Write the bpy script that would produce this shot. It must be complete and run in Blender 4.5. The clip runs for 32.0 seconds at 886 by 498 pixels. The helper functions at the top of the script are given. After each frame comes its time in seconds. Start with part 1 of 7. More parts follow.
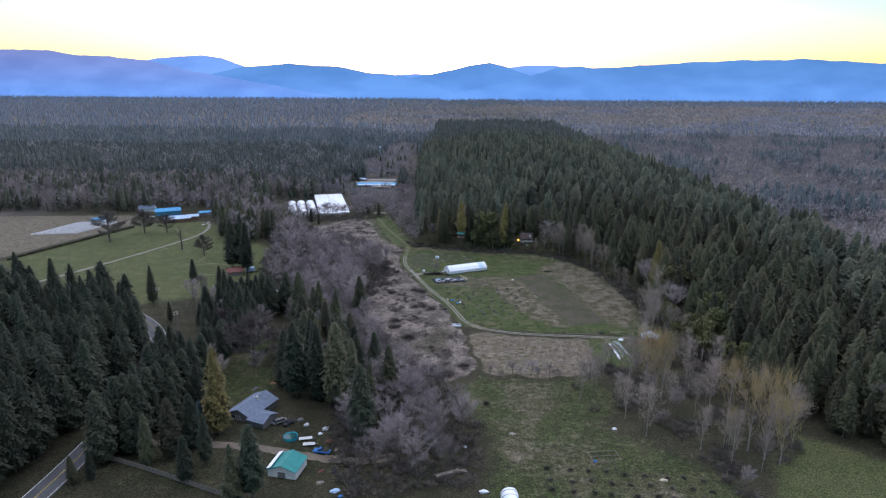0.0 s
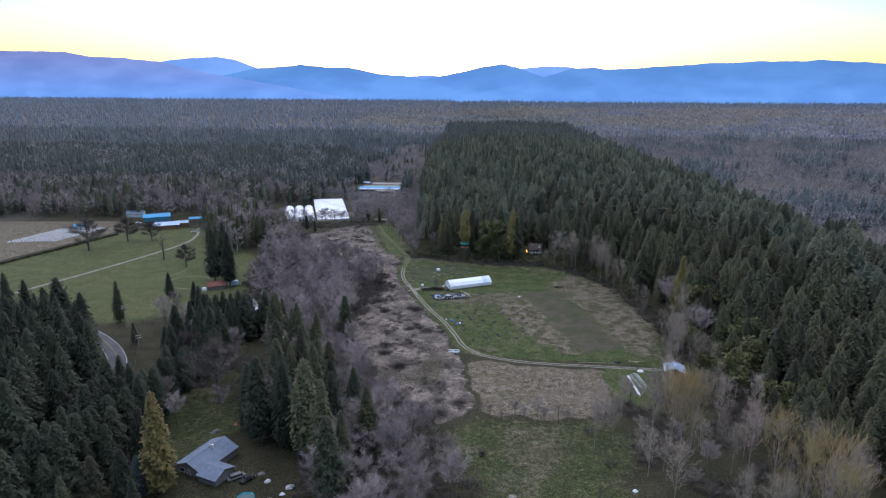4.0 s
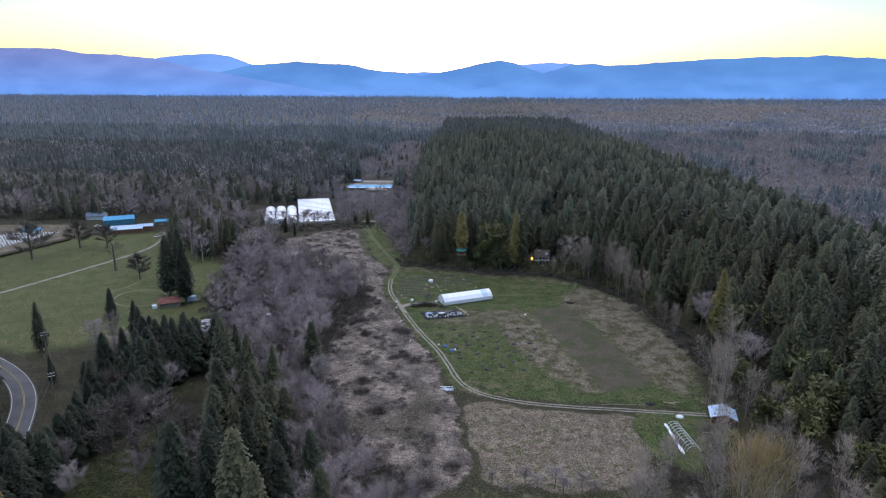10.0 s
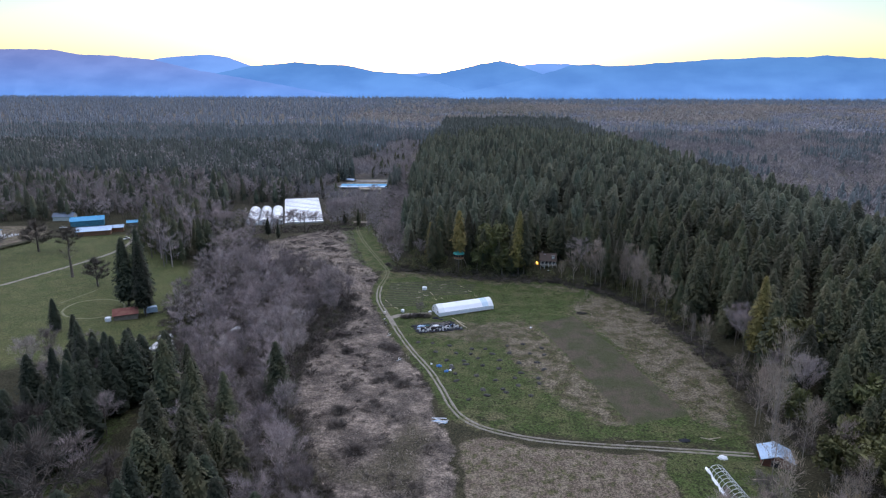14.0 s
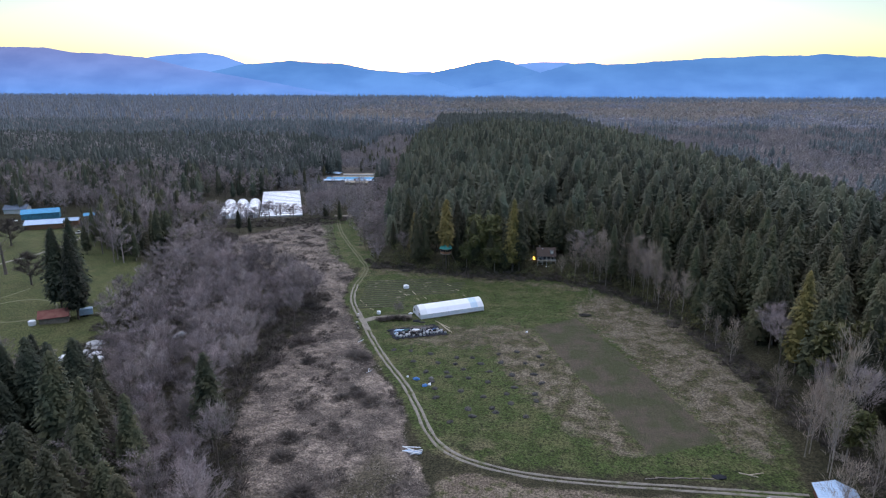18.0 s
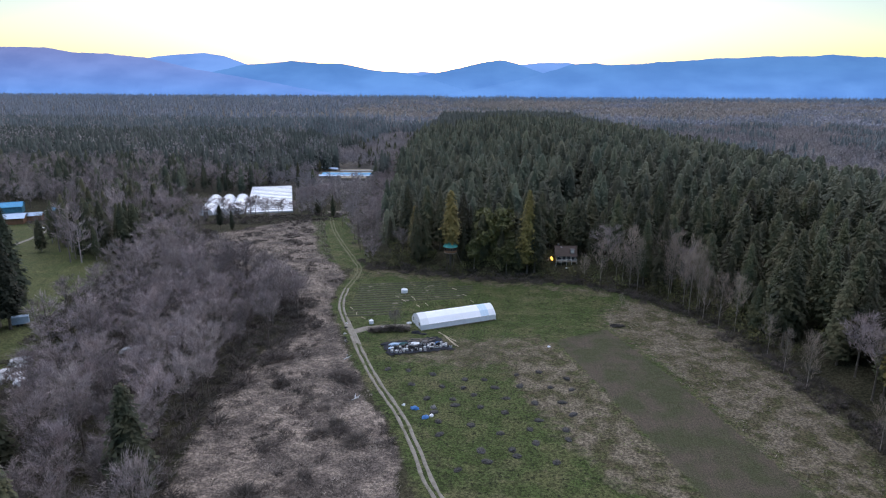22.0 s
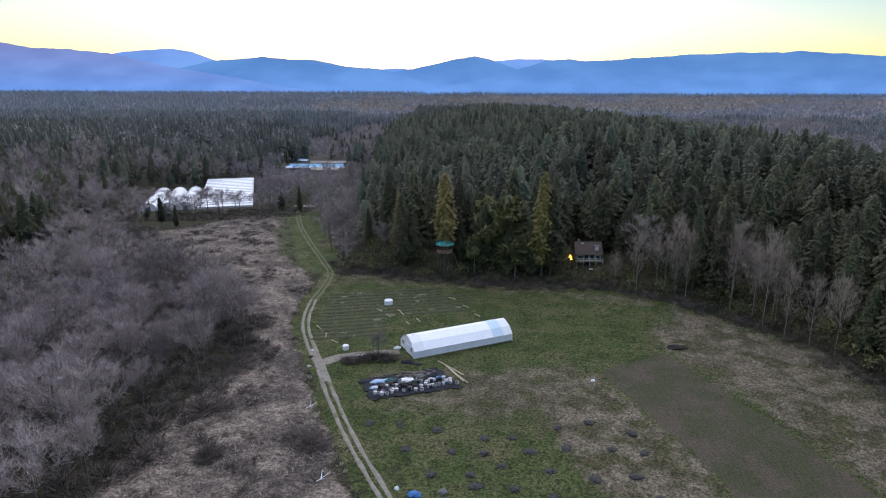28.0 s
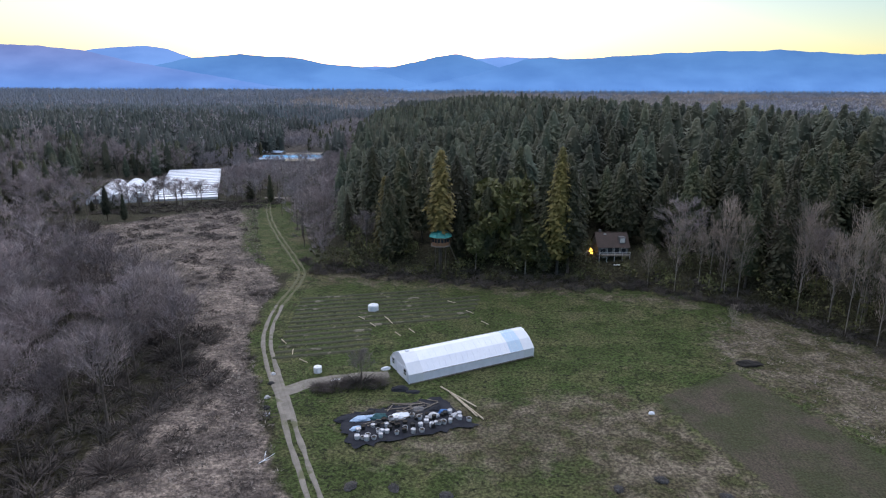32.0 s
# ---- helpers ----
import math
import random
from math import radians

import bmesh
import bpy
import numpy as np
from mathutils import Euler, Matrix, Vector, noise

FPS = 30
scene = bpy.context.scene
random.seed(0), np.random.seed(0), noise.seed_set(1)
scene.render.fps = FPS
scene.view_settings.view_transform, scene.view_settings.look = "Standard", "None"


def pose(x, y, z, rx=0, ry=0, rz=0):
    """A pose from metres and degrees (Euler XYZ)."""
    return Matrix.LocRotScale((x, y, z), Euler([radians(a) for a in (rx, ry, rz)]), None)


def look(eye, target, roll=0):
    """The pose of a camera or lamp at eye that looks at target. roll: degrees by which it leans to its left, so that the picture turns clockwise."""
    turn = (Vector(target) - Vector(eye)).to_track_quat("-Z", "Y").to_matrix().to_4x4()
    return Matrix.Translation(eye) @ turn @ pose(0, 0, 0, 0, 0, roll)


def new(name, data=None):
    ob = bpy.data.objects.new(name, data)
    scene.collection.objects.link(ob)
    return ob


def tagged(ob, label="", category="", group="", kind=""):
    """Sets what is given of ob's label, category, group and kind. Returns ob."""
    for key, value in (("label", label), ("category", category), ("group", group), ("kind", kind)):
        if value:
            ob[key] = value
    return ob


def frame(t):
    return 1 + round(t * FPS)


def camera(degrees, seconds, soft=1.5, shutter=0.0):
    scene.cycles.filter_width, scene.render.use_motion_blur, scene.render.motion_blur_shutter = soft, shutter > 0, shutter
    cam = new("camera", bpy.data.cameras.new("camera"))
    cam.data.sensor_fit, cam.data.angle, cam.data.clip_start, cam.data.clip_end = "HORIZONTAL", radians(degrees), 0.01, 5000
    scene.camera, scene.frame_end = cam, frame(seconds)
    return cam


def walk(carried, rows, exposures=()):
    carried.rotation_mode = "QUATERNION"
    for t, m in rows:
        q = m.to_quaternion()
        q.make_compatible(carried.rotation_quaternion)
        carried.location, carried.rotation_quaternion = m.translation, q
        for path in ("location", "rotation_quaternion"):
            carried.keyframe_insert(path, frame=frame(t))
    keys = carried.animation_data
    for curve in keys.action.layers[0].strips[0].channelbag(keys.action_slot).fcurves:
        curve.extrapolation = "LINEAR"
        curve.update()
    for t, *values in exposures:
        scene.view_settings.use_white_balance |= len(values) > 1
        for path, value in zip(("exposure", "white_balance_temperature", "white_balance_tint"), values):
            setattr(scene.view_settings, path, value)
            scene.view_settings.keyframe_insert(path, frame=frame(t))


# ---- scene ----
cam = camera(72.89, 32.0, 1.2)
PATH = [
    (0, (5.25, -20.62, 113.13), (5.1548, -18.6899, 112.6263), 0.30),
    (1, (6.98, -12.17, 112.69), (6.8799, -10.2325, 112.1910), 0.36),
    (2, (8.46, -3.74, 112.27), (8.3408, -1.8092, 111.7677), 0.37),
    (3, (9.55, 4.70, 111.83), (9.4282, 6.6355, 111.3264), 0.34),
    (3.5, (10.03, 8.93, 111.58), (9.8992, 10.8648, 111.0805), 0.33),
    (5.5, (11.20, 25.82, 110.02), (11.0601, 27.7482, 109.5192), 0.32),
    (6, (11.21, 30.00, 109.50), (11.0772, 31.9354, 108.9978), 0.31),
    (7, (11.03, 38.35, 108.46), (10.9001, 40.2840, 107.9555), 0.31),
    (8, (10.75, 46.63, 107.24), (10.6130, 48.5623, 106.7361), 0.29),
    (9, (10.39, 54.99, 105.88), (10.2592, 56.9188, 105.3781), 0.26),
    (10, (10.07, 63.44, 104.34), (9.9373, 65.3732, 103.8328), 0.23),
    (11, (9.75, 71.98, 102.57), (9.6201, 73.9132, 102.0626), 0.19),
    (12, (9.57, 80.61, 100.62), (9.4411, 82.5392, 100.1198), 0.17),
    (13, (9.64, 89.33, 98.50), (9.5123, 91.2648, 97.9968), 0.17),
    (14, (10.09, 98.01, 96.15), (9.9579, 99.9442, 95.6490), 0.16),
    (14.5, (10.45, 102.30, 94.87), (10.3199, 104.2343, 94.3733), 0.16),
    (16.5, (12.82, 119.15, 88.99), (12.7002, 121.0856, 88.4868), 0.15),
    (17, (13.19, 123.46, 87.41), (13.0628, 125.3949, 86.9086), 0.17),
    (18, (13.63, 132.21, 84.19), (13.5069, 134.1424, 83.6905), 0.20),
    (19, (13.43, 141.01, 81.02), (13.3050, 142.9429, 80.5172), 0.24),
    (20, (12.72, 149.85, 78.07), (12.5927, 151.7831, 77.5663), 0.28),
    (21, (11.70, 158.80, 75.56), (11.5753, 160.7321, 75.0578), 0.29),
    (22, (10.51, 167.86, 73.41), (10.3799, 169.7908, 72.9177), 0.27),
    (23, (9.26, 176.80, 71.37), (9.1376, 178.7364, 70.8699), 0.25),
    (24, (7.97, 185.45, 69.32), (7.8540, 187.3826, 68.8246), 0.20),
    (25, (6.55, 193.76, 67.31), (6.4447, 195.6955, 66.8137), 0.17),
    (25.5, (5.79, 197.82, 66.29), (5.6925, 199.7578, 65.7916), 0.16),
    (27.5, (2.37, 213.28, 61.96), (2.3099, 215.2135, 61.4635), 0.17),
    (28, (1.48, 217.18, 60.74), (1.4314, 219.1169, 60.2420), 0.17),
    (29, (-0.34, 225.05, 58.19), (-0.3662, 226.9887, 57.6883), 0.17),
    (30, (-1.89, 233.21, 55.58), (-1.8902, 235.1453, 55.0784), 0.17),
    (31, (-2.71, 241.62, 52.97), (-2.7011, 243.5600, 52.4761), 0.17),
    (32, (-3.09, 250.13, 50.36), (-3.0783, 252.0639, 49.8617), 0.20),
]
walk(cam, [(t, look(eye, target, roll)) for t, eye, target, roll in PATH],
     [(0, 1.95, 5750, 17), (16, 1.88, 5830, 17), (32, 1.82, 5980, 17)])

# ---------------------------------------------------------------- world, sun, exposure
SUN_UP, SUN_TURN = radians(3.3), radians(-5.0)
world = bpy.data.worlds.new("dusk_sky")
scene.world = world
world.use_nodes = True
wn, wl = world.node_tree.nodes, world.node_tree.links
sky = wn.new("ShaderNodeTexSky")
sky.sky_type, sky.sun_disc = "NISHITA", False
sky.sun_elevation, sky.sun_rotation = SUN_UP, SUN_TURN
sky.air_density, sky.dust_density, sky.ozone_density = 1.0, 0.7, 2.2
wl.new(sky.outputs["Color"], wn["Background"].inputs["Color"])
wn["Background"].inputs["Strength"].default_value = 0.095
sun = new("sun", bpy.data.lights.new("sun", "SUN"))
sun.data.energy, sun.data.angle, sun.data.color = 1.12, radians(140), (1.0, 0.98, 0.97)
sun.matrix_world = look((0, 0, 0), (0.03, -0.62, -1))

# ---------------------------------------------------------------- helpers of this scene
rng = np.random.default_rng(7)

def smooth(a, b, v):
    u = np.clip((v - a) / (b - a), 0, 1)
    return u * u * (3 - 2 * u)


def along(line, x, y):
    """Distance to a polyline, signed: positive on its right-hand side."""
    best, side = np.full(np.shape(x), 1e9), np.ones(np.shape(x))
    for (ax, ay), (bx, by) in zip(line, line[1:]):
        dx, dy = bx - ax, by - ay
        u = np.clip(((x - ax) * dx + (y - ay) * dy) / (dx * dx + dy * dy), 0, 1)
        d = np.hypot(x - ax - u * dx, y - ay - u * dy)
        s = np.where((x - ax) * dy - (y - ay) * dx > 0, 1.0, -1.0)
        near = d < best
        best, side = np.where(near, d, best), np.where(near, s, side)
    return best * side


# foot of the wooded ridge, from the south-east round to the far north
FOOT = [(420, -60), (260, 60), (155.9, 135), (111.5, 199.9), (103.2, 257.3), (97.3, 300), (86, 358), (75.7, 372), (63.6, 387.9), (45.8, 400.9),
        (23.7, 403.9), (-7.1, 410.8), (-38.9, 417.8), (-47.7, 483.9), (-64.9, 662.2), (-86.8, 961.5), (-101.1, 1611.1)]


def height(x, y):
    """The lie of the land."""
    x, y = np.asarray(x, float), np.asarray(y, float)
    h = 0.875 * np.logaddexp(0, (240 - np.clip(y, -200, 900)) / 25)
    h = h + (0.0218 * np.clip(-x, 0, 300) + 2.0 * smooth(-120, -190, x)) * (1 - 0.95 * smooth(430, 530, y) * smooth(-235, -190, x))
    h = h + 0.05 * np.clip(x - 18, 0, 42) * smooth(270, 330, y)
    h = h + 56 * smooth(1400, 4100, y)
    h = h + 4 * np.exp(-((y - 1200) / 380) ** 2 - ((x - 40) / 150) ** 2)
    d = along(FOOT, x, y)
    up = 6 * smooth(0, 15, d) + 13.5 * smooth(15, 120, d)
    up = up * (0.3 + 0.7 * smooth(190, 360, y)) * (1 - 0.9 * smooth(120, 300, x)) * (1 - 0.8 * smooth(750, 2000, y + 3.2 * np.abs(x - 50)))
    return h + up


def inside(poly, x, y):
    """Whether points lie in a polygon."""
    x, y = np.asarray(x, float), np.asarray(y, float)
    hit = np.zeros(x.shape, bool)
    for (ax, ay), (bx, by) in zip(poly, poly[1:] + poly[:1]):
        if ay != by:
            hit ^= ((ay > y) != (by > y)) & (x < (bx - ax) * (y - ay) / (by - ay) + ax)
    return hit


def soft_inside(poly, x, y, edge):
    """1 inside a polygon, 0 outside, with an edge that many metres wide."""
    d = np.abs(along(poly + poly[:1], x, y))
    return np.clip(0.5 + np.where(inside(poly, x, y), d, -d) / edge, 0, 1)


def wavy(x, y, size, seed=0.0):
    """Cheap smooth noise between -1 and 1 from sums of sines."""
    out = 0
    for k, (a, b) in enumerate(((1, 0.3), (-0.6, 1.1), (0.45, -1.3), (1.7, 0.9), (-1.4, 1.9))):
        out = out + np.sin((a * x + b * y) * 6.28 / size + seed * (k + 1.7) + 1.3 * np.sin((b * x - a * y) * 4 / size + seed)) / (1 + 0.4 * k)
    return out / 2.9


def material(name, base, second=None, size=1.0, rough=0.9, metal=0.0, bump=0.0, bump_size=None, tone=0.0, specular=0.3, fine=0.72, stain=None, stain_at=0.62):
    """A material with broad and fine variation of its colour and fine relief."""
    m = bpy.data.materials.new(name)
    m.use_nodes = True
    n, l = m.node_tree.nodes, m.node_tree.links
    p = n["Principled BSDF"]
    p.inputs["Roughness"].default_value, p.inputs["Metallic"].default_value = rough, metal
    p.inputs["Specular IOR Level"].default_value = specular
    at = n.new("ShaderNodeNewGeometry").outputs["Position"]
    second = second or tuple(c * 0.72 for c in base)

    def noise_at(scale, detail=3.0):
        t = n.new("ShaderNodeTexNoise")
        t.inputs["Scale"].default_value, t.inputs["Detail"].default_value = scale, detail
        l.new(at, t.inputs["Vector"])
        return t.outputs["Fac"]

    def mix(fac, a, b, kind="MIX"):
        t = n.new("ShaderNodeMix")
        t.data_type, t.blend_type = "RGBA", kind
        for socket, value in ((t.inputs["Factor"], fac), (t.inputs["A"], a), (t.inputs["B"], b)):
            if isinstance(value, bpy.types.NodeSocket):
                l.new(value, socket)
            else:
                socket.default_value = value if isinstance(value, float) else (*value, 1)
        return t.outputs["Result"]

    def ramp(value, lo, hi):
        t = n.new("ShaderNodeMapRange")
        l.new(value, t.inputs["Value"])
        t.inputs["From Min"].default_value, t.inputs["From Max"].default_value = lo, hi
        return t.outputs["Result"]

    col = mix(ramp(noise_at(1.0 / size), 0.35, 0.65), base, second)
    col = mix(ramp(noise_at(9.0 / size), 0.3, 0.7), col, mix(1.0, col, (fine, fine, fine), "MULTIPLY"))
    if stain:
        col = mix(ramp(noise_at(0.35 / size, 5.0), stain_at, stain_at + 0.08), col, stain)
    if tone:
        a = n.new("ShaderNodeAttribute")
        a.attribute_name = "tone"
        o = n.new("ShaderNodeObjectInfo")
        add = n.new("ShaderNodeMath")
        add.operation = "ADD"
        l.new(a.outputs["Fac"], add.inputs[0])
        l.new(o.outputs["Random"], add.inputs[1])
        fr = n.new("ShaderNodeMath")
        fr.operation = "FRACT"
        l.new(add.outputs[0], fr.inputs[0])
        hs = n.new("ShaderNodeHueSaturation")
        l.new(col, hs.inputs["Color"])
        l.new(ramp(fr.outputs[0], 0, 1), hs.inputs["Value"])
        v = hs.inputs["Value"].links[0].from_node
        v.inputs["To Min"].default_value, v.inputs["To Max"].default_value = 1 - tone, 1 + tone
        w = n.new("ShaderNodeMath")
        w.operation = "MULTIPLY"
        w.inputs[1].default_value = 7.3
        l.new(fr.outputs[0], w.inputs[0])
        w2 = n.new("ShaderNodeMath")
        w2.operation = "FRACT"
        l.new(w.outputs[0], w2.inputs[0])
        h = ramp(w2.outputs[0], 0, 1)
        hn = h.node
        hn.inputs["To Min"].default_value, hn.inputs["To Max"].default_value = 0.5 - 0.06 * tone, 0.5 + 0.035 * tone
        l.new(h, hs.inputs["Hue"])
        col = hs.outputs["Color"]
    l.new(col, p.inputs["Base Color"])
    if bump:
        b = n.new("ShaderNodeBump")
        b.inputs["Strength"].default_value, b.inputs["Distance"].default_value = 1.0, bump
        l.new(noise_at(1.0 / (bump_size or size * 0.2), 4.0), b.inputs["Height"])
        l.new(b.outputs["Normal"], p.inputs["Normal"])
    return m


def np_mesh(name, v, f, mats, index=None, tone=None):
    """A mesh from arrays of points and of triangles or quads."""
    me = bpy.data.meshes.new(name)
    v, f = np.asarray(v, np.float32), np.asarray(f, np.int32)
    k = f.shape[1]
    me.vertices.add(len(v))
    me.vertices.foreach_set("co", v.ravel())
    me.loops.add(f.size)
    me.loops.foreach_set("vertex_index", f.ravel())
    me.polygons.add(len(f))
    me.polygons.foreach_set("loop_start", np.arange(0, f.size, k, dtype=np.int32))
    for m in mats:
        me.materials.append(m)
    if index is not None:
        me.polygons.foreach_set("material_index", np.asarray(index, np.int32))
    if tone is not None:
        a = me.attributes.new("tone", "FLOAT", "POINT")
        a.data.foreach_set("value", np.asarray(tone, np.float32))
    me.update(calc_edges=True)
    return me


def empty(name, m, label, category, group=""):
    ob = new(name)
    ob.matrix_world = m
    ob.empty_display_size = 0.2
    return tagged(ob, label, category, group)


def part(name, bm, mat, parent=None, label="", smooth_faces=False):
    """Links a bmesh as one mesh object under a thing or a part."""
    me = bpy.data.meshes.new(name)
    bm.to_mesh(me)
    bm.free()
    me.materials.append(mat)
    if smooth_faces:
        me.polygons.foreach_set("use_smooth", [True] * len(me.polygons))
    ob = new(name, me)
    ob.parent = parent
    return tagged(ob, label)


def box(x0, y0, z0, x1, y1, z1, bevel=0.0, bm=None):
    bm = bm or bmesh.new()
    got = bmesh.ops.create_cube(bm, size=1)["verts"]
    for q in got:
        q.co = Vector((x0 + (q.co.x + 0.5) * (x1 - x0), y0 + (q.co.y + 0.5) * (y1 - y0), z0 + (q.co.z + 0.5) * (z1 - z0)))
    if bevel:
        bmesh.ops.bevel(bm, geom=list({e for q in got for e in q.link_edges}), offset=bevel, segments=1, affect="EDGES")
    return bm


def rod(a, b, r0, r1=None, n=7, bm=None):
    """A tapered round bar between two points."""
    bm = bm or bmesh.new()
    a, b = Vector(a), Vector(b)
    got = bmesh.ops.create_cone(bm, cap_ends=True, segments=n, radius1=r0, radius2=r0 if r1 is None else r1, depth=(b - a).length)["verts"]
    turn = (b - a).to_track_quat("Z", "Y").to_matrix().to_4x4()
    bmesh.ops.transform(bm, matrix=Matrix.Translation((a + b) / 2) @ turn, verts=got)
    return bm


def prism(outline, depth, bm=None):
    """A closed outline of (x, z) drawn out along y from 0 to depth."""
    bm = bm or bmesh.new()
    front = [bm.verts.new((x, 0, z)) for x, z in outline]
    back = [bm.verts.new((x, depth, z)) for x, z in outline]
    bm.faces.new(front)
    bm.faces.new(back[::-1])
    for k in range(len(outline)):
        j = (k + 1) % len(outline)
        bm.faces.new((front[k], back[k], back[j], front[j]))
    bmesh.ops.recalc_face_normals(bm, faces=bm.faces[:])
    return bm


def slab(corners, thick, bm=None):
    """A plate on four corners, thickened downwards."""
    bm = bm or bmesh.new()
    top = [bm.verts.new(c) for c in corners]
    low = [bm.verts.new((c[0], c[1], c[2] - thick)) for c in corners]
    bm.faces.new(top)
    bm.faces.new(low[::-1])
    for k in range(len(corners)):
        j = (k + 1) % len(corners)
        bm.faces.new((top[j], top[k], low[k], low[j]))
    bmesh.ops.recalc_face_normals(bm, faces=bm.faces[:])
    return bm


def lies(x, y, turn=0, up=0.0):
    """The pose of a thing that stands on the ground."""
    return pose(x, y, float(height(x, y)) + up, 0, 0, turn)


# ---------------------------------------------------------------- materials
NEEDLES = material("fir_needles", (0.049, 0.058, 0.032), (0.08, 0.078, 0.038), 3.0, 0.8, tone=0.5)
# greyer, bluer copy of the fir needles, with haze put into the colour
MID_NEEDLES = material("hazy_grey_needles", (0.07, 0.083, 0.074), (0.1, 0.107, 0.095), 60.0, 0.85, tone=0.18)
# lighter copy of the fir needles; thin haze is painted into it
RIDGE_NEEDLES = material("hazed_ridge_needles", (0.066, 0.08, 0.056), (0.104, 0.107, 0.068), 12.0, 0.85, tone=0.45)
# dark species, deepened further for the shade inside the dense wood
NEEDLES_DARK = material("dark_shaded_needles", (0.026, 0.035, 0.022), (0.037, 0.044, 0.025), 3.0, 0.85, tone=0.4)
NEEDLES_GOLD = material("golden_needles", (0.215, 0.175, 0.05), (0.15, 0.135, 0.045), 2.0, 0.8, tone=0.2)
NEEDLES_BLUE = material("blue_needles", (0.06, 0.09, 0.1), (0.05, 0.075, 0.08), 2.0, 0.8, tone=0.1)
BARK = material("fir_bark", (0.1, 0.08, 0.065), (0.16, 0.14, 0.12), 0.6, 0.95)
# far trees greyed and blued: haze put into needle and twig colours
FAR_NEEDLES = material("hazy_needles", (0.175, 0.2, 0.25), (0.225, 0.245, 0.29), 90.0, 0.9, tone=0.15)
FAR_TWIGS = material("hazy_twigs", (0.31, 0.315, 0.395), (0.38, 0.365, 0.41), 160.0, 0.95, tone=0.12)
# tan paints a band of far trees caught by low light
TAN_TWIGS = material("tan_lit_twigs", (0.43, 0.365, 0.335), (0.34, 0.31, 0.305), 120.0, 0.95, tone=0.15)
SLATE_WOOD = material("hazy_slate_wood", (0.17, 0.21, 0.28), (0.21, 0.245, 0.3), 200.0, 0.95, tone=0.1)
HAZE_NEEDLES = material("hazed_needles", (0.112, 0.134, 0.145), (0.15, 0.165, 0.175), 80.0, 0.9, tone=0.18)
TWIGS = material("bare_twigs", (0.275, 0.238, 0.245), (0.345, 0.287, 0.273), 4.0, 0.95, tone=0.4)
# bluer than the near bare twigs: distance haze painted into the colour
HAZE_TWIGS = material("hazy_lowland_twigs", (0.26, 0.24, 0.258), (0.35, 0.303, 0.297), 90.0, 0.95, tone=0.18)
PALE_TWIGS = material("pale_twigs", (0.42, 0.345, 0.285), (0.31, 0.26, 0.225), 3.0, 0.95, tone=0.3)
PALE_BARK = material("pale_bark", (0.36, 0.32, 0.285), (0.22, 0.195, 0.175), 0.8, 0.95)
BUDS = material("yellow_buds", (0.42, 0.325, 0.14), (0.35, 0.275, 0.15), 2.0, 0.9, tone=0.2)
LEAVES = material("evergreen_leaves", (0.13, 0.13, 0.045), (0.085, 0.092, 0.038), 2.0, 0.6, tone=0.35)
BRUSH = material("brush_twigs", (0.09, 0.078, 0.07), (0.135, 0.115, 0.1), 3.0, 0.95, tone=0.3)
STRAW = material("straw", (0.335, 0.29, 0.245), (0.215, 0.182, 0.16), 4.0, 0.95, tone=0.25)
TUFT = material("grass_tufts", (0.11, 0.14, 0.045), (0.16, 0.16, 0.07), 5.0, 0.95, tone=0.3)
ASPHALT = material("asphalt", (0.075, 0.075, 0.08), (0.1, 0.1, 0.105), 6.0, 0.85, bump=0.01, bump_size=0.1)
PAINT_WHITE = material("road_paint_white", (0.6, 0.6, 0.58), (0.45, 0.45, 0.43), 1.0, 0.7)
PAINT_YELLOW = material("road_paint_yellow", (0.42, 0.33, 0.12), (0.3, 0.25, 0.12), 1.0, 0.7)
GRAVEL = material("gravel", (0.275, 0.25, 0.212), (0.195, 0.177, 0.15), 1.2, 0.95, bump=0.04, bump_size=0.3, stain=(0.12, 0.12, 0.07), stain_at=0.58)
WORN_TRACK = material("trodden_pasture", (0.2, 0.195, 0.12), (0.15, 0.155, 0.085), 1.5, 0.95, bump=0.03)
WORN_GRASS = material("worn_grass", (0.15, 0.14, 0.085), (0.1, 0.108, 0.05), 1.5, 0.95, bump=0.05)

# ---------------------------------------------------------------- the ground
MARSH = [(-131.3, 473.2), (-126.3, 442.6), (-118.4, 420.2), (-101.1, 408.2), (-77.8, 386.1), (-60.3, 374.1), (-47.4, 352.9), (-50, 331.5), (-54.3, 301.8), (-49.7, 265.7), (-33.4, 234.8), (-21.1, 212.9), (-3.8, 197.3), (7.8, 208.3), (2.8, 245), (-2.4, 258.5), (-6.9, 281.1),
         (-22.4, 315.6), (-32.7, 342), (-42.8, 368.2), (-45.4, 402.6), (-59.3, 432.9), (-72.3, 473.6), (-87.3, 524.9), (-103.3, 516.6)]
LANE = [(85.7, 248.7), (69.9, 249.5), (52.1, 250.2), (35.2, 250.9), (23.3, 252.7), (13.4, 256.2), (7.4, 259.7), (3.3, 264.8), (0.2, 272), (-3, 282.2), (-8.3, 295.4), (-16.4, 310.6), (-23.6, 326.8),
        (-29.8, 343), (-36.9, 359.1), (-40.5, 372.3), (-41.7, 387.5), (-41.1, 402.6), (-41.8, 414.8), (-48.7, 431), (-57.7, 452.2), (-68.6, 479.8), (-78.5, 509.5), (-87.6, 545.6)]
SPUR = [(-29.8, 344), (-26, 348.1), (-19.3, 350.2), (-11.5, 351.8)]
PLOUGHED = [(33.4, 341.6), (50.5, 349.8), (75, 270.2), (55.6, 262.6)]
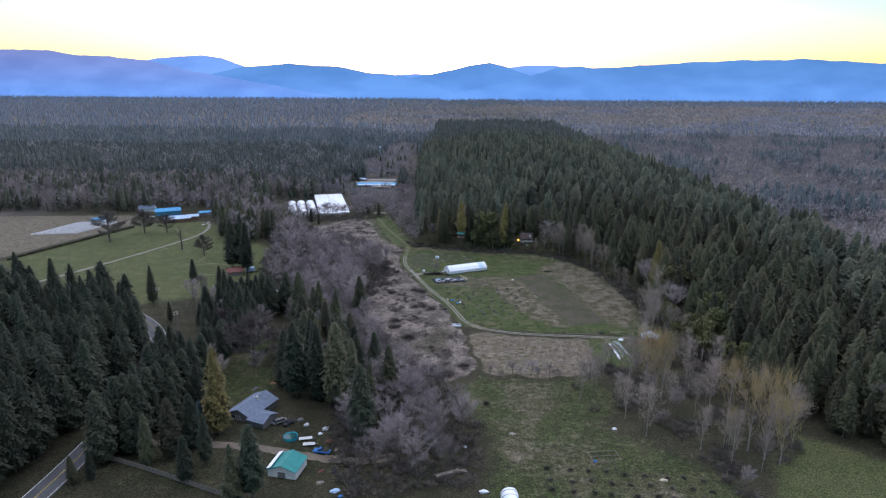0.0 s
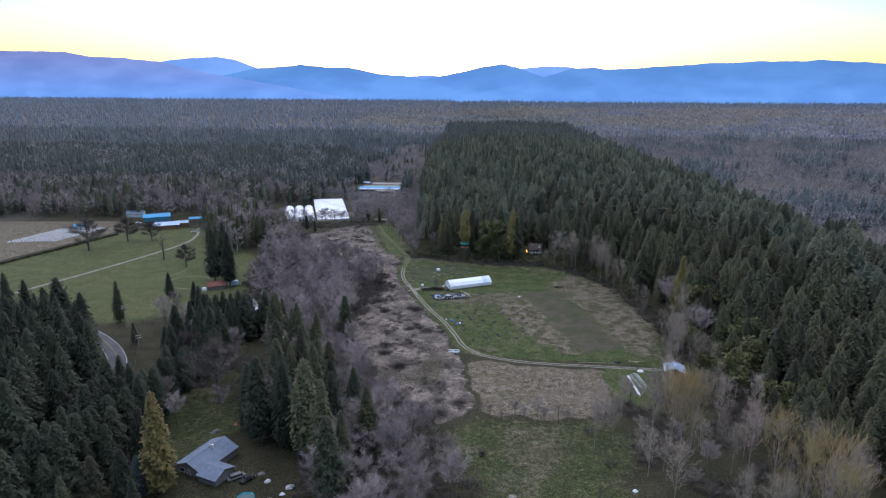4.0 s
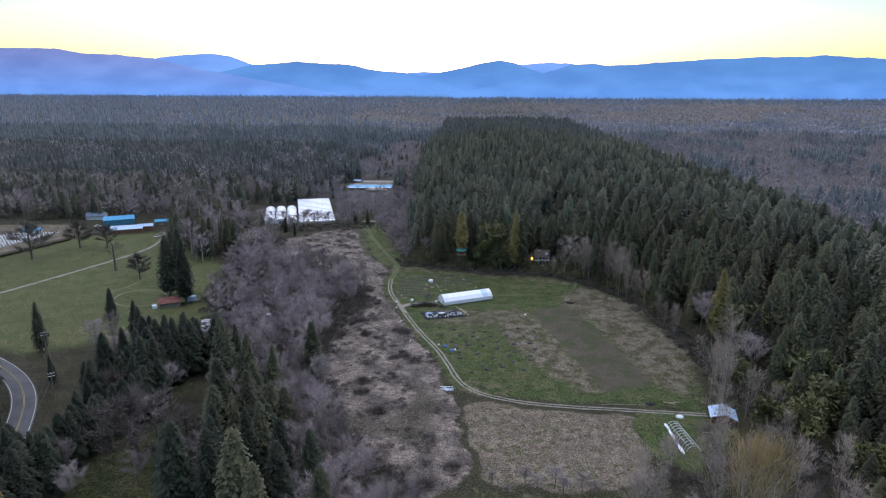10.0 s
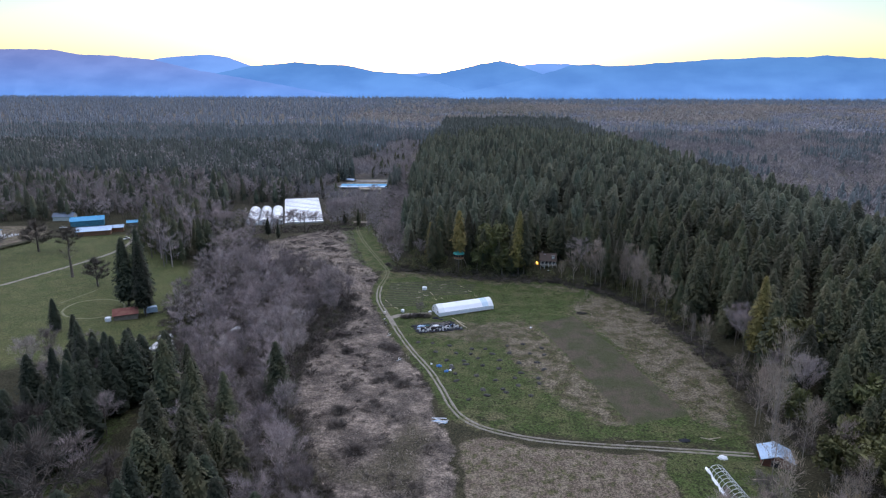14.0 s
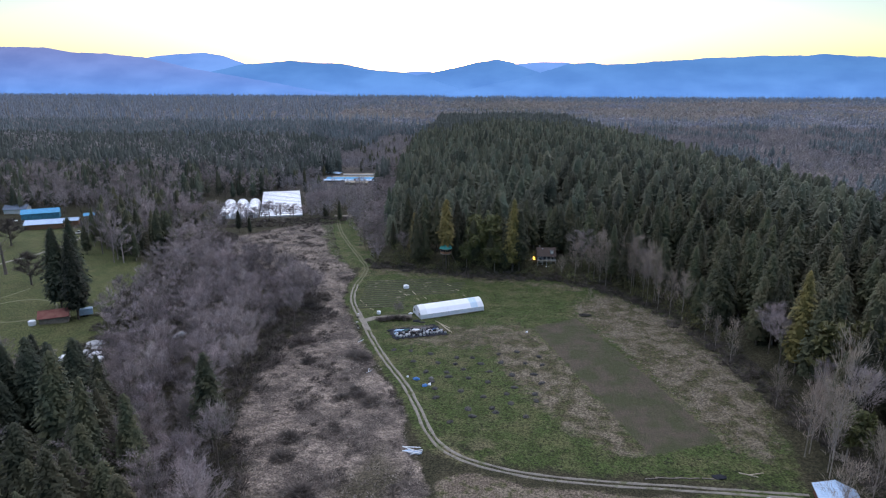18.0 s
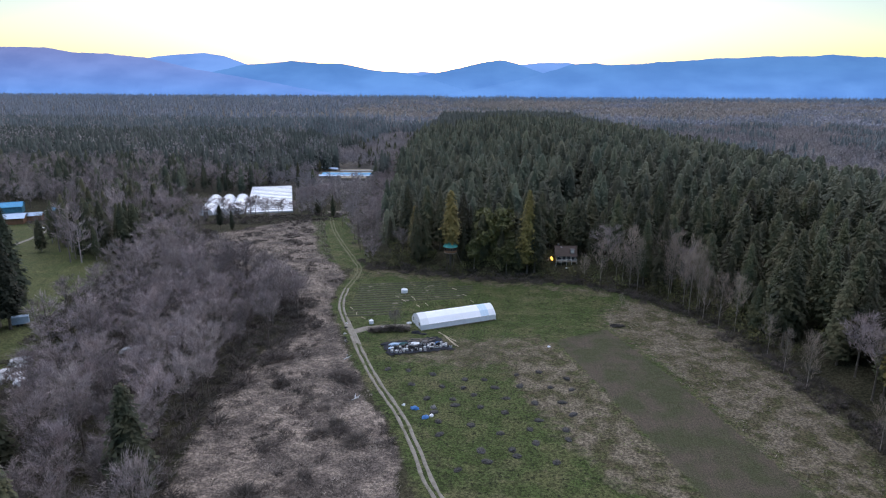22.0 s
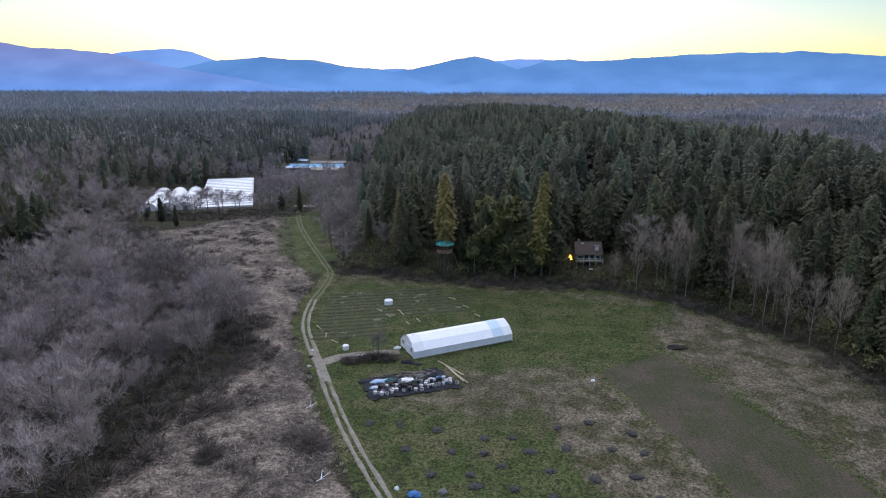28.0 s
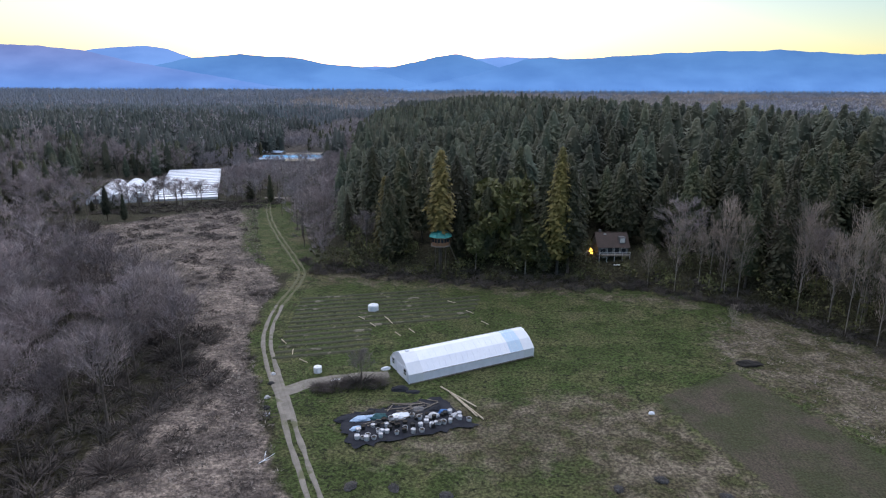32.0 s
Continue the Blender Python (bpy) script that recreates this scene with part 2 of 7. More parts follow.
TILLED = [(3.7, 248.2), (13.5, 251.5), (35.4, 246.7), (60.1, 246.2), (58.4, 209.4), (33.7, 203.5), (11.8, 206.2)]
FIELD = [(87.6, 251.9), (52, 253.3), (22.3, 254.8), (7.3, 262.8), (2.1, 274.1), (-6.3, 295.5), (-21.7, 326.9), (-34.9, 359.2), (-39.1, 374.3), (-39.6, 402.6), (-38.9, 415.8), (-7.1, 409.8), (23.8, 402.9),
         (45.9, 399.9), (63.6, 386.9), (75.8, 371), (86, 357), (97.3, 300)]
UPPER_GREEN = [(-50, 414), (-38, 418), (-54, 473.6), (-75, 535), (-97, 533), (-80, 480), (-66, 436)]
BEDS = [(-39.1, 375.3), (-34.9, 354.1), (-12.8, 364.4), (13, 374.7), (8.7, 392.8), (-10.7, 397.7), (-35.7, 398.6)]
DRY_RIGHT = [(48.6, 350.8), (54.7, 368.9), (63, 378.9), (70.8, 375.9), (89.3, 348.1), (97.7, 292.9), (85.3, 260.1), (75.1, 268.1), (51.4, 351.8)]
LOWER = [(-5.7, 193), (9.9, 204.1), (57.5, 206.2), (64, 188.1), (54.7, 166.2), (75.2, 151.2), (85.7, 133.6), (84.6, 84.3), (6.7, 83), (8.9, 126.4), (11.3, 148.7), (0.7, 175.9)]
PASTURE_SE = [(98.7, 81.5), (93.8, 129.2), (103, 156.3), (116.8, 163.2), (151.8, 137.2), (197.2, 96.3)]
PASTURE = [(-290.7, 328), (-263.4, 445.5), (-217.2, 467.2), (-173.6, 426.3), (-145, 396.2), (-123.6, 345.4), (-105.8, 299.6), (-123, 278.4), (-144.4, 285), (-166.5, 266.6), (-192.4, 271.9), (-239.8, 294.7)]
NURSERY = [(-402.2, 351.5), (-297, 337.9), (-267.2, 453.6), (-285.8, 478.4), (-401.9, 465.4)]
LAWN = [(-106.1, 171.3), (-82.2, 161), (-66.9, 185.1), (-79.2, 211.5), (-95.6, 260.4), (-111.2, 260), (-111.6, 210.6)]
YARD = [(-105.1, 116.9), (-63.5, 117.4), (-31.9, 126.8), (-30.5, 151.2), (-60.4, 156), (-82.1, 154.5), (-105.6, 141)]
DARK_WET = [(-49.7, 261.6), (-31.3, 230.6), (-6.5, 223.8), (-3.2, 250.1), (-9.4, 262.5), (-21.5, 230.9), (-36.6, 244.2)]
ROAD = [(-109, 20), (-111, 114.6), (-111.8, 132.2), (-114.2, 154.9), (-119.1, 183.8), (-125.2, 207.1), (-133.7, 222.7), (-142.1, 235.5), (-152.9, 246.2), (-165.5, 254.7),
        (-182.8, 262.9), (-206.8, 270.3), (-249.4, 277.7), (-323.8, 281.6), (-483.6, 289.8)]


def curve_points(line, step):
    """A polyline rounded and cut to even steps, with its sideways direction."""
    p = np.array(line, float)
    for _ in range(2):
        q = np.empty((2 * len(p), 2))
        q[0::2], q[1::2] = p, p
        a, b = 0.75 * p[:-1] + 0.25 * p[1:], 0.25 * p[:-1] + 0.75 * p[1:]
        mid = np.empty((2 * len(a), 2))
        mid[0::2], mid[1::2] = a, b
        p = np.vstack([p[:1], mid, p[-1:]])
    run = np.r_[0, np.cumsum(np.hypot(*np.diff(p, axis=0).T))]
    s = np.arange(0, run[-1], step)
    p = np.stack([np.interp(s, run, p[:, 0]), np.interp(s, run, p[:, 1])], 1)
    d = np.gradient(p, axis=0)
    d /= np.hypot(*d.T)[:, None]
    return p, np.stack([d[:, 1], -d[:, 0]], 1), s


def spread_axis(lo, hi, a, b, fine, grow=1.09):
    inner = np.arange(a, b + fine, fine)
    right, left, s = [b + fine], [a], fine
    while right[-1] < hi or left[-1] > lo:
        s *= grow
        right.append(right[-1] + s)
        left.append(left[-1] - s)
    out = np.r_[np.array(left[::-1]), inner[1:], np.array(right)]
    return out[(out > lo - 400) & (out < hi + 400)]


gx, gy = spread_axis(-5200, 5200, -310, 135, 1.7), spread_axis(-500, 5000, 92, 540, 1.7)
X, Y = np.meshgrid(gx, gy)
x, y = X.ravel(), Y.ravel()
jx, jy = x + 2.5 * wavy(x, y, 23, 1), y + 2.5 * wavy(x, y, 19, 4)
dry = soft_inside(MARSH, jx, jy, 4) * (1 - soft_inside(UPPER_GREEN, jx, jy, 8))
HAY = [(14.1, 336.4), (34.3, 342.7), (57.5, 263.7), (45.8, 259.4), (31.3, 283.8), (20.8, 307.1)]
NORTH_EDGE = [(-34.8, 402.7), (-6, 401.8), (25.9, 394.8), (57.2, 378.9), (62.6, 388.9), (23.7, 405.9), (-7.2, 412.9), (-38, 418.8)]
far_open = ((y > 1650) & (wavy(x * 0.45, y, 420, 6) > 0.6)) * 1.0
hay = np.maximum.reduce([0.8 * soft_inside(DRY_RIGHT, jx, jy, 15), 0.72 * soft_inside(HAY, jx, jy, 9), 0.58 * soft_inside([(-21, 340.1), (29.3, 347.6), (33.7, 332.6), (12.6, 320.2), (-14.8, 323.9)], jx, jy, 8), 0.5 * soft_inside(NORTH_EDGE, jx, jy, 6), 0.6 * far_open,
                         soft_inside(LOWER, jx, jy, 20) * (0.34 + 0.3 * wavy(x, y, 45, 2) + 0.12 * wavy(x, y, 13, 5))])
green = np.maximum.reduce([0.75 * soft_inside(FIELD, jx, jy, 5), 0.9 * soft_inside(UPPER_GREEN, jx, jy, 6), 0.8 * soft_inside(PASTURE, x, y, 8),
                           0.5 * soft_inside(LOWER, jx, jy, 12), 0.7 * soft_inside(PASTURE_SE, jx, jy, 6), 0.5 * soft_inside(LAWN, jx, jy, 6),
                           0.3 * soft_inside(YARD, jx, jy, 6), 0.8 * soft_inside([(58.1, 248.2), (85.6, 252.9), (92.8, 243.7), (86.6, 226.9), (71.1, 213.9), (60.9, 222.1)], jx, jy, 5)])
fallow = soft_inside(PLOUGHED, x, y, 2.5)
dirt = np.maximum.reduce([soft_inside(TILLED, jx, jy, 2.5), 0.7 * soft_inside(NURSERY, x, y, 4)])
wet = np.maximum(soft_inside(DARK_WET, jx, jy, 5), 0.8 * soft_inside([(4.3, 338.3), (12, 343.5), (18.9, 338.5), (20.3, 324.3), (10.7, 318.1), (3.7, 324.1)], jx, jy, 9) * smooth(-0.4, 0.3, wavy(x, y, 7, 5)))
meadow = np.maximum.reduce([soft_inside(PASTURE, x, y, 8), soft_inside(PASTURE_SE, jx, jy, 6)])
# paler floor towards the far woods, softening them as haze would
thicket = np.maximum.reduce([smooth(560, 700, y), smooth(235, 280, x), smooth(-330, -420, x)]) * (1 - smooth(-20, 20, along(FOOT, x, y)) * (1 - smooth(240, 280, x)))
d_road = np.abs(along(ROAD, x, y))
d_lane = np.minimum(np.abs(along(LANE, x, y)), np.abs(along(SPUR, x, y)))
verge = (1 - smooth(2.0, 5.5, d_lane + 1.2 * wavy(x, y, 11, 6))) * smooth(247, 262, y)
green, dry, dirt = np.maximum(green, 0.7 * verge), dry * (1 - 0.8 * verge), dirt * smooth(1.5, 4, d_lane)
hummock = dry * 0.35 * wavy(x, y, 6.5, 3) + 0.16 * green * (1 - dirt) * wavy(x, y, 8, 2) * smooth(5, 12, d_road)
flat = [(-21.9, 338), (-15.8, 323.9), (5.4, 333.3), (-2.7, 346.3)]
hummock = hummock * smooth(1.6, 4, d_lane) * (1 - soft_inside(flat, x, y, 3)) * (1 - soft_inside(BEDS, x, y, 3))
z = height(x, y) + hummock
gq = np.arange(len(x)).reshape(len(gy), len(gx))
quads = np.stack([gq[:-1, :-1], gq[:-1, 1:], gq[1:, 1:], gq[1:, :-1]], -1).reshape(-1, 4)


def ground_material():
    m = bpy.data.materials.new("field_ground")
    m.use_nodes = True
    n, l = m.node_tree.nodes, m.node_tree.links
    p = n["Principled BSDF"]
    p.inputs["Roughness"].default_value, p.inputs["Specular IOR Level"].default_value = 0.97, 0.15
    at = n.new("ShaderNodeNewGeometry").outputs["Position"]

    def attr(name):
        a = n.new("ShaderNodeAttribute")
        a.attribute_name = name
        return a.outputs["Fac"]

    def noise_at(scale, detail=4.0, stretch=None, turn=0.0):
        src = at
        if stretch:
            mp = n.new("ShaderNodeMapping")
            mp.inputs["Scale"].default_value = stretch
            mp.inputs["Rotation"].default_value = (0, 0, turn)
            l.new(at, mp.inputs["Vector"])
            src = mp.outputs["Vector"]
        t = n.new("ShaderNodeTexNoise")
        t.inputs["Scale"].default_value, t.inputs["Detail"].default_value = scale, detail
        l.new(src, t.inputs["Vector"])
        return t.outputs["Fac"]

    def ramp(v, lo, hi):
        t = n.new("ShaderNodeMapRange")
        t.inputs["From Min"].default_value, t.inputs["From Max"].default_value = lo, hi
        l.new(v, t.inputs["Value"])
        return t.outputs["Result"]

    def math2(op, a, b):
        t = n.new("ShaderNodeMath")
        t.operation = op
        for k, v in enumerate((a, b)):
            if isinstance(v, float):
                t.inputs[k].default_value = v
            else:
                l.new(v, t.inputs[k])
        return t.outputs[0]

    def mix(fac, a, b, kind="MIX"):
        t = n.new("ShaderNodeMix")
        t.data_type, t.blend_type = "RGBA", kind
        for s, v in ((t.inputs["Factor"], fac), (t.inputs["A"], a), (t.inputs["B"], b)):
            if isinstance(v, bpy.types.NodeSocket):
                l.new(v, s)
            else:
                s.default_value = v if isinstance(v, float) else (*v, 1)
        return t.outputs["Result"]

    big, mid, small, fine = noise_at(0.03), noise_at(0.13, 5), noise_at(0.55, 5), noise_at(3.6, 5)
    floor = mix(ramp(mid, 0.35, 0.65), (0.042, 0.042, 0.024), (0.068, 0.062, 0.038))
    # far undergrowth floor lightened by distance, the haze put into its colour
    floor = mix(attr("thicket"), floor, mix(ramp(big, 0.4, 0.6), (0.095, 0.092, 0.085), (0.15, 0.132, 0.115)))
    grass = mix(ramp(mid, 0.4, 0.62), (0.068, 0.096, 0.03), (0.108, 0.116, 0.05))
    grass = mix(ramp(big, 0.58, 0.74), grass, (0.18, 0.152, 0.098))
    grass = mix(ramp(small, 0.58, 0.8), grass, (0.17, 0.155, 0.09))
    grass = mix(ramp(noise_at(0.17, 7), 0.5, 0.6), grass, (0.06, 0.082, 0.026))
    grass = mix(ramp(noise_at(0.9, 4), 0.58, 0.66), grass, (0.035, 0.042, 0.02))
    straw = mix(ramp(noise_at(0.6, 5, (0.6, 1.4, 1)), 0.42, 0.62), (0.205, 0.17, 0.15), (0.36, 0.303, 0.255))
    scrub = mix(ramp(small, 0.35, 0.65), (0.085, 0.072, 0.065), (0.16, 0.135, 0.12))
    marsh = mix(ramp(noise_at(0.1, 6), 0.44, 0.58), straw, scrub)
    soil = mix(ramp(noise_at(0.9, 4, (6, 0.35, 1), 0.2), 0.35, 0.65), (0.14, 0.112, 0.09), (0.21, 0.175, 0.138))
    soil = mix(ramp(noise_at(0.25, 7), 0.48, 0.62), soil, (0.235, 0.2, 0.155))
    soil = mix(ramp(small, 0.5, 0.65), soil, (0.1, 0.1, 0.05))
    rag = math2("MULTIPLY", math2("SUBTRACT", small, 0.5), 0.9)

    def edge(name):
        return ramp(math2("ADD", attr(name), rag), 0.3, 0.62)

    col = mix(edge("green"), floor, grass)
    col = mix(math2("MULTIPLY", attr("meadow"), 0.85), col, mix(ramp(mid, 0.3, 0.7), (0.085, 0.105, 0.04), (0.13, 0.135, 0.06)))
    col = mix(edge("hay"), col, mix(ramp(noise_at(0.2, 8), 0.43, 0.58), mix(ramp(noise_at(1.1, 4), 0.4, 0.6), (0.232, 0.2, 0.15), (0.15, 0.128, 0.094)), mix(ramp(small, 0.4, 0.65), (0.075, 0.078, 0.036), (0.11, 0.095, 0.06))))
    col = mix(edge("dry"), col, marsh)
    col = mix(edge("dirt"), col, soil)
    col = mix(math2("MULTIPLY", attr("wet"), 0.75), col, (0.07, 0.065, 0.04))
    tuft = noise_at(1.9, 8)
    col = mix(ramp(tuft, 0.42, 0.58), mix(1.0, col, (0.62, 0.61, 0.6), "MULTIPLY"), mix(1.0, col, (1.34, 1.32, 1.28), "MULTIPLY"))
    col = mix(edge("fallow"), col, mix(ramp(noise_at(0.7, 4, (5, 0.4, 1), 0.25), 0.35, 0.65), mix(ramp(mid, 0.42, 0.6), (0.07, 0.078, 0.04), (0.1, 0.088, 0.062)), mix(ramp(mid, 0.42, 0.6), (0.088, 0.088, 0.048), (0.125, 0.1, 0.078))))
    col = mix(ramp(fine, 0.35, 0.65), col, mix(1.0, col, (0.54, 0.54, 0.54), "MULTIPLY"))
    l.new(col, p.inputs["Base Color"])
    b = n.new("ShaderNodeBump")
    b.inputs["Strength"].default_value, b.inputs["Distance"].default_value = 1.0, 0.4
    l.new(math2("ADD", small, fine), b.inputs["Height"])
    l.new(b.outputs["Normal"], p.inputs["Normal"])
    return m


me = np_mesh("ground", np.stack([x, y, z], 1), quads, [ground_material()])
for key, value in (("dry", dry), ("hay", hay), ("fallow", fallow), ("green", green), ("dirt", dirt), ("wet", wet), ("thicket", thicket), ("meadow", meadow)):
    me.attributes.new(key, "FLOAT", "POINT").data.foreach_set("value", value.astype(np.float32))
me.polygons.foreach_set("use_smooth", np.ones(len(quads), bool))
tagged(new("ground", me), "rough valley ground of grass, dry reeds and tilled soil", "ground", kind="structure")


def ribbon(name, line, offset, width, lift, mat, step=1.5, wobble=0.0, crown=0.0, dash=None):
    """A strip of ground cover along a line, offset sideways from it."""
    p, side, s = curve_points(line, step)
    w = width / 2 * (1 + wobble * wavy(s, s * 0, 9, offset + 3))
    c = p + side * (offset + 0.4 * wobble * wavy(s, s * 0, 14, offset))[:, None]
    rows = [c - side * w[:, None], c - side * (0.5 * w)[:, None], c, c + side * (0.5 * w)[:, None], c + side * w[:, None]]
    v = np.concatenate([np.c_[r, height(r[:, 0], r[:, 1]) + lift + up] for r, up in zip(rows, (-0.12, crown * 0.6, crown, crown * 0.6, -0.12))])
    k, q = len(c), np.arange(len(c) - 1)
    if dash:
        q = q[(s[:-1] % dash) < dash * 0.35]
    f = np.concatenate([np.stack([q + a * k, q + 1 + a * k, q + 1 + (a + 1) * k, q + (a + 1) * k], 1) for a in range(4)])
    return np_mesh(name, v, f[:, ::-1], [mat])


road = tagged(new("road", ribbon("road", ROAD, 0, 8.2, 0.1, ASPHALT)), "grey two-lane asphalt road with painted lines", "road", kind="structure")
for off, mat in ((-3.3, PAINT_WHITE), (3.3, PAINT_WHITE), (-0.16, PAINT_YELLOW), (0.16, PAINT_YELLOW)):
    line = new("road_line", ribbon("road_line", ROAD, off, 0.2 if mat is PAINT_WHITE else 0.14, 0.24, mat))
    line.parent = road
LOW_LANE, HIGH_LANE = LANE[:17], LANE[16:]
lane = tagged(new("farm_track", ribbon("farm_track", LOW_LANE, -0.75, 0.8, 0.12, GRAVEL, wobble=0.35)), "pale gravel farm track with two wheel ruts", "track", kind="structure")
rut = new("wheel_rut", ribbon("wheel_rut", LOW_LANE, 0.75, 0.8, 0.12, GRAVEL, wobble=0.35))
rut.parent = lane
grassy = tagged(new("grass_track", ribbon("grass_track", HIGH_LANE, -0.75, 0.8, 0.1, WORN_GRASS, wobble=0.5)), "faint worn track through the grass", "track", kind="structure")
rut = new("wheel_rut", ribbon("wheel_rut", HIGH_LANE, 0.75, 0.8, 0.1, WORN_GRASS, wobble=0.5))
rut.parent = grassy
tagged(new("track_apron", ribbon("track_apron", [(-26.6, 335), (-28.2, 339), (-29.8, 343), (-31.6, 347), (-33.4, 351)], 0, 1.5, 0.09, GRAVEL, wobble=0.3)), "worn grey gravel where the track meets its spur", "track", kind="structure")
tagged(new("track_spur", ribbon("track_spur", SPUR, 0, 3.4, 0.1, GRAVEL, wobble=0.3)), "short gravel spur to the greenhouse door", "track", kind="structure")
tagged(new("driveway", ribbon("driveway", [(-251.4, 271.4), (-236.9, 306.3), (-224.5, 341), (-210.3, 388.1), (-202.8, 420.3), (-207.6, 445.9), (-219.1, 469.2)], 0, 2.6, 0.1, GRAVEL, wobble=0.15)),
       "narrow pale gravel drive across the pasture", "driveway", kind="structure")
tagged(new("riding_ring", ribbon("riding_ring", [(-159.2 + 12.0 * math.cos(k * math.pi / 10), 334.9 + 12.0 * math.sin(k * math.pi / 10)) for k in range(21)], 0, 0.9, 0.1, WORN_TRACK, wobble=0.3)),
       "worn circular riding track in the pasture grass", "track", kind="structure")
tagged(new("pasture_path", ribbon("pasture_path", [(-176.8, 337.3), (-173.7, 349.9), (-172.5, 358.5)], 0, 0.8, 0.1, WORN_TRACK, wobble=0.3)), "thin worn path across the pasture", "track", kind="structure")
tagged(new("yard_drive", ribbon("yard_drive", [(-111.5, 140.9), (-88.8, 143.5), (-64.1, 143.9), (-44.1, 139.9), (-28.2, 138), (-16.4, 142.6)], 0, 4, 0.1, material("packed_earth", (0.2, 0.16, 0.12), (0.14, 0.115, 0.09), 4.0, 0.95), wobble=0.4)),
       "packed earth drive through the yard", "driveway", kind="structure")

# ---------------------------------------------------------------- tree shapes, one unit high
def conifer(rings, sprays, wide, seed, start=0.12, full=0.75, core=7, big=1.0):
    """A conifer crown one unit high: a ragged inner cone and many small sprays of needles on it."""
    r = np.random.default_rng(seed)

    def reach(u):
        return wide * (1 - u ** 1.15) ** full * np.minimum(1, 0.6 + 1.6 * u) + 0.006

    u = np.linspace(0, 0.97, rings)
    a = np.arange(core) * 6.283 / core
    lump = 0.52 + 0.24 * r.random((rings, core))
    ang = a[None] + 0.5 * r.random((rings, 1))
    cv = np.stack([np.cos(ang) * lump * reach(u)[:, None], np.sin(ang) * lump * reach(u)[:, None], (start + (1 - start) * u)[:, None] + 0.03 * (r.random((rings, core)) - 0.5)], -1).reshape(-1, 3)
    cv = np.vstack([cv, (0, 0, 1.0)])
    cf = []
    for k in range(rings - 1):
        for q in range(core):
            n = (q + 1) % core
            cf += [(k * core + q, k * core + n, (k + 1) * core + n), (k * core + q, (k + 1) * core + n, (k + 1) * core + q)]
    cf += [((rings - 1) * core + q, (rings - 1) * core + (q + 1) % core, rings * core) for q in range(core)]
    v = 0.97 * np.sort(r.random(sprays)) ** 1.25
    t = r.random(sprays) * 6.283
    bough = 0.86 + 0.2 * np.sin(5 * t + 23 * v) + 0.14 * r.random(sprays)
    rad = reach(v)
    out = np.stack([np.cos(t), np.sin(t), 0 * t], -1)
    side = np.stack([-np.sin(t), np.cos(t), 0 * t], -1)
    z = start + (1 - start) * v
    base = out * (rad * (0.4 + 0.38 * r.random(sprays)) * bough)[:, None] + np.stack([0 * z, 0 * z, z + 0.018], -1)
    ln = (0.34 * rad + 0.014) * (0.7 + 0.6 * r.random(sprays)) * big
    tip = base + out * (0.85 * ln)[:, None] - np.stack([0 * z, 0 * z, ln * (0.4 + 0.45 * r.random(sprays))], -1) + side * (ln * 0.35 * r.normal(size=sprays))[:, None]
    w = side * (0.3 * ln + 0.003)[:, None] + np.stack([0 * z, 0 * z, 0.11 * ln * r.normal(size=sprays)], -1)
    sv = np.stack([base, tip + w, tip - w], 1).reshape(-1, 3)
    sf = len(cv) + np.arange(3 * sprays).reshape(-1, 3)
    return np.vstack([cv, sv]), np.vstack([np.array(cf), sf])


def stem(top, thick, lean=0.0, n=5, z0=-0.02):
    """A tapered trunk."""
    a = np.arange(n) * 6.283 / n
    hs = (z0, 0.03, 0.3 * top, 0.65 * top, top)
    rad = (1.5, 1.0, 0.85, 0.55, 0.12)
    v = np.concatenate([np.c_[thick * q * np.cos(a) + lean * h * h, thick * q * np.sin(a), np.full(n, h)] for h, q in zip(hs, rad)])
    f = [(i * n + j, i * n + (j + 1) % n, (i + 1) * n + (j + 1) % n) for i in range(4) for j in range(n)]
    f += [(i * n + j, (i + 1) * n + (j + 1) % n, (i + 1) * n + j) for i in range(4) for j in range(n)]
    return v, np.array(f)


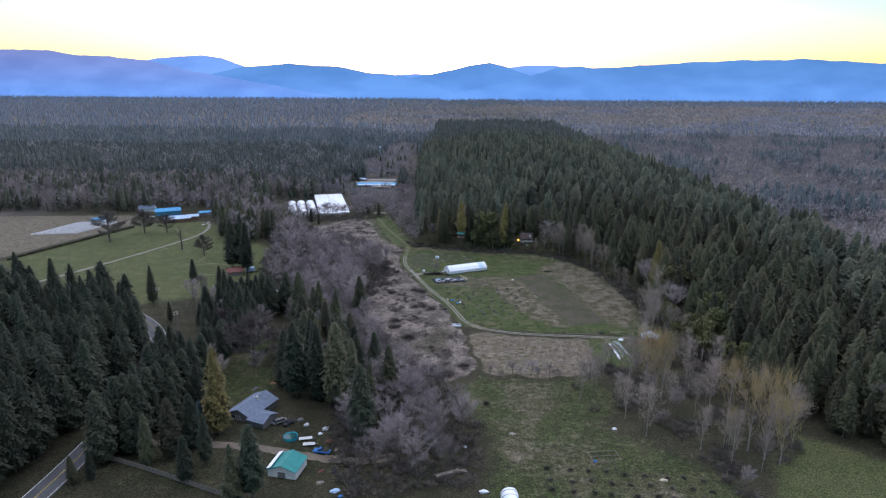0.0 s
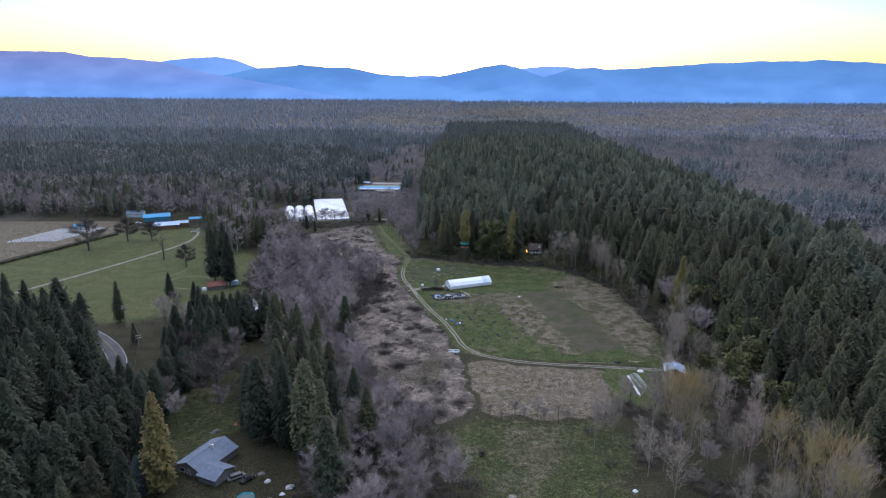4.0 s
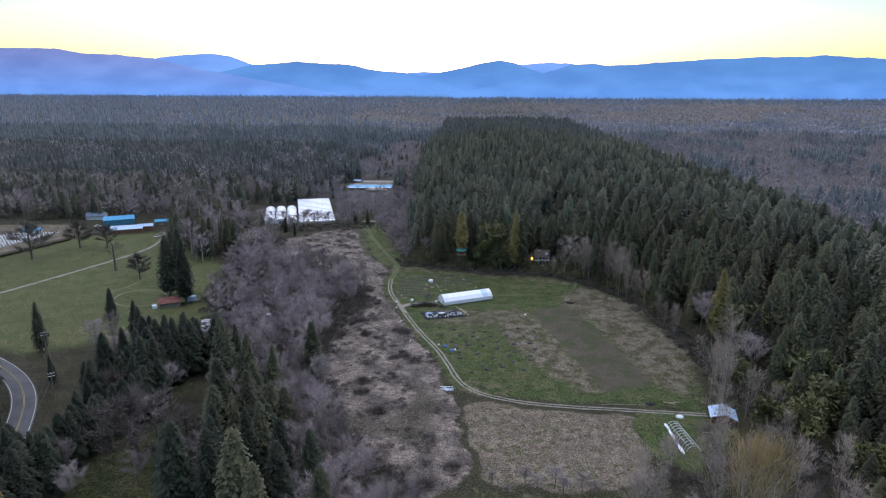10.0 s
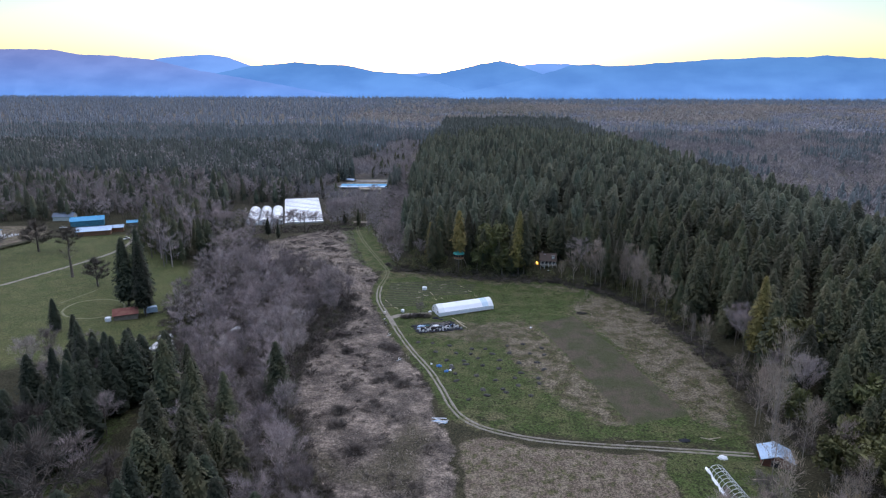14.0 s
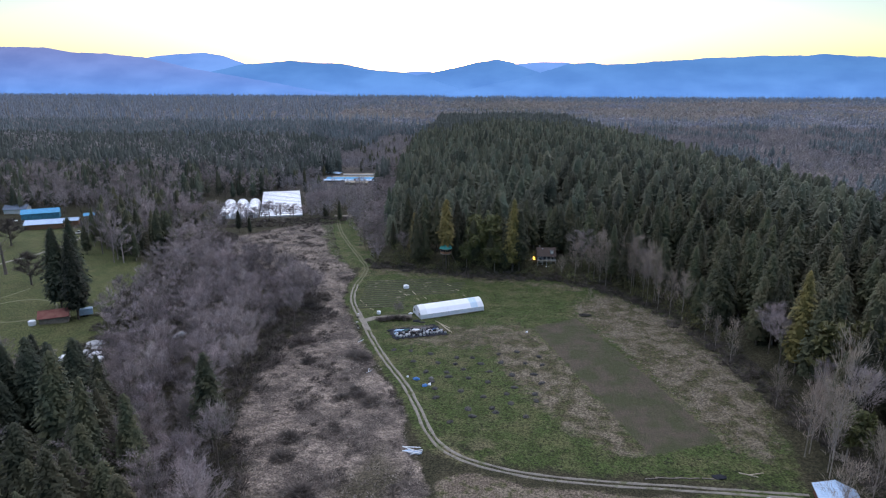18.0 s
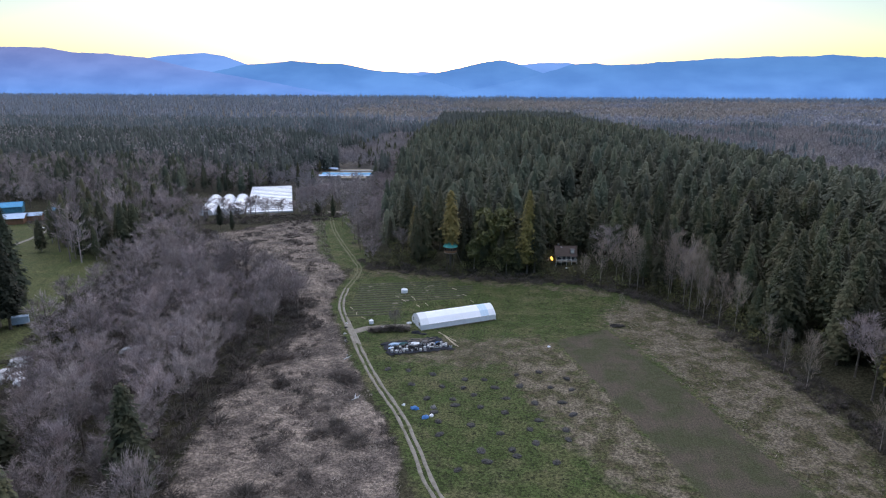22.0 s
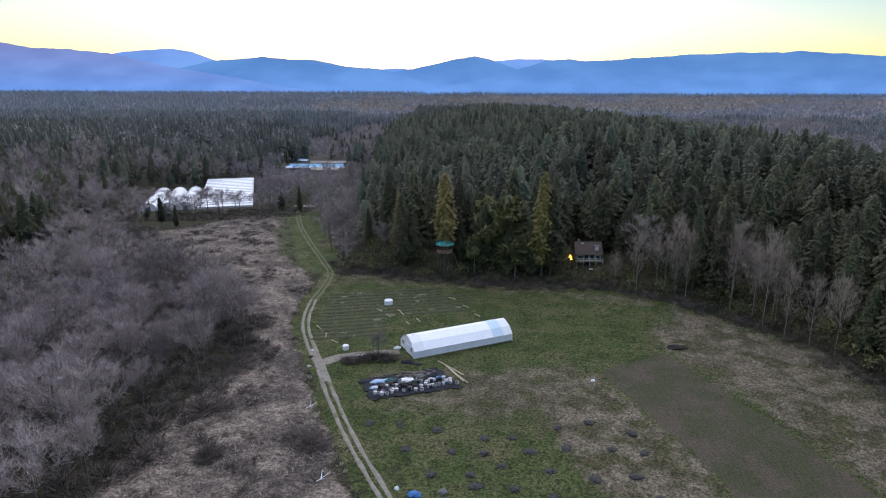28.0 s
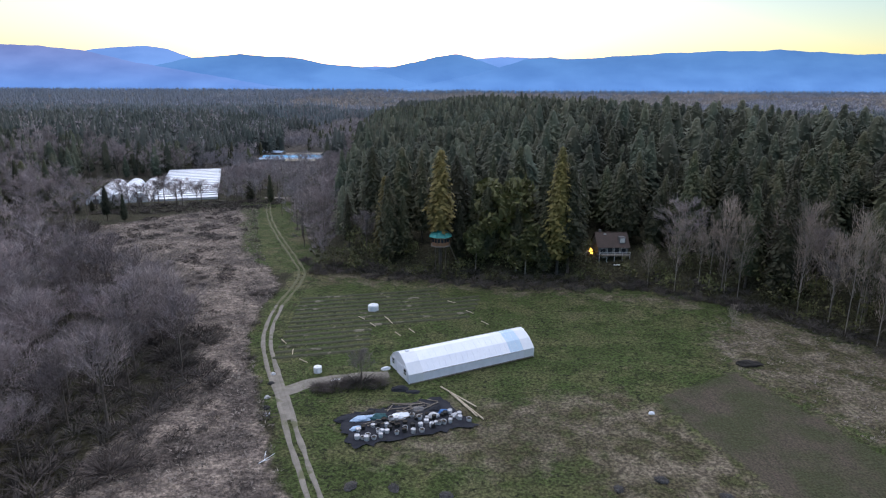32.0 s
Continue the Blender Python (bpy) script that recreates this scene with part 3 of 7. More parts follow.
def bare(limbs, twigs, wide, seed, twig=0.07, thin=0.0035, crown0=0.3, up=1.0, thick=0.014):
    """A leafless tree: trunk and limbs, and a crown of many fine twigs."""
    r = np.random.default_rng(seed)
    wv, wf, tv, tf = [], [], [], []
    sv, sf = stem(0.93, thick, 0.04 * (r.random() - 0.5))
    wv.append(sv), wf.append(sf)
    count = len(sv)
    spots = []
    for k in range(limbs):
        z0 = crown0 + (0.9 - crown0) * (k + r.random()) / limbs
        a = k * 2.4 + r.random()
        u = (z0 - crown0) / (0.95 - crown0)
        out = wide * (0.6 + 0.55 * r.random()) * (1 - abs(u - 0.35) ** 1.5 * 1.35)
        rise = up * (0.06 + (0.1 + 0.2 * r.random()) * (1 - u))
        p = np.array((0, 0, z0))
        q1 = p + (np.cos(a) * out * 0.5, np.sin(a) * out * 0.5, rise * 0.45)
        q2 = p + (np.cos(a + 0.2) * out, np.sin(a + 0.2) * out, min(rise, 1.0 - z0))
        for s, e, w in ((p, q1, thick * 0.42), (q1, q2, thick * 0.2)):
            side = np.cross(e - s, (0.3, 0.2, 1.0))
            side = side / (np.linalg.norm(side) + 1e-9) * w
            other = np.cross(side, e - s)
            other = other / (np.linalg.norm(other) + 1e-9) * w
            ring = [s + side, s - 0.5 * side + 0.87 * other, s - 0.5 * side - 0.87 * other, e]
            wv.append(np.array(ring))
            wf.append(np.array([(0, 1, 3), (1, 2, 3), (2, 0, 3)]) + count)
            count += 4
        spots += [p + (q1 - p) * u for u in (0.6, 1.0)] + [q1 + (q2 - q1) * u for u in (0.3, 0.6, 1.0)] * 2
    spots += [np.array((0, 0, 0.7 + 0.25 * r.random())) for _ in range(limbs)]
    spots = np.array(spots)
    base = spots[r.integers(0, len(spots), twigs)] + r.normal(0, 0.025, (twigs, 3))
    way = base * (1.0, 1.0, 0.0) / (wide + 1e-6) * 0.8 + r.normal(0, 0.45, (twigs, 3)) + (0, 0, 0.75 * up)
    way /= np.linalg.norm(way, axis=1)[:, None]
    ln = twig * (0.5 + r.random(twigs))[:, None]
    side = np.cross(way, r.normal(0, 1, (twigs, 3)))
    side /= np.linalg.norm(side, axis=1)[:, None]
    tv = np.stack([base + side * thin, base - side * thin, base + way * ln], 1).reshape(-1, 3)
    tf = np.arange(3 * twigs).reshape(-1, 3)
    return np.concatenate(wv), np.concatenate(wf), tv, tf


def shape(*pieces):
    """Joins pieces of (points, triangles, material slot) into one."""
    V, F, I, count = [], [], [], 0
    for v, f, i in pieces:
        V.append(v), F.append(f + count), I.append(np.full(len(f), i))
        count += len(v)
    return np.concatenate(V), np.concatenate(F), np.concatenate(I)


def dome(twigs, seed, wide=0.34, thin=0.012, trunk=True):
    """A leafless tree seen from afar: a round crown of fine twigs over a short stem."""
    r = np.random.default_rng(seed)
    lobes = np.c_[r.normal(0, wide * 0.4, (7, 2)), 0.45 + 0.3 * r.random(7)]
    c = lobes[r.integers(0, 7, twigs)]
    d = r.normal(0, 1, (twigs, 3)) + (0, 0, 0.45)
    d /= np.linalg.norm(d, axis=1)[:, None]
    size = np.array((wide * 0.6, wide * 0.6, 0.24))
    at = c + d * size * (0.45 + 0.6 * r.random((twigs, 1)))
    way = 0.45 * d + r.normal(0, 0.4, (twigs, 3)) + (0, 0, 0.6)
    way /= np.linalg.norm(way, axis=1)[:, None]
    side = np.cross(d, way)
    side /= np.linalg.norm(side, axis=1)[:, None] + 1e-6
    ln = (2.2 * thin + 0.05) * (0.6 + 0.9 * r.random((twigs, 1)))
    crown = (np.stack([at + side * thin, at - side * thin, at + way * ln], 1).reshape(-1, 3), np.arange(3 * twigs).reshape(-1, 3), 0)
    return shape(crown, (*stem(0.55, 0.014, 0.05, 3), 1)) if trunk else shape(crown)


def bush(twigs, seed, thin=0.02, low=0.0):
    """A leafless bush one unit high: twigs fanning from the ground."""
    r = np.random.default_rng(seed)
    a, q = r.random(twigs) * 6.283, np.sqrt(r.random(twigs))
    base = np.c_[0.45 * q * np.cos(a), 0.45 * q * np.sin(a), r.random(twigs) * 0.45 + low]
    way = np.c_[np.cos(a) * q, np.sin(a) * q, 1.1 - 0.5 * q] + r.normal(0, 0.3, (twigs, 3))
    way /= np.linalg.norm(way, axis=1)[:, None]
    side = np.cross(way, r.normal(0, 1, (twigs, 3)))
    side /= np.linalg.norm(side, axis=1)[:, None]
    ln = (0.35 + 0.4 * r.random(twigs))[:, None]
    return np.stack([base + side * thin, base - side * thin, base + way * ln], 1).reshape(-1, 3), np.arange(3 * twigs).reshape(-1, 3)


def leafy(clumps, seed, wide=0.32):
    """A broad-leaved evergreen crown one unit high, of small leaf sprays."""
    r = np.random.default_rng(seed)
    lobes = np.c_[r.normal(0, wide * 0.55, (14, 2)), 0.4 + 0.5 * r.random(14)]
    c = lobes[r.integers(0, 14, clumps)]
    d = r.normal(0, 1, (clumps, 3))
    d /= np.linalg.norm(d, axis=1)[:, None]
    p = c + d * (wide * 0.42) * (0.75 + 0.3 * r.random((clumps, 1)))
    s = 0.035
    e1, e2 = r.normal(0, s, (clumps, 3)), r.normal(0, s, (clumps, 3))
    return np.stack([p + e1, p + e2, p - e1 - e2 * 0.3], 1).reshape(-1, 3), np.arange(3 * clumps).reshape(-1, 3)


def scatter(x0, y0, x1, y1, gap, keep):
    """Jittered places in a rectangle, kept where keep(x, y) says."""
    a, b = np.meshgrid(np.arange(x0, x1, gap), np.arange(y0, y1, gap))
    a = a + 0.5 * gap * (np.arange(a.shape[0]) % 2)[:, None]
    a, b = a.ravel() + rng.uniform(-0.42, 0.42, a.size) * gap, b.ravel() + rng.uniform(-0.42, 0.42, b.size) * gap
    ok = keep(a, b)
    return a[ok], b[ok]


def in_view(a, b):
    """Places within the wide fan of country ahead."""
    return np.abs(a) < 60 + 0.98 * (b + 60)


def joined(name, label, category, shapes, xs, ys, hs, mats, squash=1.0, sink=0.0):
    """Many plants in one object: each takes one of the shapes, turned and scaled."""
    V, F, T, I, count = [], [], [], [], 0
    pick = rng.integers(0, len(shapes), len(xs))
    for k, (sv, sf, si) in enumerate(shapes):
        w = np.nonzero(pick == k)[0]
        if not len(w):
            continue
        a, h = rng.random(len(w)) * 6.283, hs[w]
        fat = h * squash * rng.uniform(0.85, 1.2, len(w))
        c, s = (np.cos(a) * fat)[:, None], (np.sin(a) * fat)[:, None]
        px = sv[None, :, 0] * c - sv[None, :, 1] * s + xs[w][:, None]
        py = sv[None, :, 0] * s + sv[None, :, 1] * c + ys[w][:, None]
        pz = sv[None, :, 2] * h[:, None] + (height(xs[w], ys[w]) - sink)[:, None]
        V.append(np.stack([px, py, pz], -1).reshape(-1, 3))
        F.append((sf[None] + (np.arange(len(w)) * len(sv))[:, None, None]).reshape(-1, 3) + count)
        T.append(np.repeat(rng.random(len(w)), len(sv)))
        I.append(np.tile(si, len(w)))
        count += len(w) * len(sv)
    me = np_mesh(name, np.concatenate(V), np.concatenate(F), mats, np.concatenate(I), np.concatenate(T))
    return tagged(new(name, me), label, category, kind="stuff")


NEAR_FIRS = [conifer(8, int(1.3 * n), w, s, b, g, 6, 0.58) for n, w, s, b, g in ((1500, 0.18, 1, 0.08, 0.74), (1650, 0.21, 2, 0.1, 0.66), (1450, 0.17, 3, 0.14, 0.76), (1800, 0.225, 4, 0.06, 0.68), (1450, 0.19, 5, 0.2, 0.6))]
MID_FIRS = [shape((*conifer(6, 330, w, s, b, g, 6, 0.86), 0), (*stem(0.4, 0.011, n=3), 1)) for w, s, b, g in ((0.21, 11, 0.1, 0.66), (0.245, 12, 0.12, 0.6), (0.19, 13, 0.16, 0.72), (0.26, 14, 0.08, 0.6), (0.22, 15, 0.2, 0.52))]
FULL_FIRS = [shape((*conifer(7, 880, w, s, b, g, 6, 0.66), 0), (*stem(0.5, 0.012), 1)) for w, s, b, g in ((0.21, 6, 0.1, 0.7), (0.245, 7, 0.12, 0.62), (0.195, 8, 0.14, 0.72))]
FAR_FIRS = [shape((*conifer(3, 56, w, s, 0.08, g, 5, 1.5), 0)) for w, s, g in ((0.24, 21, 0.62), (0.28, 22, 0.55), (0.21, 23, 0.66))]
DIM_FIRS = [shape((*conifer(2, 8, w, s, 0.05, 0.6, 4, 2.4), 0)) for w, s in ((0.24, 24), (0.28, 25))]
DIM_BARE = [dome(14, s, w, 0.075, False) for s, w in ((54, 0.42), (55, 0.5))]
NEAR_BARE = [bare(16, 1500, w, s, twig=0.1, thin=0.0023, crown0=c, up=u) for w, s, c, u in ((0.34, 31, 0.34, 1.0), (0.29, 32, 0.38, 1.15), (0.39, 33, 0.3, 0.9))]
MID_BARE = [dome(170, s, w, 0.014) for s, w in ((41, 0.34), (42, 0.29), (43, 0.38))]
FINE_BARE = [shape((tv, tf, 0), (wv, wf, 1)) for wv, wf, tv, tf in (bare(9, 330, w, s, twig=0.11, thin=0.0046, crown0=c, up=u) for w, s, c, u in ((0.32, 35, 0.22, 0.9), (0.27, 36, 0.28, 1.1), (0.36, 37, 0.2, 0.85)))]
FAR_BARE = [dome(46, s, w, 0.03, False) for s, w in ((51, 0.36), (52, 0.42), (53, 0.32))]
BUSHES = [shape((*bush(80, s, 0.028), 0)) for s in (61, 62, 63)]
TUSSOCKS = [shape((*bush(9, s, 0.1), 0)) for s in (71, 72, 73, 74)]


def limbed_kind(name, pieces, bark, twigs):
    """A tree whose limbs are parts of their own."""
    wv, wf, tv, tf = pieces
    limbs = [np_mesh(name + "_limb", wv[k:k + 8], [(0, 1, 3), (1, 2, 3), (2, 0, 3), (4, 5, 7), (5, 6, 7), (6, 4, 7)], [bark]) for k in range(25, len(wv), 8)]
    return (np_mesh(name + "_trunk", wv[:25], wf[:40], [bark]), np_mesh(name + "_crown", tv, tf, [twigs]), *limbs)


def tree_kind(name, trunk, trunk_mat, crown, crown_mat):
    return (np_mesh(name + "_trunk", *trunk, [trunk_mat]), np_mesh(name + "_crown", *crown, [crown_mat]))


FIRS = [tree_kind("conifer", stem(0.9, 0.013), BARK, c, NEEDLES) for c in NEAR_FIRS]
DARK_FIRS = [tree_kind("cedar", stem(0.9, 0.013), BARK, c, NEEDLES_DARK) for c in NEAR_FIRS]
GOLD_FIRS = [tree_kind("golden_conifer", stem(0.9, 0.013), BARK, c, NEEDLES_GOLD) for c in (NEAR_FIRS[0], NEAR_FIRS[2])]
HOUSE_FIR = [tree_kind('golden_conifer', stem(0.9, 0.015), BARK, conifer(8, 1100, 0.13, 6, 0.36, 0.6, 6, 0.8), NEEDLES_GOLD)]
BLUE_FIRS = [tree_kind("blue_spruce", stem(0.9, 0.013), BARK, NEAR_FIRS[3], NEEDLES_BLUE)]
BARES = [tree_kind("bare_tree", (wv, wf), BARK, (tv, tf), TWIGS) for wv, wf, tv, tf in NEAR_BARE]
PALE = [tree_kind("pale_tree", (wv, wf), PALE_BARK, (tv, tf), PALE_TWIGS) for wv, wf, tv, tf in
        (bare(18, 760, w, s, twig=0.09, crown0=c, up=1.3, thin=0.0019, thick=0.0065) for w, s, c in ((0.2, 81, 0.12), (0.26, 82, 0.2), (0.15, 83, 0.14), (0.23, 89, 0.26)))]
BUDDING = [tree_kind("budding_poplar", (wv, wf), PALE_BARK, (tv, tf), BUDS) for wv, wf, tv, tf in
           (bare(22, 700, w, s, twig=0.12, crown0=c, up=2.0, thin=0.0017, thick=0.009) for w, s, c in ((0.19, 84, 0.16), (0.24, 85, 0.14)))]
OAKS = [limbed_kind("bare_oak", pieces, BARK, BRUSH) for pieces in
        (bare(16, 2200, w, s, twig=0.15, crown0=0.2, up=0.75, thin=0.0048, thick=0.034) for w, s in ((0.6, 86), (0.52, 87)))]
SNAGS = [limbed_kind("broken_snag", pieces, BARK, BRUSH) for pieces in (bare(7, 90, 0.3, 88, twig=0.1, crown0=0.45, up=0.9, thin=0.005, thick=0.045),)]
MADRONES = [tree_kind("evergreen_tree", stem(0.6, 0.016, 0.1), PALE_BARK, leafy(1500, s), LEAVES) for s in (91, 92)]
tree_count = [0]


def plant(name, kinds, x, y, h, label, category, group="", fat=1.0):
    """A single tree that stands on the ground: trunk and crown under one empty."""
    trunk, crown, *limbs = kinds[tree_count[0] % len(kinds)]
    tree_count[0] += 1
    ob = empty(name, lies(x, y, 360 * rng.random(), -0.1) @ Matrix.Diagonal((h * fat, h * fat, h, 1)), label, category, group)
    for key, mesh in [("trunk", trunk), ("crown", crown)] + [("limb", q) for q in limbs]:
        new(key, mesh).parent = ob
    return ob


# ---------------------------------------------------------------- trees that stand out, one by one
for x, y, h in ((-89.6, 131.4, 17), (-84.7, 135.9, 20), (-94.6, 136.8, 16), (-74.5, 123.9, 15), (-72.7, 132.8, 17), (-80.8, 141.4, 19), (-52.5, 116.4, 24), (-56.4, 113, 20), (-105.2, 120.2, 9), (-101.2, 122.4, 10), (-88.2, 162, 19), (-77.1, 152.4, 16), (-93, 154.3, 18),
                (-28.4, 146.8, 29), (-27.7, 158.9, 24), (-41.9, 172.7, 33), (-53.1, 185.4, 28), (-58.9, 178.8, 30), (-47.3, 192, 27), (-65, 186.2, 24), (-36.2, 181.5, 25), (-34.8, 165.3, 30), (-23, 171, 26), (-49.9, 176.9, 30), (-39.4, 193.3, 24), (-57.2, 195, 26), (-31.5, 192.4, 22), (-45.5, 201.7, 23),
                (-161.7, 269.9, 21), (-141.2, 247.6, 10.6), (-141.8, 343.9, 36), (-147.5, 341.7, 32), (-134.1, 331.8, 33), (-158, 309.4, 14), (-134.3, 483.5, 14), (-82.6, 530.1, 14),
                (-74.8, 241.1, 31), (-127.6, 483.5, 11)):
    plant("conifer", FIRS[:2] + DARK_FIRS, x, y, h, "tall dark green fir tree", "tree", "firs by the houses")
for x, y, h in ((-76.1, 150.2, 31), (107.1, 301.1, 32), (-18.9, 421.9, 24), (29.3, 408.9, 35)):
    plant("golden_conifer", GOLD_FIRS, x, y, h, "tall golden green conifer with a narrow crown", "tree", "golden conifers")
plant("golden_conifer", HOUSE_FIR, -2.8, 413.9, 35, "tall golden conifer rising through the tree house", "tree", "golden conifers")
plant("blue_spruce", BLUE_FIRS, -81, 148, 13, "small blue grey spruce beside the house", "tree")
for x, y, h in ((92.1, 262.2, 25), (93.3, 257.1, 39), (96.2, 258.2, 25), (64, 188.1, 24.6), (55, 191.2, 17), (58.5, 395.9, 21), (65.2, 393.9, 24), (68.1, 394.9, 20), (75.2, 385, 24), (76.3, 380, 25),
                (77.4, 377, 24), (81.8, 364, 32), (82.9, 361, 21), (58.4, 371.9, 7), (72.2, 387.9, 22), (80.7, 369, 24), (86.1, 355, 18), (91, 333.1, 16), (93.5, 321.1, 14), (62.3, 394.9, 15), (70.1, 391.9, 18), (79.5, 374, 19), (83.6, 367, 17), (87.3, 349.1, 20), (94.9, 311, 17), (96.9, 287.8, 16), (99.6, 270.5, 20), (51.6, 399.9, 12), (98.9, 264.4, 18), (68.1, 213.8, 14), (81.4, 204.6, 18), (86.3, 177.8, 17), (97.6, 248.9, 22), (102.8, 241.8, 17), (94.9, 265.4, 19), (104.3, 253.2, 18), (101.2, 232.4, 15), (95.6, 222.8, 16)):
    plant("pale_tree", PALE, x + 1.6 * rng.normal(), y + 1.6 * rng.normal(), h * (0.8 + 0.25 * rng.random()), "slender bare alder with pale grey trunk", "tree", "pale bare trees", 0.6 if h > 30 else 0.85)
for x, y, h in ((71, 187.2, 26), (74.9, 189.4, 25), (77, 186.3, 26), (97.3, 148.4, 29), (94.1, 152.7, 25), (90, 157.1, 13), (92.7, 165.9, 25), (100.4, 145.1, 22)):
    plant("budding_poplar", BUDDING, x, y, h, "slender poplar with yellow green spring buds", "tree", "budding poplars")
for x, y, h in ((-256, 388, 22), (-245.8, 416.5, 18), (-230, 420.3, 14), (-175.3, 362.5, 14), (-83, 201.8, 23), (-106.9, 229.7, 15), (-73.3, 210.6, 14)):
    plant("bare_oak", OAKS, x, y, h, "spreading bare oak in the pasture", "tree", "pasture oaks")
for x, y, h in ((-196.1, 374.1, 17),):
    plant("broken_snag", SNAGS, x, y, h, "old broken oak trunk with few limbs", "tree", "old snags")
for x, y, h in ((106.4, 226.2, 18), (113.9, 236.8, 17), (119.1, 254.4, 19), (111.4, 293.1, 20), (20.7, 409.9, 14), (16.7, 415.9, 22), (7.2, 413.9, 12), (113.2, 205.2, 15), (-107.9, 318.1, 9), (100, 237.6, 13), (107.6, 246, 15), (101.9, 264.4, 12)):
    plant("evergreen_tree", MADRONES, x, y, h, "broad-leaved evergreen tree with yellow green crown", "tree", "broad-leaved evergreens")

for x, y, h in ((-125.3, 526.7, 9), (-116.8, 528.9, 8), (-132.9, 524.6, 10), (-142.3, 516.3, 9), (-108.3, 533.1, 8), (-148, 520.3, 11), (-155.5, 514, 12), (-163.1, 511.9, 13), (-170.6, 506.6, 12), (-177.1, 501.3, 14), (-104.7, 545.5, 9), (-105.8, 553.8, 13), (-102.1, 562.2, 14), (-98.5, 571.6, 13), (-110.6, 557.9, 12), (-182, 509.4, 15), (-187.8, 519.6, 15), (-190.4, 503.1, 13), (-172.3, 495.2, 11), (-121.5, 523.7, 11), (-129.1, 522.6, 12), (-137.6, 518.4, 9), (-113.9, 526.8, 10)):
    plant("bare_tree", BARES, x, y, 1.15 * h, "thin bare alder in front of the film houses", "tree", "bare trees at the film houses", 1.35)
for x, y, h in ((-145.1, 510, 7), (-165.8, 503.6, 8), (-95.1, 539.3, 10), (-153.5, 506.8, 5), (-169.6, 500.4, 11), (-159.2, 503.7, 10)):
    plant("conifer", FIRS, x, y, h, "small dark fir in front of the film houses", "tree", "firs at the film houses", 1.8)

# the front of the wooded ridge
fx, fy = scatter(-70, 115, 200, 440, 7.8, lambda a, b: (along(FOOT, a, b) > 5) & (along(FOOT, a, b) < 36) & (b > 118))
second_row = []
clear = [(44.5, 410.9, 9), (44.7, 404.9, 8), (-3.4, 413.9, 4.5), (-3.2, 406.8, 6), (87.7, 249.8, 7), (38.9, 406.9, 6), (-0.2, 400.8, 6)]
for x, y in zip(fx, fy):
    if all(math.hypot(x - a, y - b) > c for a, b, c in clear):
        h = 16 + 13 * rng.random() + 3 * wavy(x, y, 60)
        if along(FOOT, x, y) < 12 and rng.random() < 0.28:
            plant("bare_tree", BARES, x, y, h * 0.65, "bare grey alder at the wood's edge", "tree", "bare trees at the wood's edge")
        elif along(FOOT, x, y) > 17:
            second_row.append((x, y, h))
        else:
            plant("conifer", FIRS, x, y, h, "dark green fir on the wooded ridge", "tree", "firs of the ridge")
second_row = np.array(second_row)
joined("ridge_edge_firs", "dark green firs behind the edge of the ridge wood", "forest", FULL_FIRS, second_row[:, 0], second_row[:, 1], second_row[:, 2], [NEEDLES, BARK])

# belts of bare trees beside the marsh and the creek
BELT = [(-145.5, 471), (-134.1, 468.1), (-120.4, 424.3), (-102.1, 411.2), (-78.8, 389.1), (-62.3, 376.1), (-47.4, 352.9), (-50.9, 331.5), (-56.3, 305.8), (-51.7, 265.7), (-36.3, 232.6), (-23, 211.8), (-9.7, 195), (5, 162.9), (2.8, 134.1), (-23.9, 124.7), (-36.6, 158.7), (-43.5, 201.7),
        (-68.1, 248.6), (-93.9, 281.3), (-113.6, 309.7), (-127.4, 345.3), (-137.4, 401.5), (-154.8, 442.1)]
bx, by = scatter(-165, 120, 5, 475, 7.4, lambda a, b: inside(BELT, a, b) & (np.hypot(a + 110.6, b - 302.6) > 7) & (np.hypot(a + 134.5, b - 331.6) > 9))
rest = []
for x, y in zip(bx, by):
    if y > 395 or (x < -100 and along(MARSH + MARSH[:1], x, y) ** 2 > 900):
        rest.append((x, y))
    elif y < 258 and x < -45 and rng.random() < 0.35:
        plant("conifer", FIRS, x, y, 15 + 12 * rng.random(), "dark fir among the bare trees", "tree", "firs of the belt")
    else:
        plant("bare_tree", BARES, x, y, 10 + 7 * rng.random(), "bare purplish grey alder beside the marsh", "tree", "bare trees beside the marsh")
rest = np.array(rest)
joined("belt_alders", "bare grey alders deep in the belt", "forest", FINE_BARE, rest[:, 0], rest[:, 1], 9 + 8 * rng.random(len(rest)), [TWIGS, BARK])
CREEK = [(42.1, 189.8), (60.2, 213.7), (77.3, 237.1), (106.4, 227.2), (120.6, 167.6), (105.4, 145.2), (89.6, 135.9), (84.4, 108.5), (77.4, 144.6), (54.7, 166.2)]
bx, by = scatter(30, 100, 120, 240, 10.5, lambda a, b: inside(CREEK, a, b))
for x, y in zip(bx, by):
    if rng.random() < 0.62:
        plant("pale_tree", PALE, x, y, 9 + 11 * rng.random(), "slender bare tree with pale trunk in the creek thicket", "tree", "pale bare trees")
    else:
        plant("bare_tree", BARES, x, y, 5 + 8 * rng.random(), "bare grey tree in the creek thicket", "tree", "bare trees of the creek")

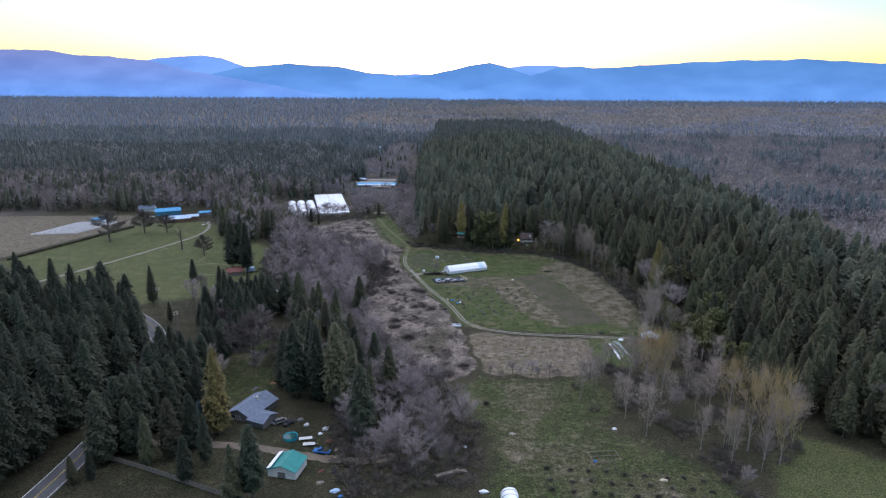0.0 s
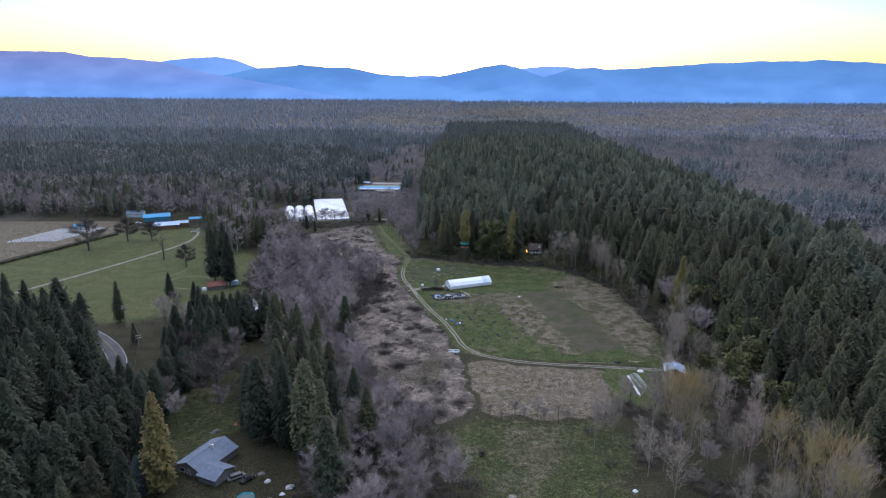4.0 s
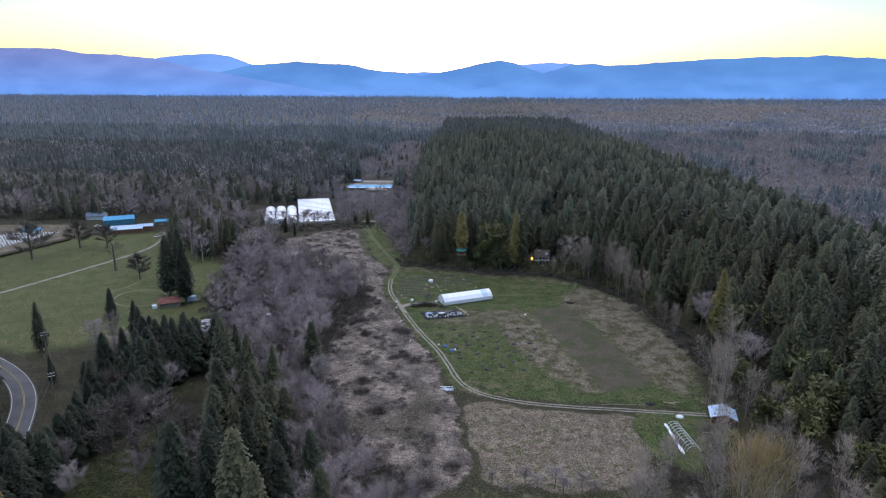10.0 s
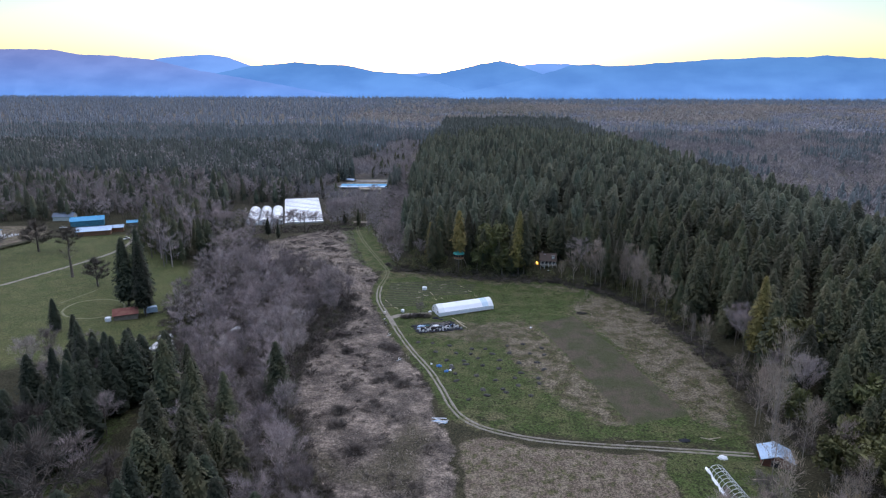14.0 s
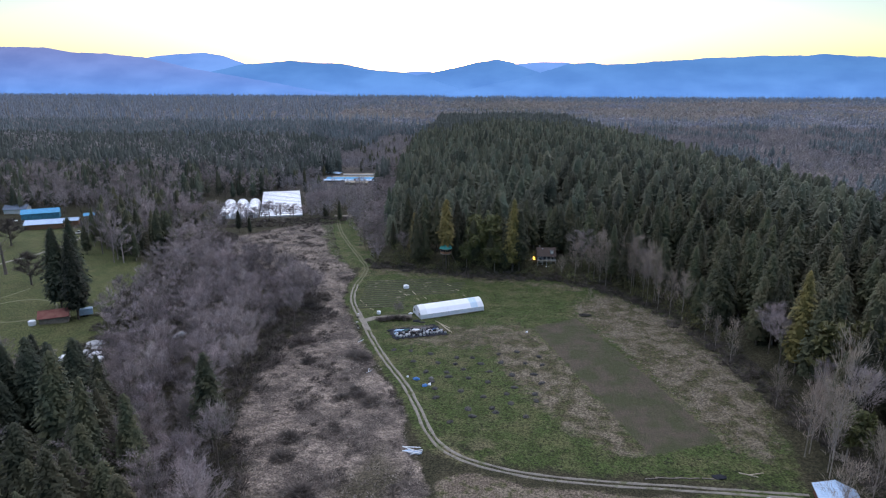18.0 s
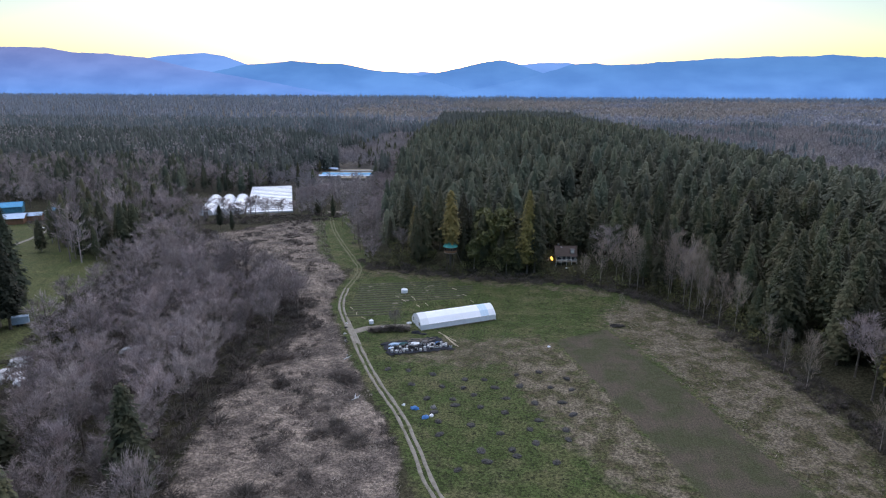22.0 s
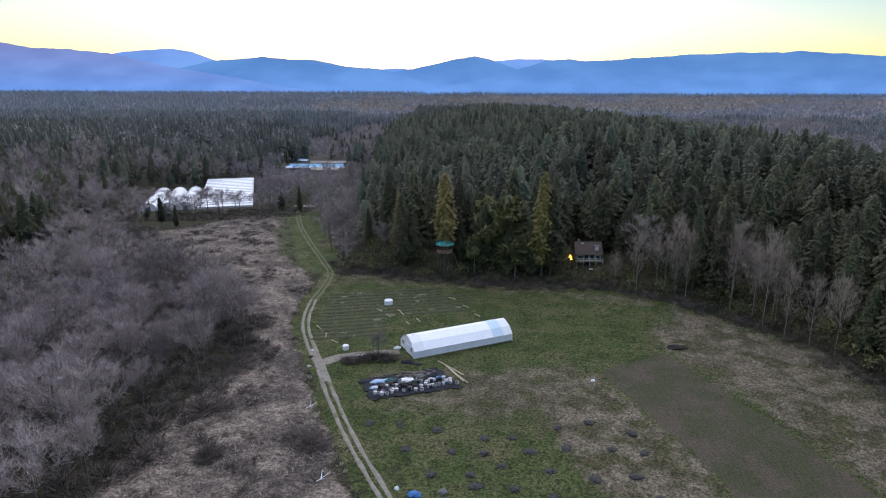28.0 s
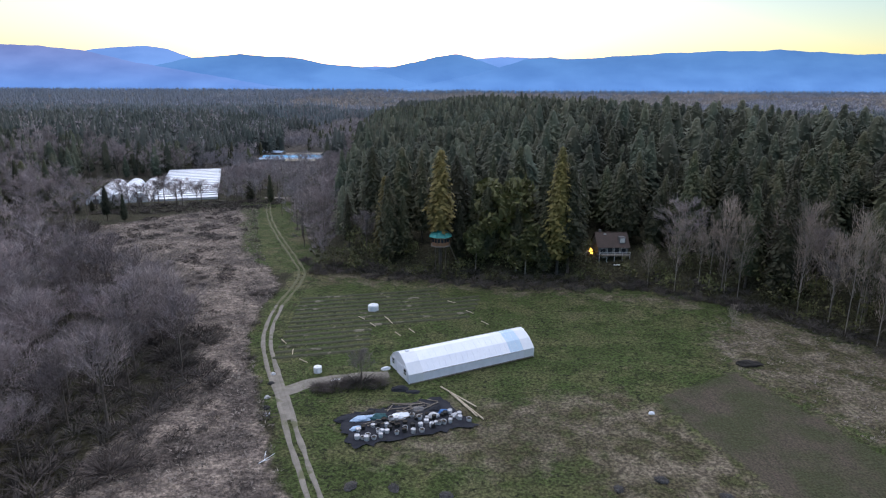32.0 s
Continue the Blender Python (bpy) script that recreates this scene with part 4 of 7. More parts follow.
for x, y, h in ((-63.4, 208.7, 24), (-55.6, 213.1, 27), (-49.6, 208, 22), (-67.6, 221.3, 26), (-58.8, 225.7, 24), (-51.8, 220.6, 20), (-65.8, 234, 23), (-58.1, 238.4, 19), (-45.8, 215.5, 21), (-71.6, 228.6, 20)):
    plant("conifer", FIRS, x, y, h, "dark fir among the bare trees", "tree", "firs of the belt", 1.15)
for x, y, h in ((-89.6, 184.5, 12), (-98.6, 193.9, 13), (-87.2, 218.7, 14), (-94.4, 241.6, 13), (-103.3, 249.8, 12), (-78.9, 194.4, 11), (-100.9, 217.2, 12)):
    plant("bare_tree", BARES, x, y, h, "bare grey tree on the shaded lawn", "tree", "bare trees on the lawn")

# firs along the road
ROW = [(-101.6, 141), (-107, 164.8), (-112.3, 194.7), (-121.5, 217.7), (-122.7, 241.9), (-113.2, 266.2), (-93.9, 277.1), (-87.9, 266.9), (-97.4, 249.9), (-102.1, 235.1), (-98.7, 200.3), (-93.2, 165.1), (-93.8, 146.6)]
bx, by = scatter(-135, 140, -85, 285, 5.0, lambda a, b: inside(ROW, a, b))
for x, y in zip(bx, by):
    off = abs(float(along(ROAD, np.array([x]), np.array([y]))[0]))
    if y > 196 and off < 17:
        continue
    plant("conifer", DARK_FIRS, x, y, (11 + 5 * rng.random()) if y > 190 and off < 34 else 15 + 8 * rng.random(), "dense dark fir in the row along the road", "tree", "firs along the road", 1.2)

p, side, s = curve_points([(-111.3, 130), (-114.2, 154.9), (-119.1, 183.8), (-125.2, 207.1), (-131.2, 219.6)], 4.2)
for (x, y), (u, v) in zip(p, side):
    if y > 190:
        continue
    r1, r2 = 7.0 + 3 * rng.random(), rng.normal() * 0.8
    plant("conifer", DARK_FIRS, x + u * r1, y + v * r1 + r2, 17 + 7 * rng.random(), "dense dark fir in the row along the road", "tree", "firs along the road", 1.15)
p, side, s = curve_points([(-99, 136), (-101.5, 152), (-102.5, 170), (-102, 194), (-99, 218), (-95, 238)], 3.4)
for x, y in p:
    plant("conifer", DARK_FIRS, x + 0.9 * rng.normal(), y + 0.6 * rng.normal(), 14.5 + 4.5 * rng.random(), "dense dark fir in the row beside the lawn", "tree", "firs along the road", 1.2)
# mixed thicket where the lawn meets the pasture
THICKET = [(-150, 284), (-136, 294), (-117, 292), (-100, 276), (-104, 250), (-118, 246), (-134, 262)]
bx, by = scatter(-155, 240, -95, 300, 7.5, lambda a, b: inside(THICKET, a, b) & (np.abs(along(ROAD, a, b)) > 15))
for k, (x, y) in enumerate(zip(bx, by)):
    if k % 5 < 2:
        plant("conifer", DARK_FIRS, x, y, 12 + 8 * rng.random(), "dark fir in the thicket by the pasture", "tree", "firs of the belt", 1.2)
    else:
        plant("bare_tree", BARES, x, y, 9 + 5 * rng.random(), "bare grey tree in the thicket by the pasture", "tree", "bare trees among the firs")
HEDGE_SE = [(106.9, 215.7), (104.1, 183.6), (120.6, 167.6), (155.6, 141.8), (197.2, 101.3), (260, 50), (300, 60), (160.4, 148.6), (117.1, 207.4)]
fx, fy = scatter(95, 50, 300, 220, 7.0, lambda a, b: inside(HEDGE_SE, a, b))
joined("pasture_firs", "dark firs at the edge of the lower pasture", "trees", FULL_FIRS, fx, fy, 13 + 10 * rng.random(len(fx)), [NEEDLES, BARK])

# ---------------------------------------------------------------- woods further off, each one object
HOUSE_GROVE = [(-70.4, 161.3), (-56.6, 163.7), (-24.3, 140.3), (-23.3, 180.7), (-43.5, 201.7), (-68.1, 248.6), (-93.9, 281.3), (-87.8, 260.6), (-67.4, 211.8)]
fx, fy = scatter(-110, 140, -20, 290, 8.5, lambda a, b: inside(HOUSE_GROVE, a, b) & (b > 195))
bare_ones = rng.random(len(fx)) < 0.5
for x, y in zip(fx[bare_ones], fy[bare_ones]):
    plant("bare_tree", BARES, x, y, 11 + 7 * rng.random(), "bare mauve grey alder among the firs", "tree", "bare trees among the firs")
fx, fy = fx[~bare_ones], fy[~bare_ones]
joined("grove_of_firs", "grove of tall dark firs beside the house", "trees", FULL_FIRS, fx, fy, 18 + 12 * rng.random(len(fx)), [NEEDLES, BARK])
WEST_WOOD = [(-124, 40), (-118.6, 151.6), (-129.1, 199.5), (-142, 224.5), (-168.3, 243.6), (-206.8, 256.8), (-315, 265.9), (-406.7, 188.6), (-420, 40)]
fx, fy = scatter(-420, 40, -120, 280, 7.0, lambda a, b: inside(WEST_WOOD, a, b) & in_view(a, b) & (np.abs(along(ROAD, a, b)) > 5.5))
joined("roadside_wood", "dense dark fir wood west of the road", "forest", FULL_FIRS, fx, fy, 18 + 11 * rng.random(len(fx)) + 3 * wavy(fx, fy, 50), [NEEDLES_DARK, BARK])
fx, fy = scatter(-120, 120, 330, 760, 8.8, lambda a, b: (along(FOOT, a, b) > 36) & (a < 250 + 12 * wavy(a, b, 90)) & in_view(a, b))
w = (along(FOOT, fx, fy) < 85) & (fy < 440)
joined("ridge_slope_firs", "dark olive green firs on the slope of the ridge", "forest", FULL_FIRS, fx[w], fy[w], 16 + 11 * rng.random(w.sum()) + 3 * wavy(fx[w], fy[w], 70), [NEEDLES, BARK], 1.1)
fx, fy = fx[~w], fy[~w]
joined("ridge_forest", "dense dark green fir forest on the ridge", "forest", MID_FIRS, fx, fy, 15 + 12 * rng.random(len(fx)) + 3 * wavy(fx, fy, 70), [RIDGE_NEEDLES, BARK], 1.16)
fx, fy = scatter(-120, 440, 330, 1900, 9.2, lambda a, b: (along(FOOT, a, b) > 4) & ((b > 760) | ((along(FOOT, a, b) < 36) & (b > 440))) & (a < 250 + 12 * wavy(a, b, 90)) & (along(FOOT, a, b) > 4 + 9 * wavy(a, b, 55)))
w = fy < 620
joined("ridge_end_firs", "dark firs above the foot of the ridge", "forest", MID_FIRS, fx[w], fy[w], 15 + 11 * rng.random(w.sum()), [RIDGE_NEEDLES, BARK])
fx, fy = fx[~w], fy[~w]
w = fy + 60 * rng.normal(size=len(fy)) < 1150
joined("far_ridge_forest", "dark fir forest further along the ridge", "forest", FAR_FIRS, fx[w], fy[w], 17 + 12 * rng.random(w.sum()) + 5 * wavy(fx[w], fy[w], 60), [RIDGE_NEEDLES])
joined("ridge_top_forest", "fir forest at the far end of the ridge, greyed with painted haze", "forest", FAR_FIRS, fx[~w], fy[~w], 17 + 12 * rng.random((~w).sum()) + 7 * wavy(fx[~w], fy[~w], 60), [MID_NEEDLES])


GROVE = [(-222.9, 475.3), (-197.3, 446.2), (-188.7, 412.5), (-171.6, 402.7), (-154.5, 392.9), (-147, 421.8), (-154.8, 444.2), (-145.6, 473), (-136.3, 491.6), (-146.2, 524.5), (-203, 528.5), (-223.2, 502.1)]
fx, fy = scatter(-240, 385, -135, 530, 7.0, lambda a, b: inside(GROVE, a, b) & ~((a > -180) & (b > 454)) & ~((np.hypot(a + 204, b - 463) < 8) | (np.hypot(a + 212, b - 456) < 5)))
joined("farm_grove", "mixed grove of dark firs and bare trees by the farm", "trees", MID_FIRS[:3] + [(v, f, i * 0 + 1) for v, f, i in FINE_BARE[:2]], fx, fy, 13 + 11 * rng.random(len(fx)), [NEEDLES, TWIGS])


def valley_gap(a, b):
    """The open strip of small fields and thickets west of the ridge."""
    c = a + 22 * wavy(a, b, 230, 4) + 0.05 * (b - 500)
    return (c > -158 + 0.05 * (b - 500)) & (c < -62) & (b < 1250)


def far_fields(a, b):
    """Open pale fields on the far valley floor."""
    return (b > 1650) & (wavy(a * 0.45, b, 420, 6) > 0.6)


def north_west(a, b):
    return (b > 512 + 0.12 * (a + 150)) & (a < -60) & in_view(a, b) & (along(FOOT, a, b) < -6) & ~inside(NURSERY, a, b) & ~((a > -180 - 0.35 * (b - 530)) & (b < 610))


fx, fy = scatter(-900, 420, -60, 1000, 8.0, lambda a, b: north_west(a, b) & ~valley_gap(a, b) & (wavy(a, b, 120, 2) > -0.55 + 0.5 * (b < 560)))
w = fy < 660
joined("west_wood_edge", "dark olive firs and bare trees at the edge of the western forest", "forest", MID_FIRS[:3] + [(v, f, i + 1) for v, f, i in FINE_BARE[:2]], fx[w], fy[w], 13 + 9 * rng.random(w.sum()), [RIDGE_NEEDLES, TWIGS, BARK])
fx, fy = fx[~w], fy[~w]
joined("west_forest", "mixed fir forest on the flat land to the west", "forest", FAR_FIRS * 2 + [(v, f, i * 0 + 1) for v, f, i in FAR_BARE[:1]], fx, fy, 17 + 9 * rng.random(len(fx)), [MID_NEEDLES, HAZE_TWIGS])
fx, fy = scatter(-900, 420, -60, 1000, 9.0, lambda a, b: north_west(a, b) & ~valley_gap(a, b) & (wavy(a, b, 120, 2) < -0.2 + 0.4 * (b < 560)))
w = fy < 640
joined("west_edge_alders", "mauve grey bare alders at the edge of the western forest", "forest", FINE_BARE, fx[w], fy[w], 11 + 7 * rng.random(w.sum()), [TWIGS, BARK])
joined("west_alders", "bare grey alders along the western forest", "forest", FAR_BARE, fx[~w], fy[~w], 11 + 7 * rng.random((~w).sum()), [HAZE_TWIGS])
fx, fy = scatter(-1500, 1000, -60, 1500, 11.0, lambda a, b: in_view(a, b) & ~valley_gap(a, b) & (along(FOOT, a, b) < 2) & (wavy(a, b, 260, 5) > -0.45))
joined("far_west_forest", "wide dark forest on the western plain", "forest", FAR_FIRS * 2 + [(v, f, i * 0 + 1) for v, f, i in FAR_BARE[:1]], fx, fy, 16 + 9 * rng.random(len(fx)), [HAZE_NEEDLES, HAZE_TWIGS])
fx, fy = scatter(-190, 500, -40, 1250, 7.0, lambda a, b: (valley_gap(a, b) | ((along(FOOT, a, b) > -30) & (b > 560))) & (along(FOOT, a, b) < -12) & (wavy(a, b, 70, 9) > -0.8)
                 & ~((a + 0.32 * (b - 540) > -179) & (a + 0.32 * (b - 540) < -107) & (b > 505) & (b < 630)) & ~((a > -150) & (a < -80) & (b > 660) & (b < 775)) & (np.abs(along(LANE, a, b)) > 5) & ~inside(MARSH, a, b))
w = fy < 720
joined("valley_alders", "bare grey alders in the valley strip", "forest", FINE_BARE, fx[w], fy[w], 8 + 7 * rng.random(w.sum()), [HAZE_TWIGS, BARK])
joined("far_valley_alders", "bare grey alders further up the valley strip", "forest", FAR_BARE, fx[~w], fy[~w], 8 + 7 * rng.random((~w).sum()), [HAZE_TWIGS])
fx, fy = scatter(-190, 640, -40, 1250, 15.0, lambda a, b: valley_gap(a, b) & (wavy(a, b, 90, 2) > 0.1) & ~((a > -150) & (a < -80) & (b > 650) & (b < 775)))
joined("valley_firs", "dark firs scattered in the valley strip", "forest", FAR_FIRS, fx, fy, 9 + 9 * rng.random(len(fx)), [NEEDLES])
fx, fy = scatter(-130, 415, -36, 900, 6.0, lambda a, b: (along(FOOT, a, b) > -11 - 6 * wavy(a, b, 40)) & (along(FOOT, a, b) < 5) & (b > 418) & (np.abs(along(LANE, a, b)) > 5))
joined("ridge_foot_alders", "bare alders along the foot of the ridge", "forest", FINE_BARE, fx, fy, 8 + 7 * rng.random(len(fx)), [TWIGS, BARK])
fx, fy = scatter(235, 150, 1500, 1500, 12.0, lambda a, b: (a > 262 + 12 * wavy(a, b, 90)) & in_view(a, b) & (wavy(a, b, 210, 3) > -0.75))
joined("east_alders", "wide lowland wood of bare grey trees", "forest", FAR_BARE, fx, fy, 12 + 8 * rng.random(len(fx)), [HAZE_TWIGS])
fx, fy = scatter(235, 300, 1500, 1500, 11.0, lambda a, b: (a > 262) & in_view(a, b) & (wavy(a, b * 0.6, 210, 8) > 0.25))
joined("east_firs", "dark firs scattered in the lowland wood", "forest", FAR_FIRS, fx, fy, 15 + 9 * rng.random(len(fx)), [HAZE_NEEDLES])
def firs_there(a, b):
    return wavy(a, b, 330, 3.0) + 0.25 - 0.0004 * a > -0.12


def tan_there(a, b):
    return (b > 1900) & (a > -420 + 60 * wavy(a, b, 300)) & (wavy(a * 0.5, b, 520, 2.0) > -0.15)


def open_there(a, b):
    return in_view(a, b) & ~((a > -100) & (a < 250) & (b < 1900)) & ~far_fields(a, b)


# haze, and the tan band's low light, sit in these wood colours
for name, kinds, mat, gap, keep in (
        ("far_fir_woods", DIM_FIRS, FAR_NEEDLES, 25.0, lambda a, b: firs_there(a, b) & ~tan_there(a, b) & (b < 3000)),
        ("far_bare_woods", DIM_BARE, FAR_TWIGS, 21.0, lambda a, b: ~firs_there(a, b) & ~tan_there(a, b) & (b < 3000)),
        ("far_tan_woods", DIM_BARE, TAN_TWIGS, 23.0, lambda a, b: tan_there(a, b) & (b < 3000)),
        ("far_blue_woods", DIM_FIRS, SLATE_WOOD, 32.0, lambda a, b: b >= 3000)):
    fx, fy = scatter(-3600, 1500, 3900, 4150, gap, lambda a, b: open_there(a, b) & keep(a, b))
    joined(name, "far woods across the wide valley floor, haze in their colour", "forest", kinds, fx, fy, 14 + 10 * rng.random(len(fx)), [mat])

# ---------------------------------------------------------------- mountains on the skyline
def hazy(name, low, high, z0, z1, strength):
    """Blue distance: lit haze painted as glow, coloured by height, with broad mottling for shaded folds."""
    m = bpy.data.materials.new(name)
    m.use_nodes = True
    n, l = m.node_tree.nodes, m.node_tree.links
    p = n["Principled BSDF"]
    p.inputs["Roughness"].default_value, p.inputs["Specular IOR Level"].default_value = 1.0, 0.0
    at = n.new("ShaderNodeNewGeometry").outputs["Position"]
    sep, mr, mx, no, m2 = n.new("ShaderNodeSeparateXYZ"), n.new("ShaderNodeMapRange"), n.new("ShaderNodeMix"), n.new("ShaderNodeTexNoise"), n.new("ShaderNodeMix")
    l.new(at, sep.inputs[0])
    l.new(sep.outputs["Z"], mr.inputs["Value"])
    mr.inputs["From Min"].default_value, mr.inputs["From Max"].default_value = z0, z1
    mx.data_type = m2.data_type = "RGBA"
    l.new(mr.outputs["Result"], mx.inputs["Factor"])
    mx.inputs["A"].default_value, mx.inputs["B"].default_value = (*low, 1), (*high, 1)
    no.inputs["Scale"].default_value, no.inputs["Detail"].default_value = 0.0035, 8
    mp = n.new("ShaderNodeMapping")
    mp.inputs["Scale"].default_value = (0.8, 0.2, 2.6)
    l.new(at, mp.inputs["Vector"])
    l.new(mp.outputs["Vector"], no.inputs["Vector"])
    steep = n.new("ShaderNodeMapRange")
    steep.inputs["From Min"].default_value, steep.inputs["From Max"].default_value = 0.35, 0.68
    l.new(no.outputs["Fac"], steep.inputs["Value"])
    # noise darkens the glow to imitate shaded folds of the slopes
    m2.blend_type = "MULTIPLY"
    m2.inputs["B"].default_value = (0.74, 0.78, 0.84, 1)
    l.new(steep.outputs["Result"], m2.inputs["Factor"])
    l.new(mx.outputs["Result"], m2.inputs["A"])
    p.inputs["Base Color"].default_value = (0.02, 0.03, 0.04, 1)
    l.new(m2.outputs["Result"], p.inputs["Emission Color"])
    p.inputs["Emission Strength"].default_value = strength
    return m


# how strongly the ranges glow in place of hazy air
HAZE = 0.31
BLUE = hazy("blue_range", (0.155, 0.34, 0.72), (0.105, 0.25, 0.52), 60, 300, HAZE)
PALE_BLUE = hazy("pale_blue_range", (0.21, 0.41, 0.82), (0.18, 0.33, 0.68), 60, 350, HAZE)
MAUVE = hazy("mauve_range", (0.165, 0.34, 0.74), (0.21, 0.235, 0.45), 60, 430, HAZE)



def range_of_hills(name, far, line, mat, rough):
    """A ridge with spurs whose crest follows the given places and heights."""
    xs = np.arange(line[0][0], line[-1][0], 16.0)
    crest = 19 + np.interp(xs, [p[0] for p in line], [p[1] for p in line])
    crest = crest + rough * (3 * wavy(xs, xs * 0, 190, far) + 1.6 * wavy(xs, xs * 0, 47, far + 1) + rng.uniform(-1.1, 1.1, len(xs)))
    rows = []
    for k, u in enumerate((1.0, 0.8, 0.55, 0.3, 0.1, 0.0)):
        spur = (1 - u) * (120 + 60 * wavy(xs, xs * 0 + 50 * k, 330, far)) * 2.2
        rows.append(np.c_[xs, far - spur, (crest + 30) * u - 30 + 12 * (u not in (0, 1)) * wavy(xs, xs * 0 + 90 * k, 260, far)])
    rows.append(np.c_[xs, xs * 0 + far + 60, xs * 0 - 30])
    k, q = len(xs), np.arange(len(xs) - 1)
    f = [np.stack([q + (a + 1) * k, q + 1 + (a + 1) * k, q + 1 + a * k, q + a * k], 1) for a in range(5)]
    f.append(np.stack([q, q + 1, q + 1 + 6 * k, q + 6 * k], 1))
    v = np.concatenate(rows)
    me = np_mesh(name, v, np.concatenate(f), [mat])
    me.polygons.foreach_set("use_smooth", np.ones(len(me.polygons), bool))
    return tagged(new(name, me), "forested mountain range, blue evening haze painted as its glow", "mountains", kind="structure")


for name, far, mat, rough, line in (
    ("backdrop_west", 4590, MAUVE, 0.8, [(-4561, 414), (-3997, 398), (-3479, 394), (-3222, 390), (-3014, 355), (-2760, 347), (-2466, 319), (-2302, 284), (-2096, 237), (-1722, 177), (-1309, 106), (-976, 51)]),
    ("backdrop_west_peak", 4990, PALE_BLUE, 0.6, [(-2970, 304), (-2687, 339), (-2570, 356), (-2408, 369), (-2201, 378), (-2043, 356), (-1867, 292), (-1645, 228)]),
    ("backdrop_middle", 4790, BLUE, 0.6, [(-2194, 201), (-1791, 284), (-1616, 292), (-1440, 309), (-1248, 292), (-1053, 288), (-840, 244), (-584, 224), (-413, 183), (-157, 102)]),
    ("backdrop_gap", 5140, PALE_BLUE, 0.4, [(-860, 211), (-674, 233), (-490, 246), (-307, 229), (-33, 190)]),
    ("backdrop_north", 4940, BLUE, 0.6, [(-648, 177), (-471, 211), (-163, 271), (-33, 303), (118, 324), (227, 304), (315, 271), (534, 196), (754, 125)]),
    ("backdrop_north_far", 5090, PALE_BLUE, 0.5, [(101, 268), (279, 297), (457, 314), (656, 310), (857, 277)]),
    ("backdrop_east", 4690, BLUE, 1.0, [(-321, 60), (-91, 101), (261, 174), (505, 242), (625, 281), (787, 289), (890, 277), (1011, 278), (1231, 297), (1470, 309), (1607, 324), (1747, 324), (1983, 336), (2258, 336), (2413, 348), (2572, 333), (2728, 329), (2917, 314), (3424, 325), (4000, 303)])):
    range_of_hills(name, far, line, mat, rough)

# ---------------------------------------------------------------- more materials
PLASTIC = material("white_poly_film", (0.8, 0.82, 0.86), (0.74, 0.77, 0.83), 3.0, 0.45, specular=0.4, fine=0.94)
# both films raised near white in place of light passing through them
FILM = material("translucent_film", (0.86, 0.885, 0.95), (0.82, 0.85, 0.93), 2.0, 0.35, specular=0.5, fine=0.94)
FILM_SIDE = material("bright_side_film", (0.85, 0.87, 0.95), (0.77, 0.79, 0.87), 1.2, 0.4, specular=0.5, fine=0.94)
FILM_BLUE = material("bluish_film", (0.5, 0.66, 0.82), (0.58, 0.7, 0.82), 2.0, 0.35, specular=0.5, fine=0.94)
DARK = material("painted_door_shade", (0.03, 0.03, 0.035), (0.02, 0.02, 0.022), 1.0, 0.6)
GLASS = material("dark_window_glass", (0.04, 0.045, 0.055), (0.03, 0.035, 0.045), 1.0, 0.12, specular=0.6)
STEEL = material("galvanised_steel", (0.5, 0.51, 0.53), (0.4, 0.41, 0.43), 1.0, 0.45, 0.7)
WOOD = material("weathered_wood", (0.28, 0.24, 0.2), (0.2, 0.17, 0.14), 0.7, 0.9)
FRESH_WOOD = material("new_lumber", (0.55, 0.48, 0.36), (0.45, 0.38, 0.28), 0.7, 0.85)
CEDAR = material("cedar_siding", (0.32, 0.17, 0.1), (0.24, 0.13, 0.08), 0.8, 0.8)
RED_WOOD = material("red_brown_boards", (0.17, 0.07, 0.05), (0.12, 0.055, 0.04), 0.8, 0.9)
TEAL = material("teal_metal_roof", (0.04, 0.28, 0.26), (0.035, 0.22, 0.21), 2.0, 0.4, 0.2)
BLUE_ROOF = material("bright_blue_metal_roof", (0.06, 0.34, 0.62), (0.05, 0.28, 0.52), 3.0, 0.4, 0.1)
PALE_ROOF = material("pale_metal_roof", (0.45, 0.59, 0.78), (0.38, 0.51, 0.69), 3.0, 0.4, 0.2)
SHINGLE = material("blue_grey_shingles", (0.2, 0.24, 0.32), (0.16, 0.19, 0.25), 1.5, 0.9, bump=0.03)
BROWN_SHINGLE = material("brown_shingles", (0.11, 0.08, 0.07), (0.09, 0.07, 0.06), 1.5, 0.9, bump=0.03)
RED_ROOF = material("rusty_red_roof", (0.2, 0.07, 0.06), (0.26, 0.12, 0.09), 2.0, 0.8)
WHITE_PAINT = material("white_paint", (0.72, 0.72, 0.7), (0.62, 0.62, 0.61), 1.5, 0.6)
GREY_PAINT = material("grey_siding", (0.2, 0.19, 0.19), (0.16, 0.155, 0.155), 1.5, 0.7)
BLUE_PAINT = material("blue_paint", (0.03, 0.17, 0.5), (0.03, 0.14, 0.4), 1.0, 0.35)
BLUE_TARP = material("blue_tarp", (0.06, 0.2, 0.5), (0.05, 0.15, 0.38), 0.8, 0.6)
TURQUOISE = material("turquoise_liner", (0.05, 0.4, 0.5), (0.04, 0.34, 0.44), 1.0, 0.4)
BLACK_PLASTIC = material("black_ground_cloth", (0.03, 0.032, 0.04), (0.045, 0.047, 0.055), 1.5, 0.95, specular=0.05)
RUBBER = material("rubber", (0.025, 0.025, 0.025), (0.035, 0.035, 0.035), 0.5, 0.8)
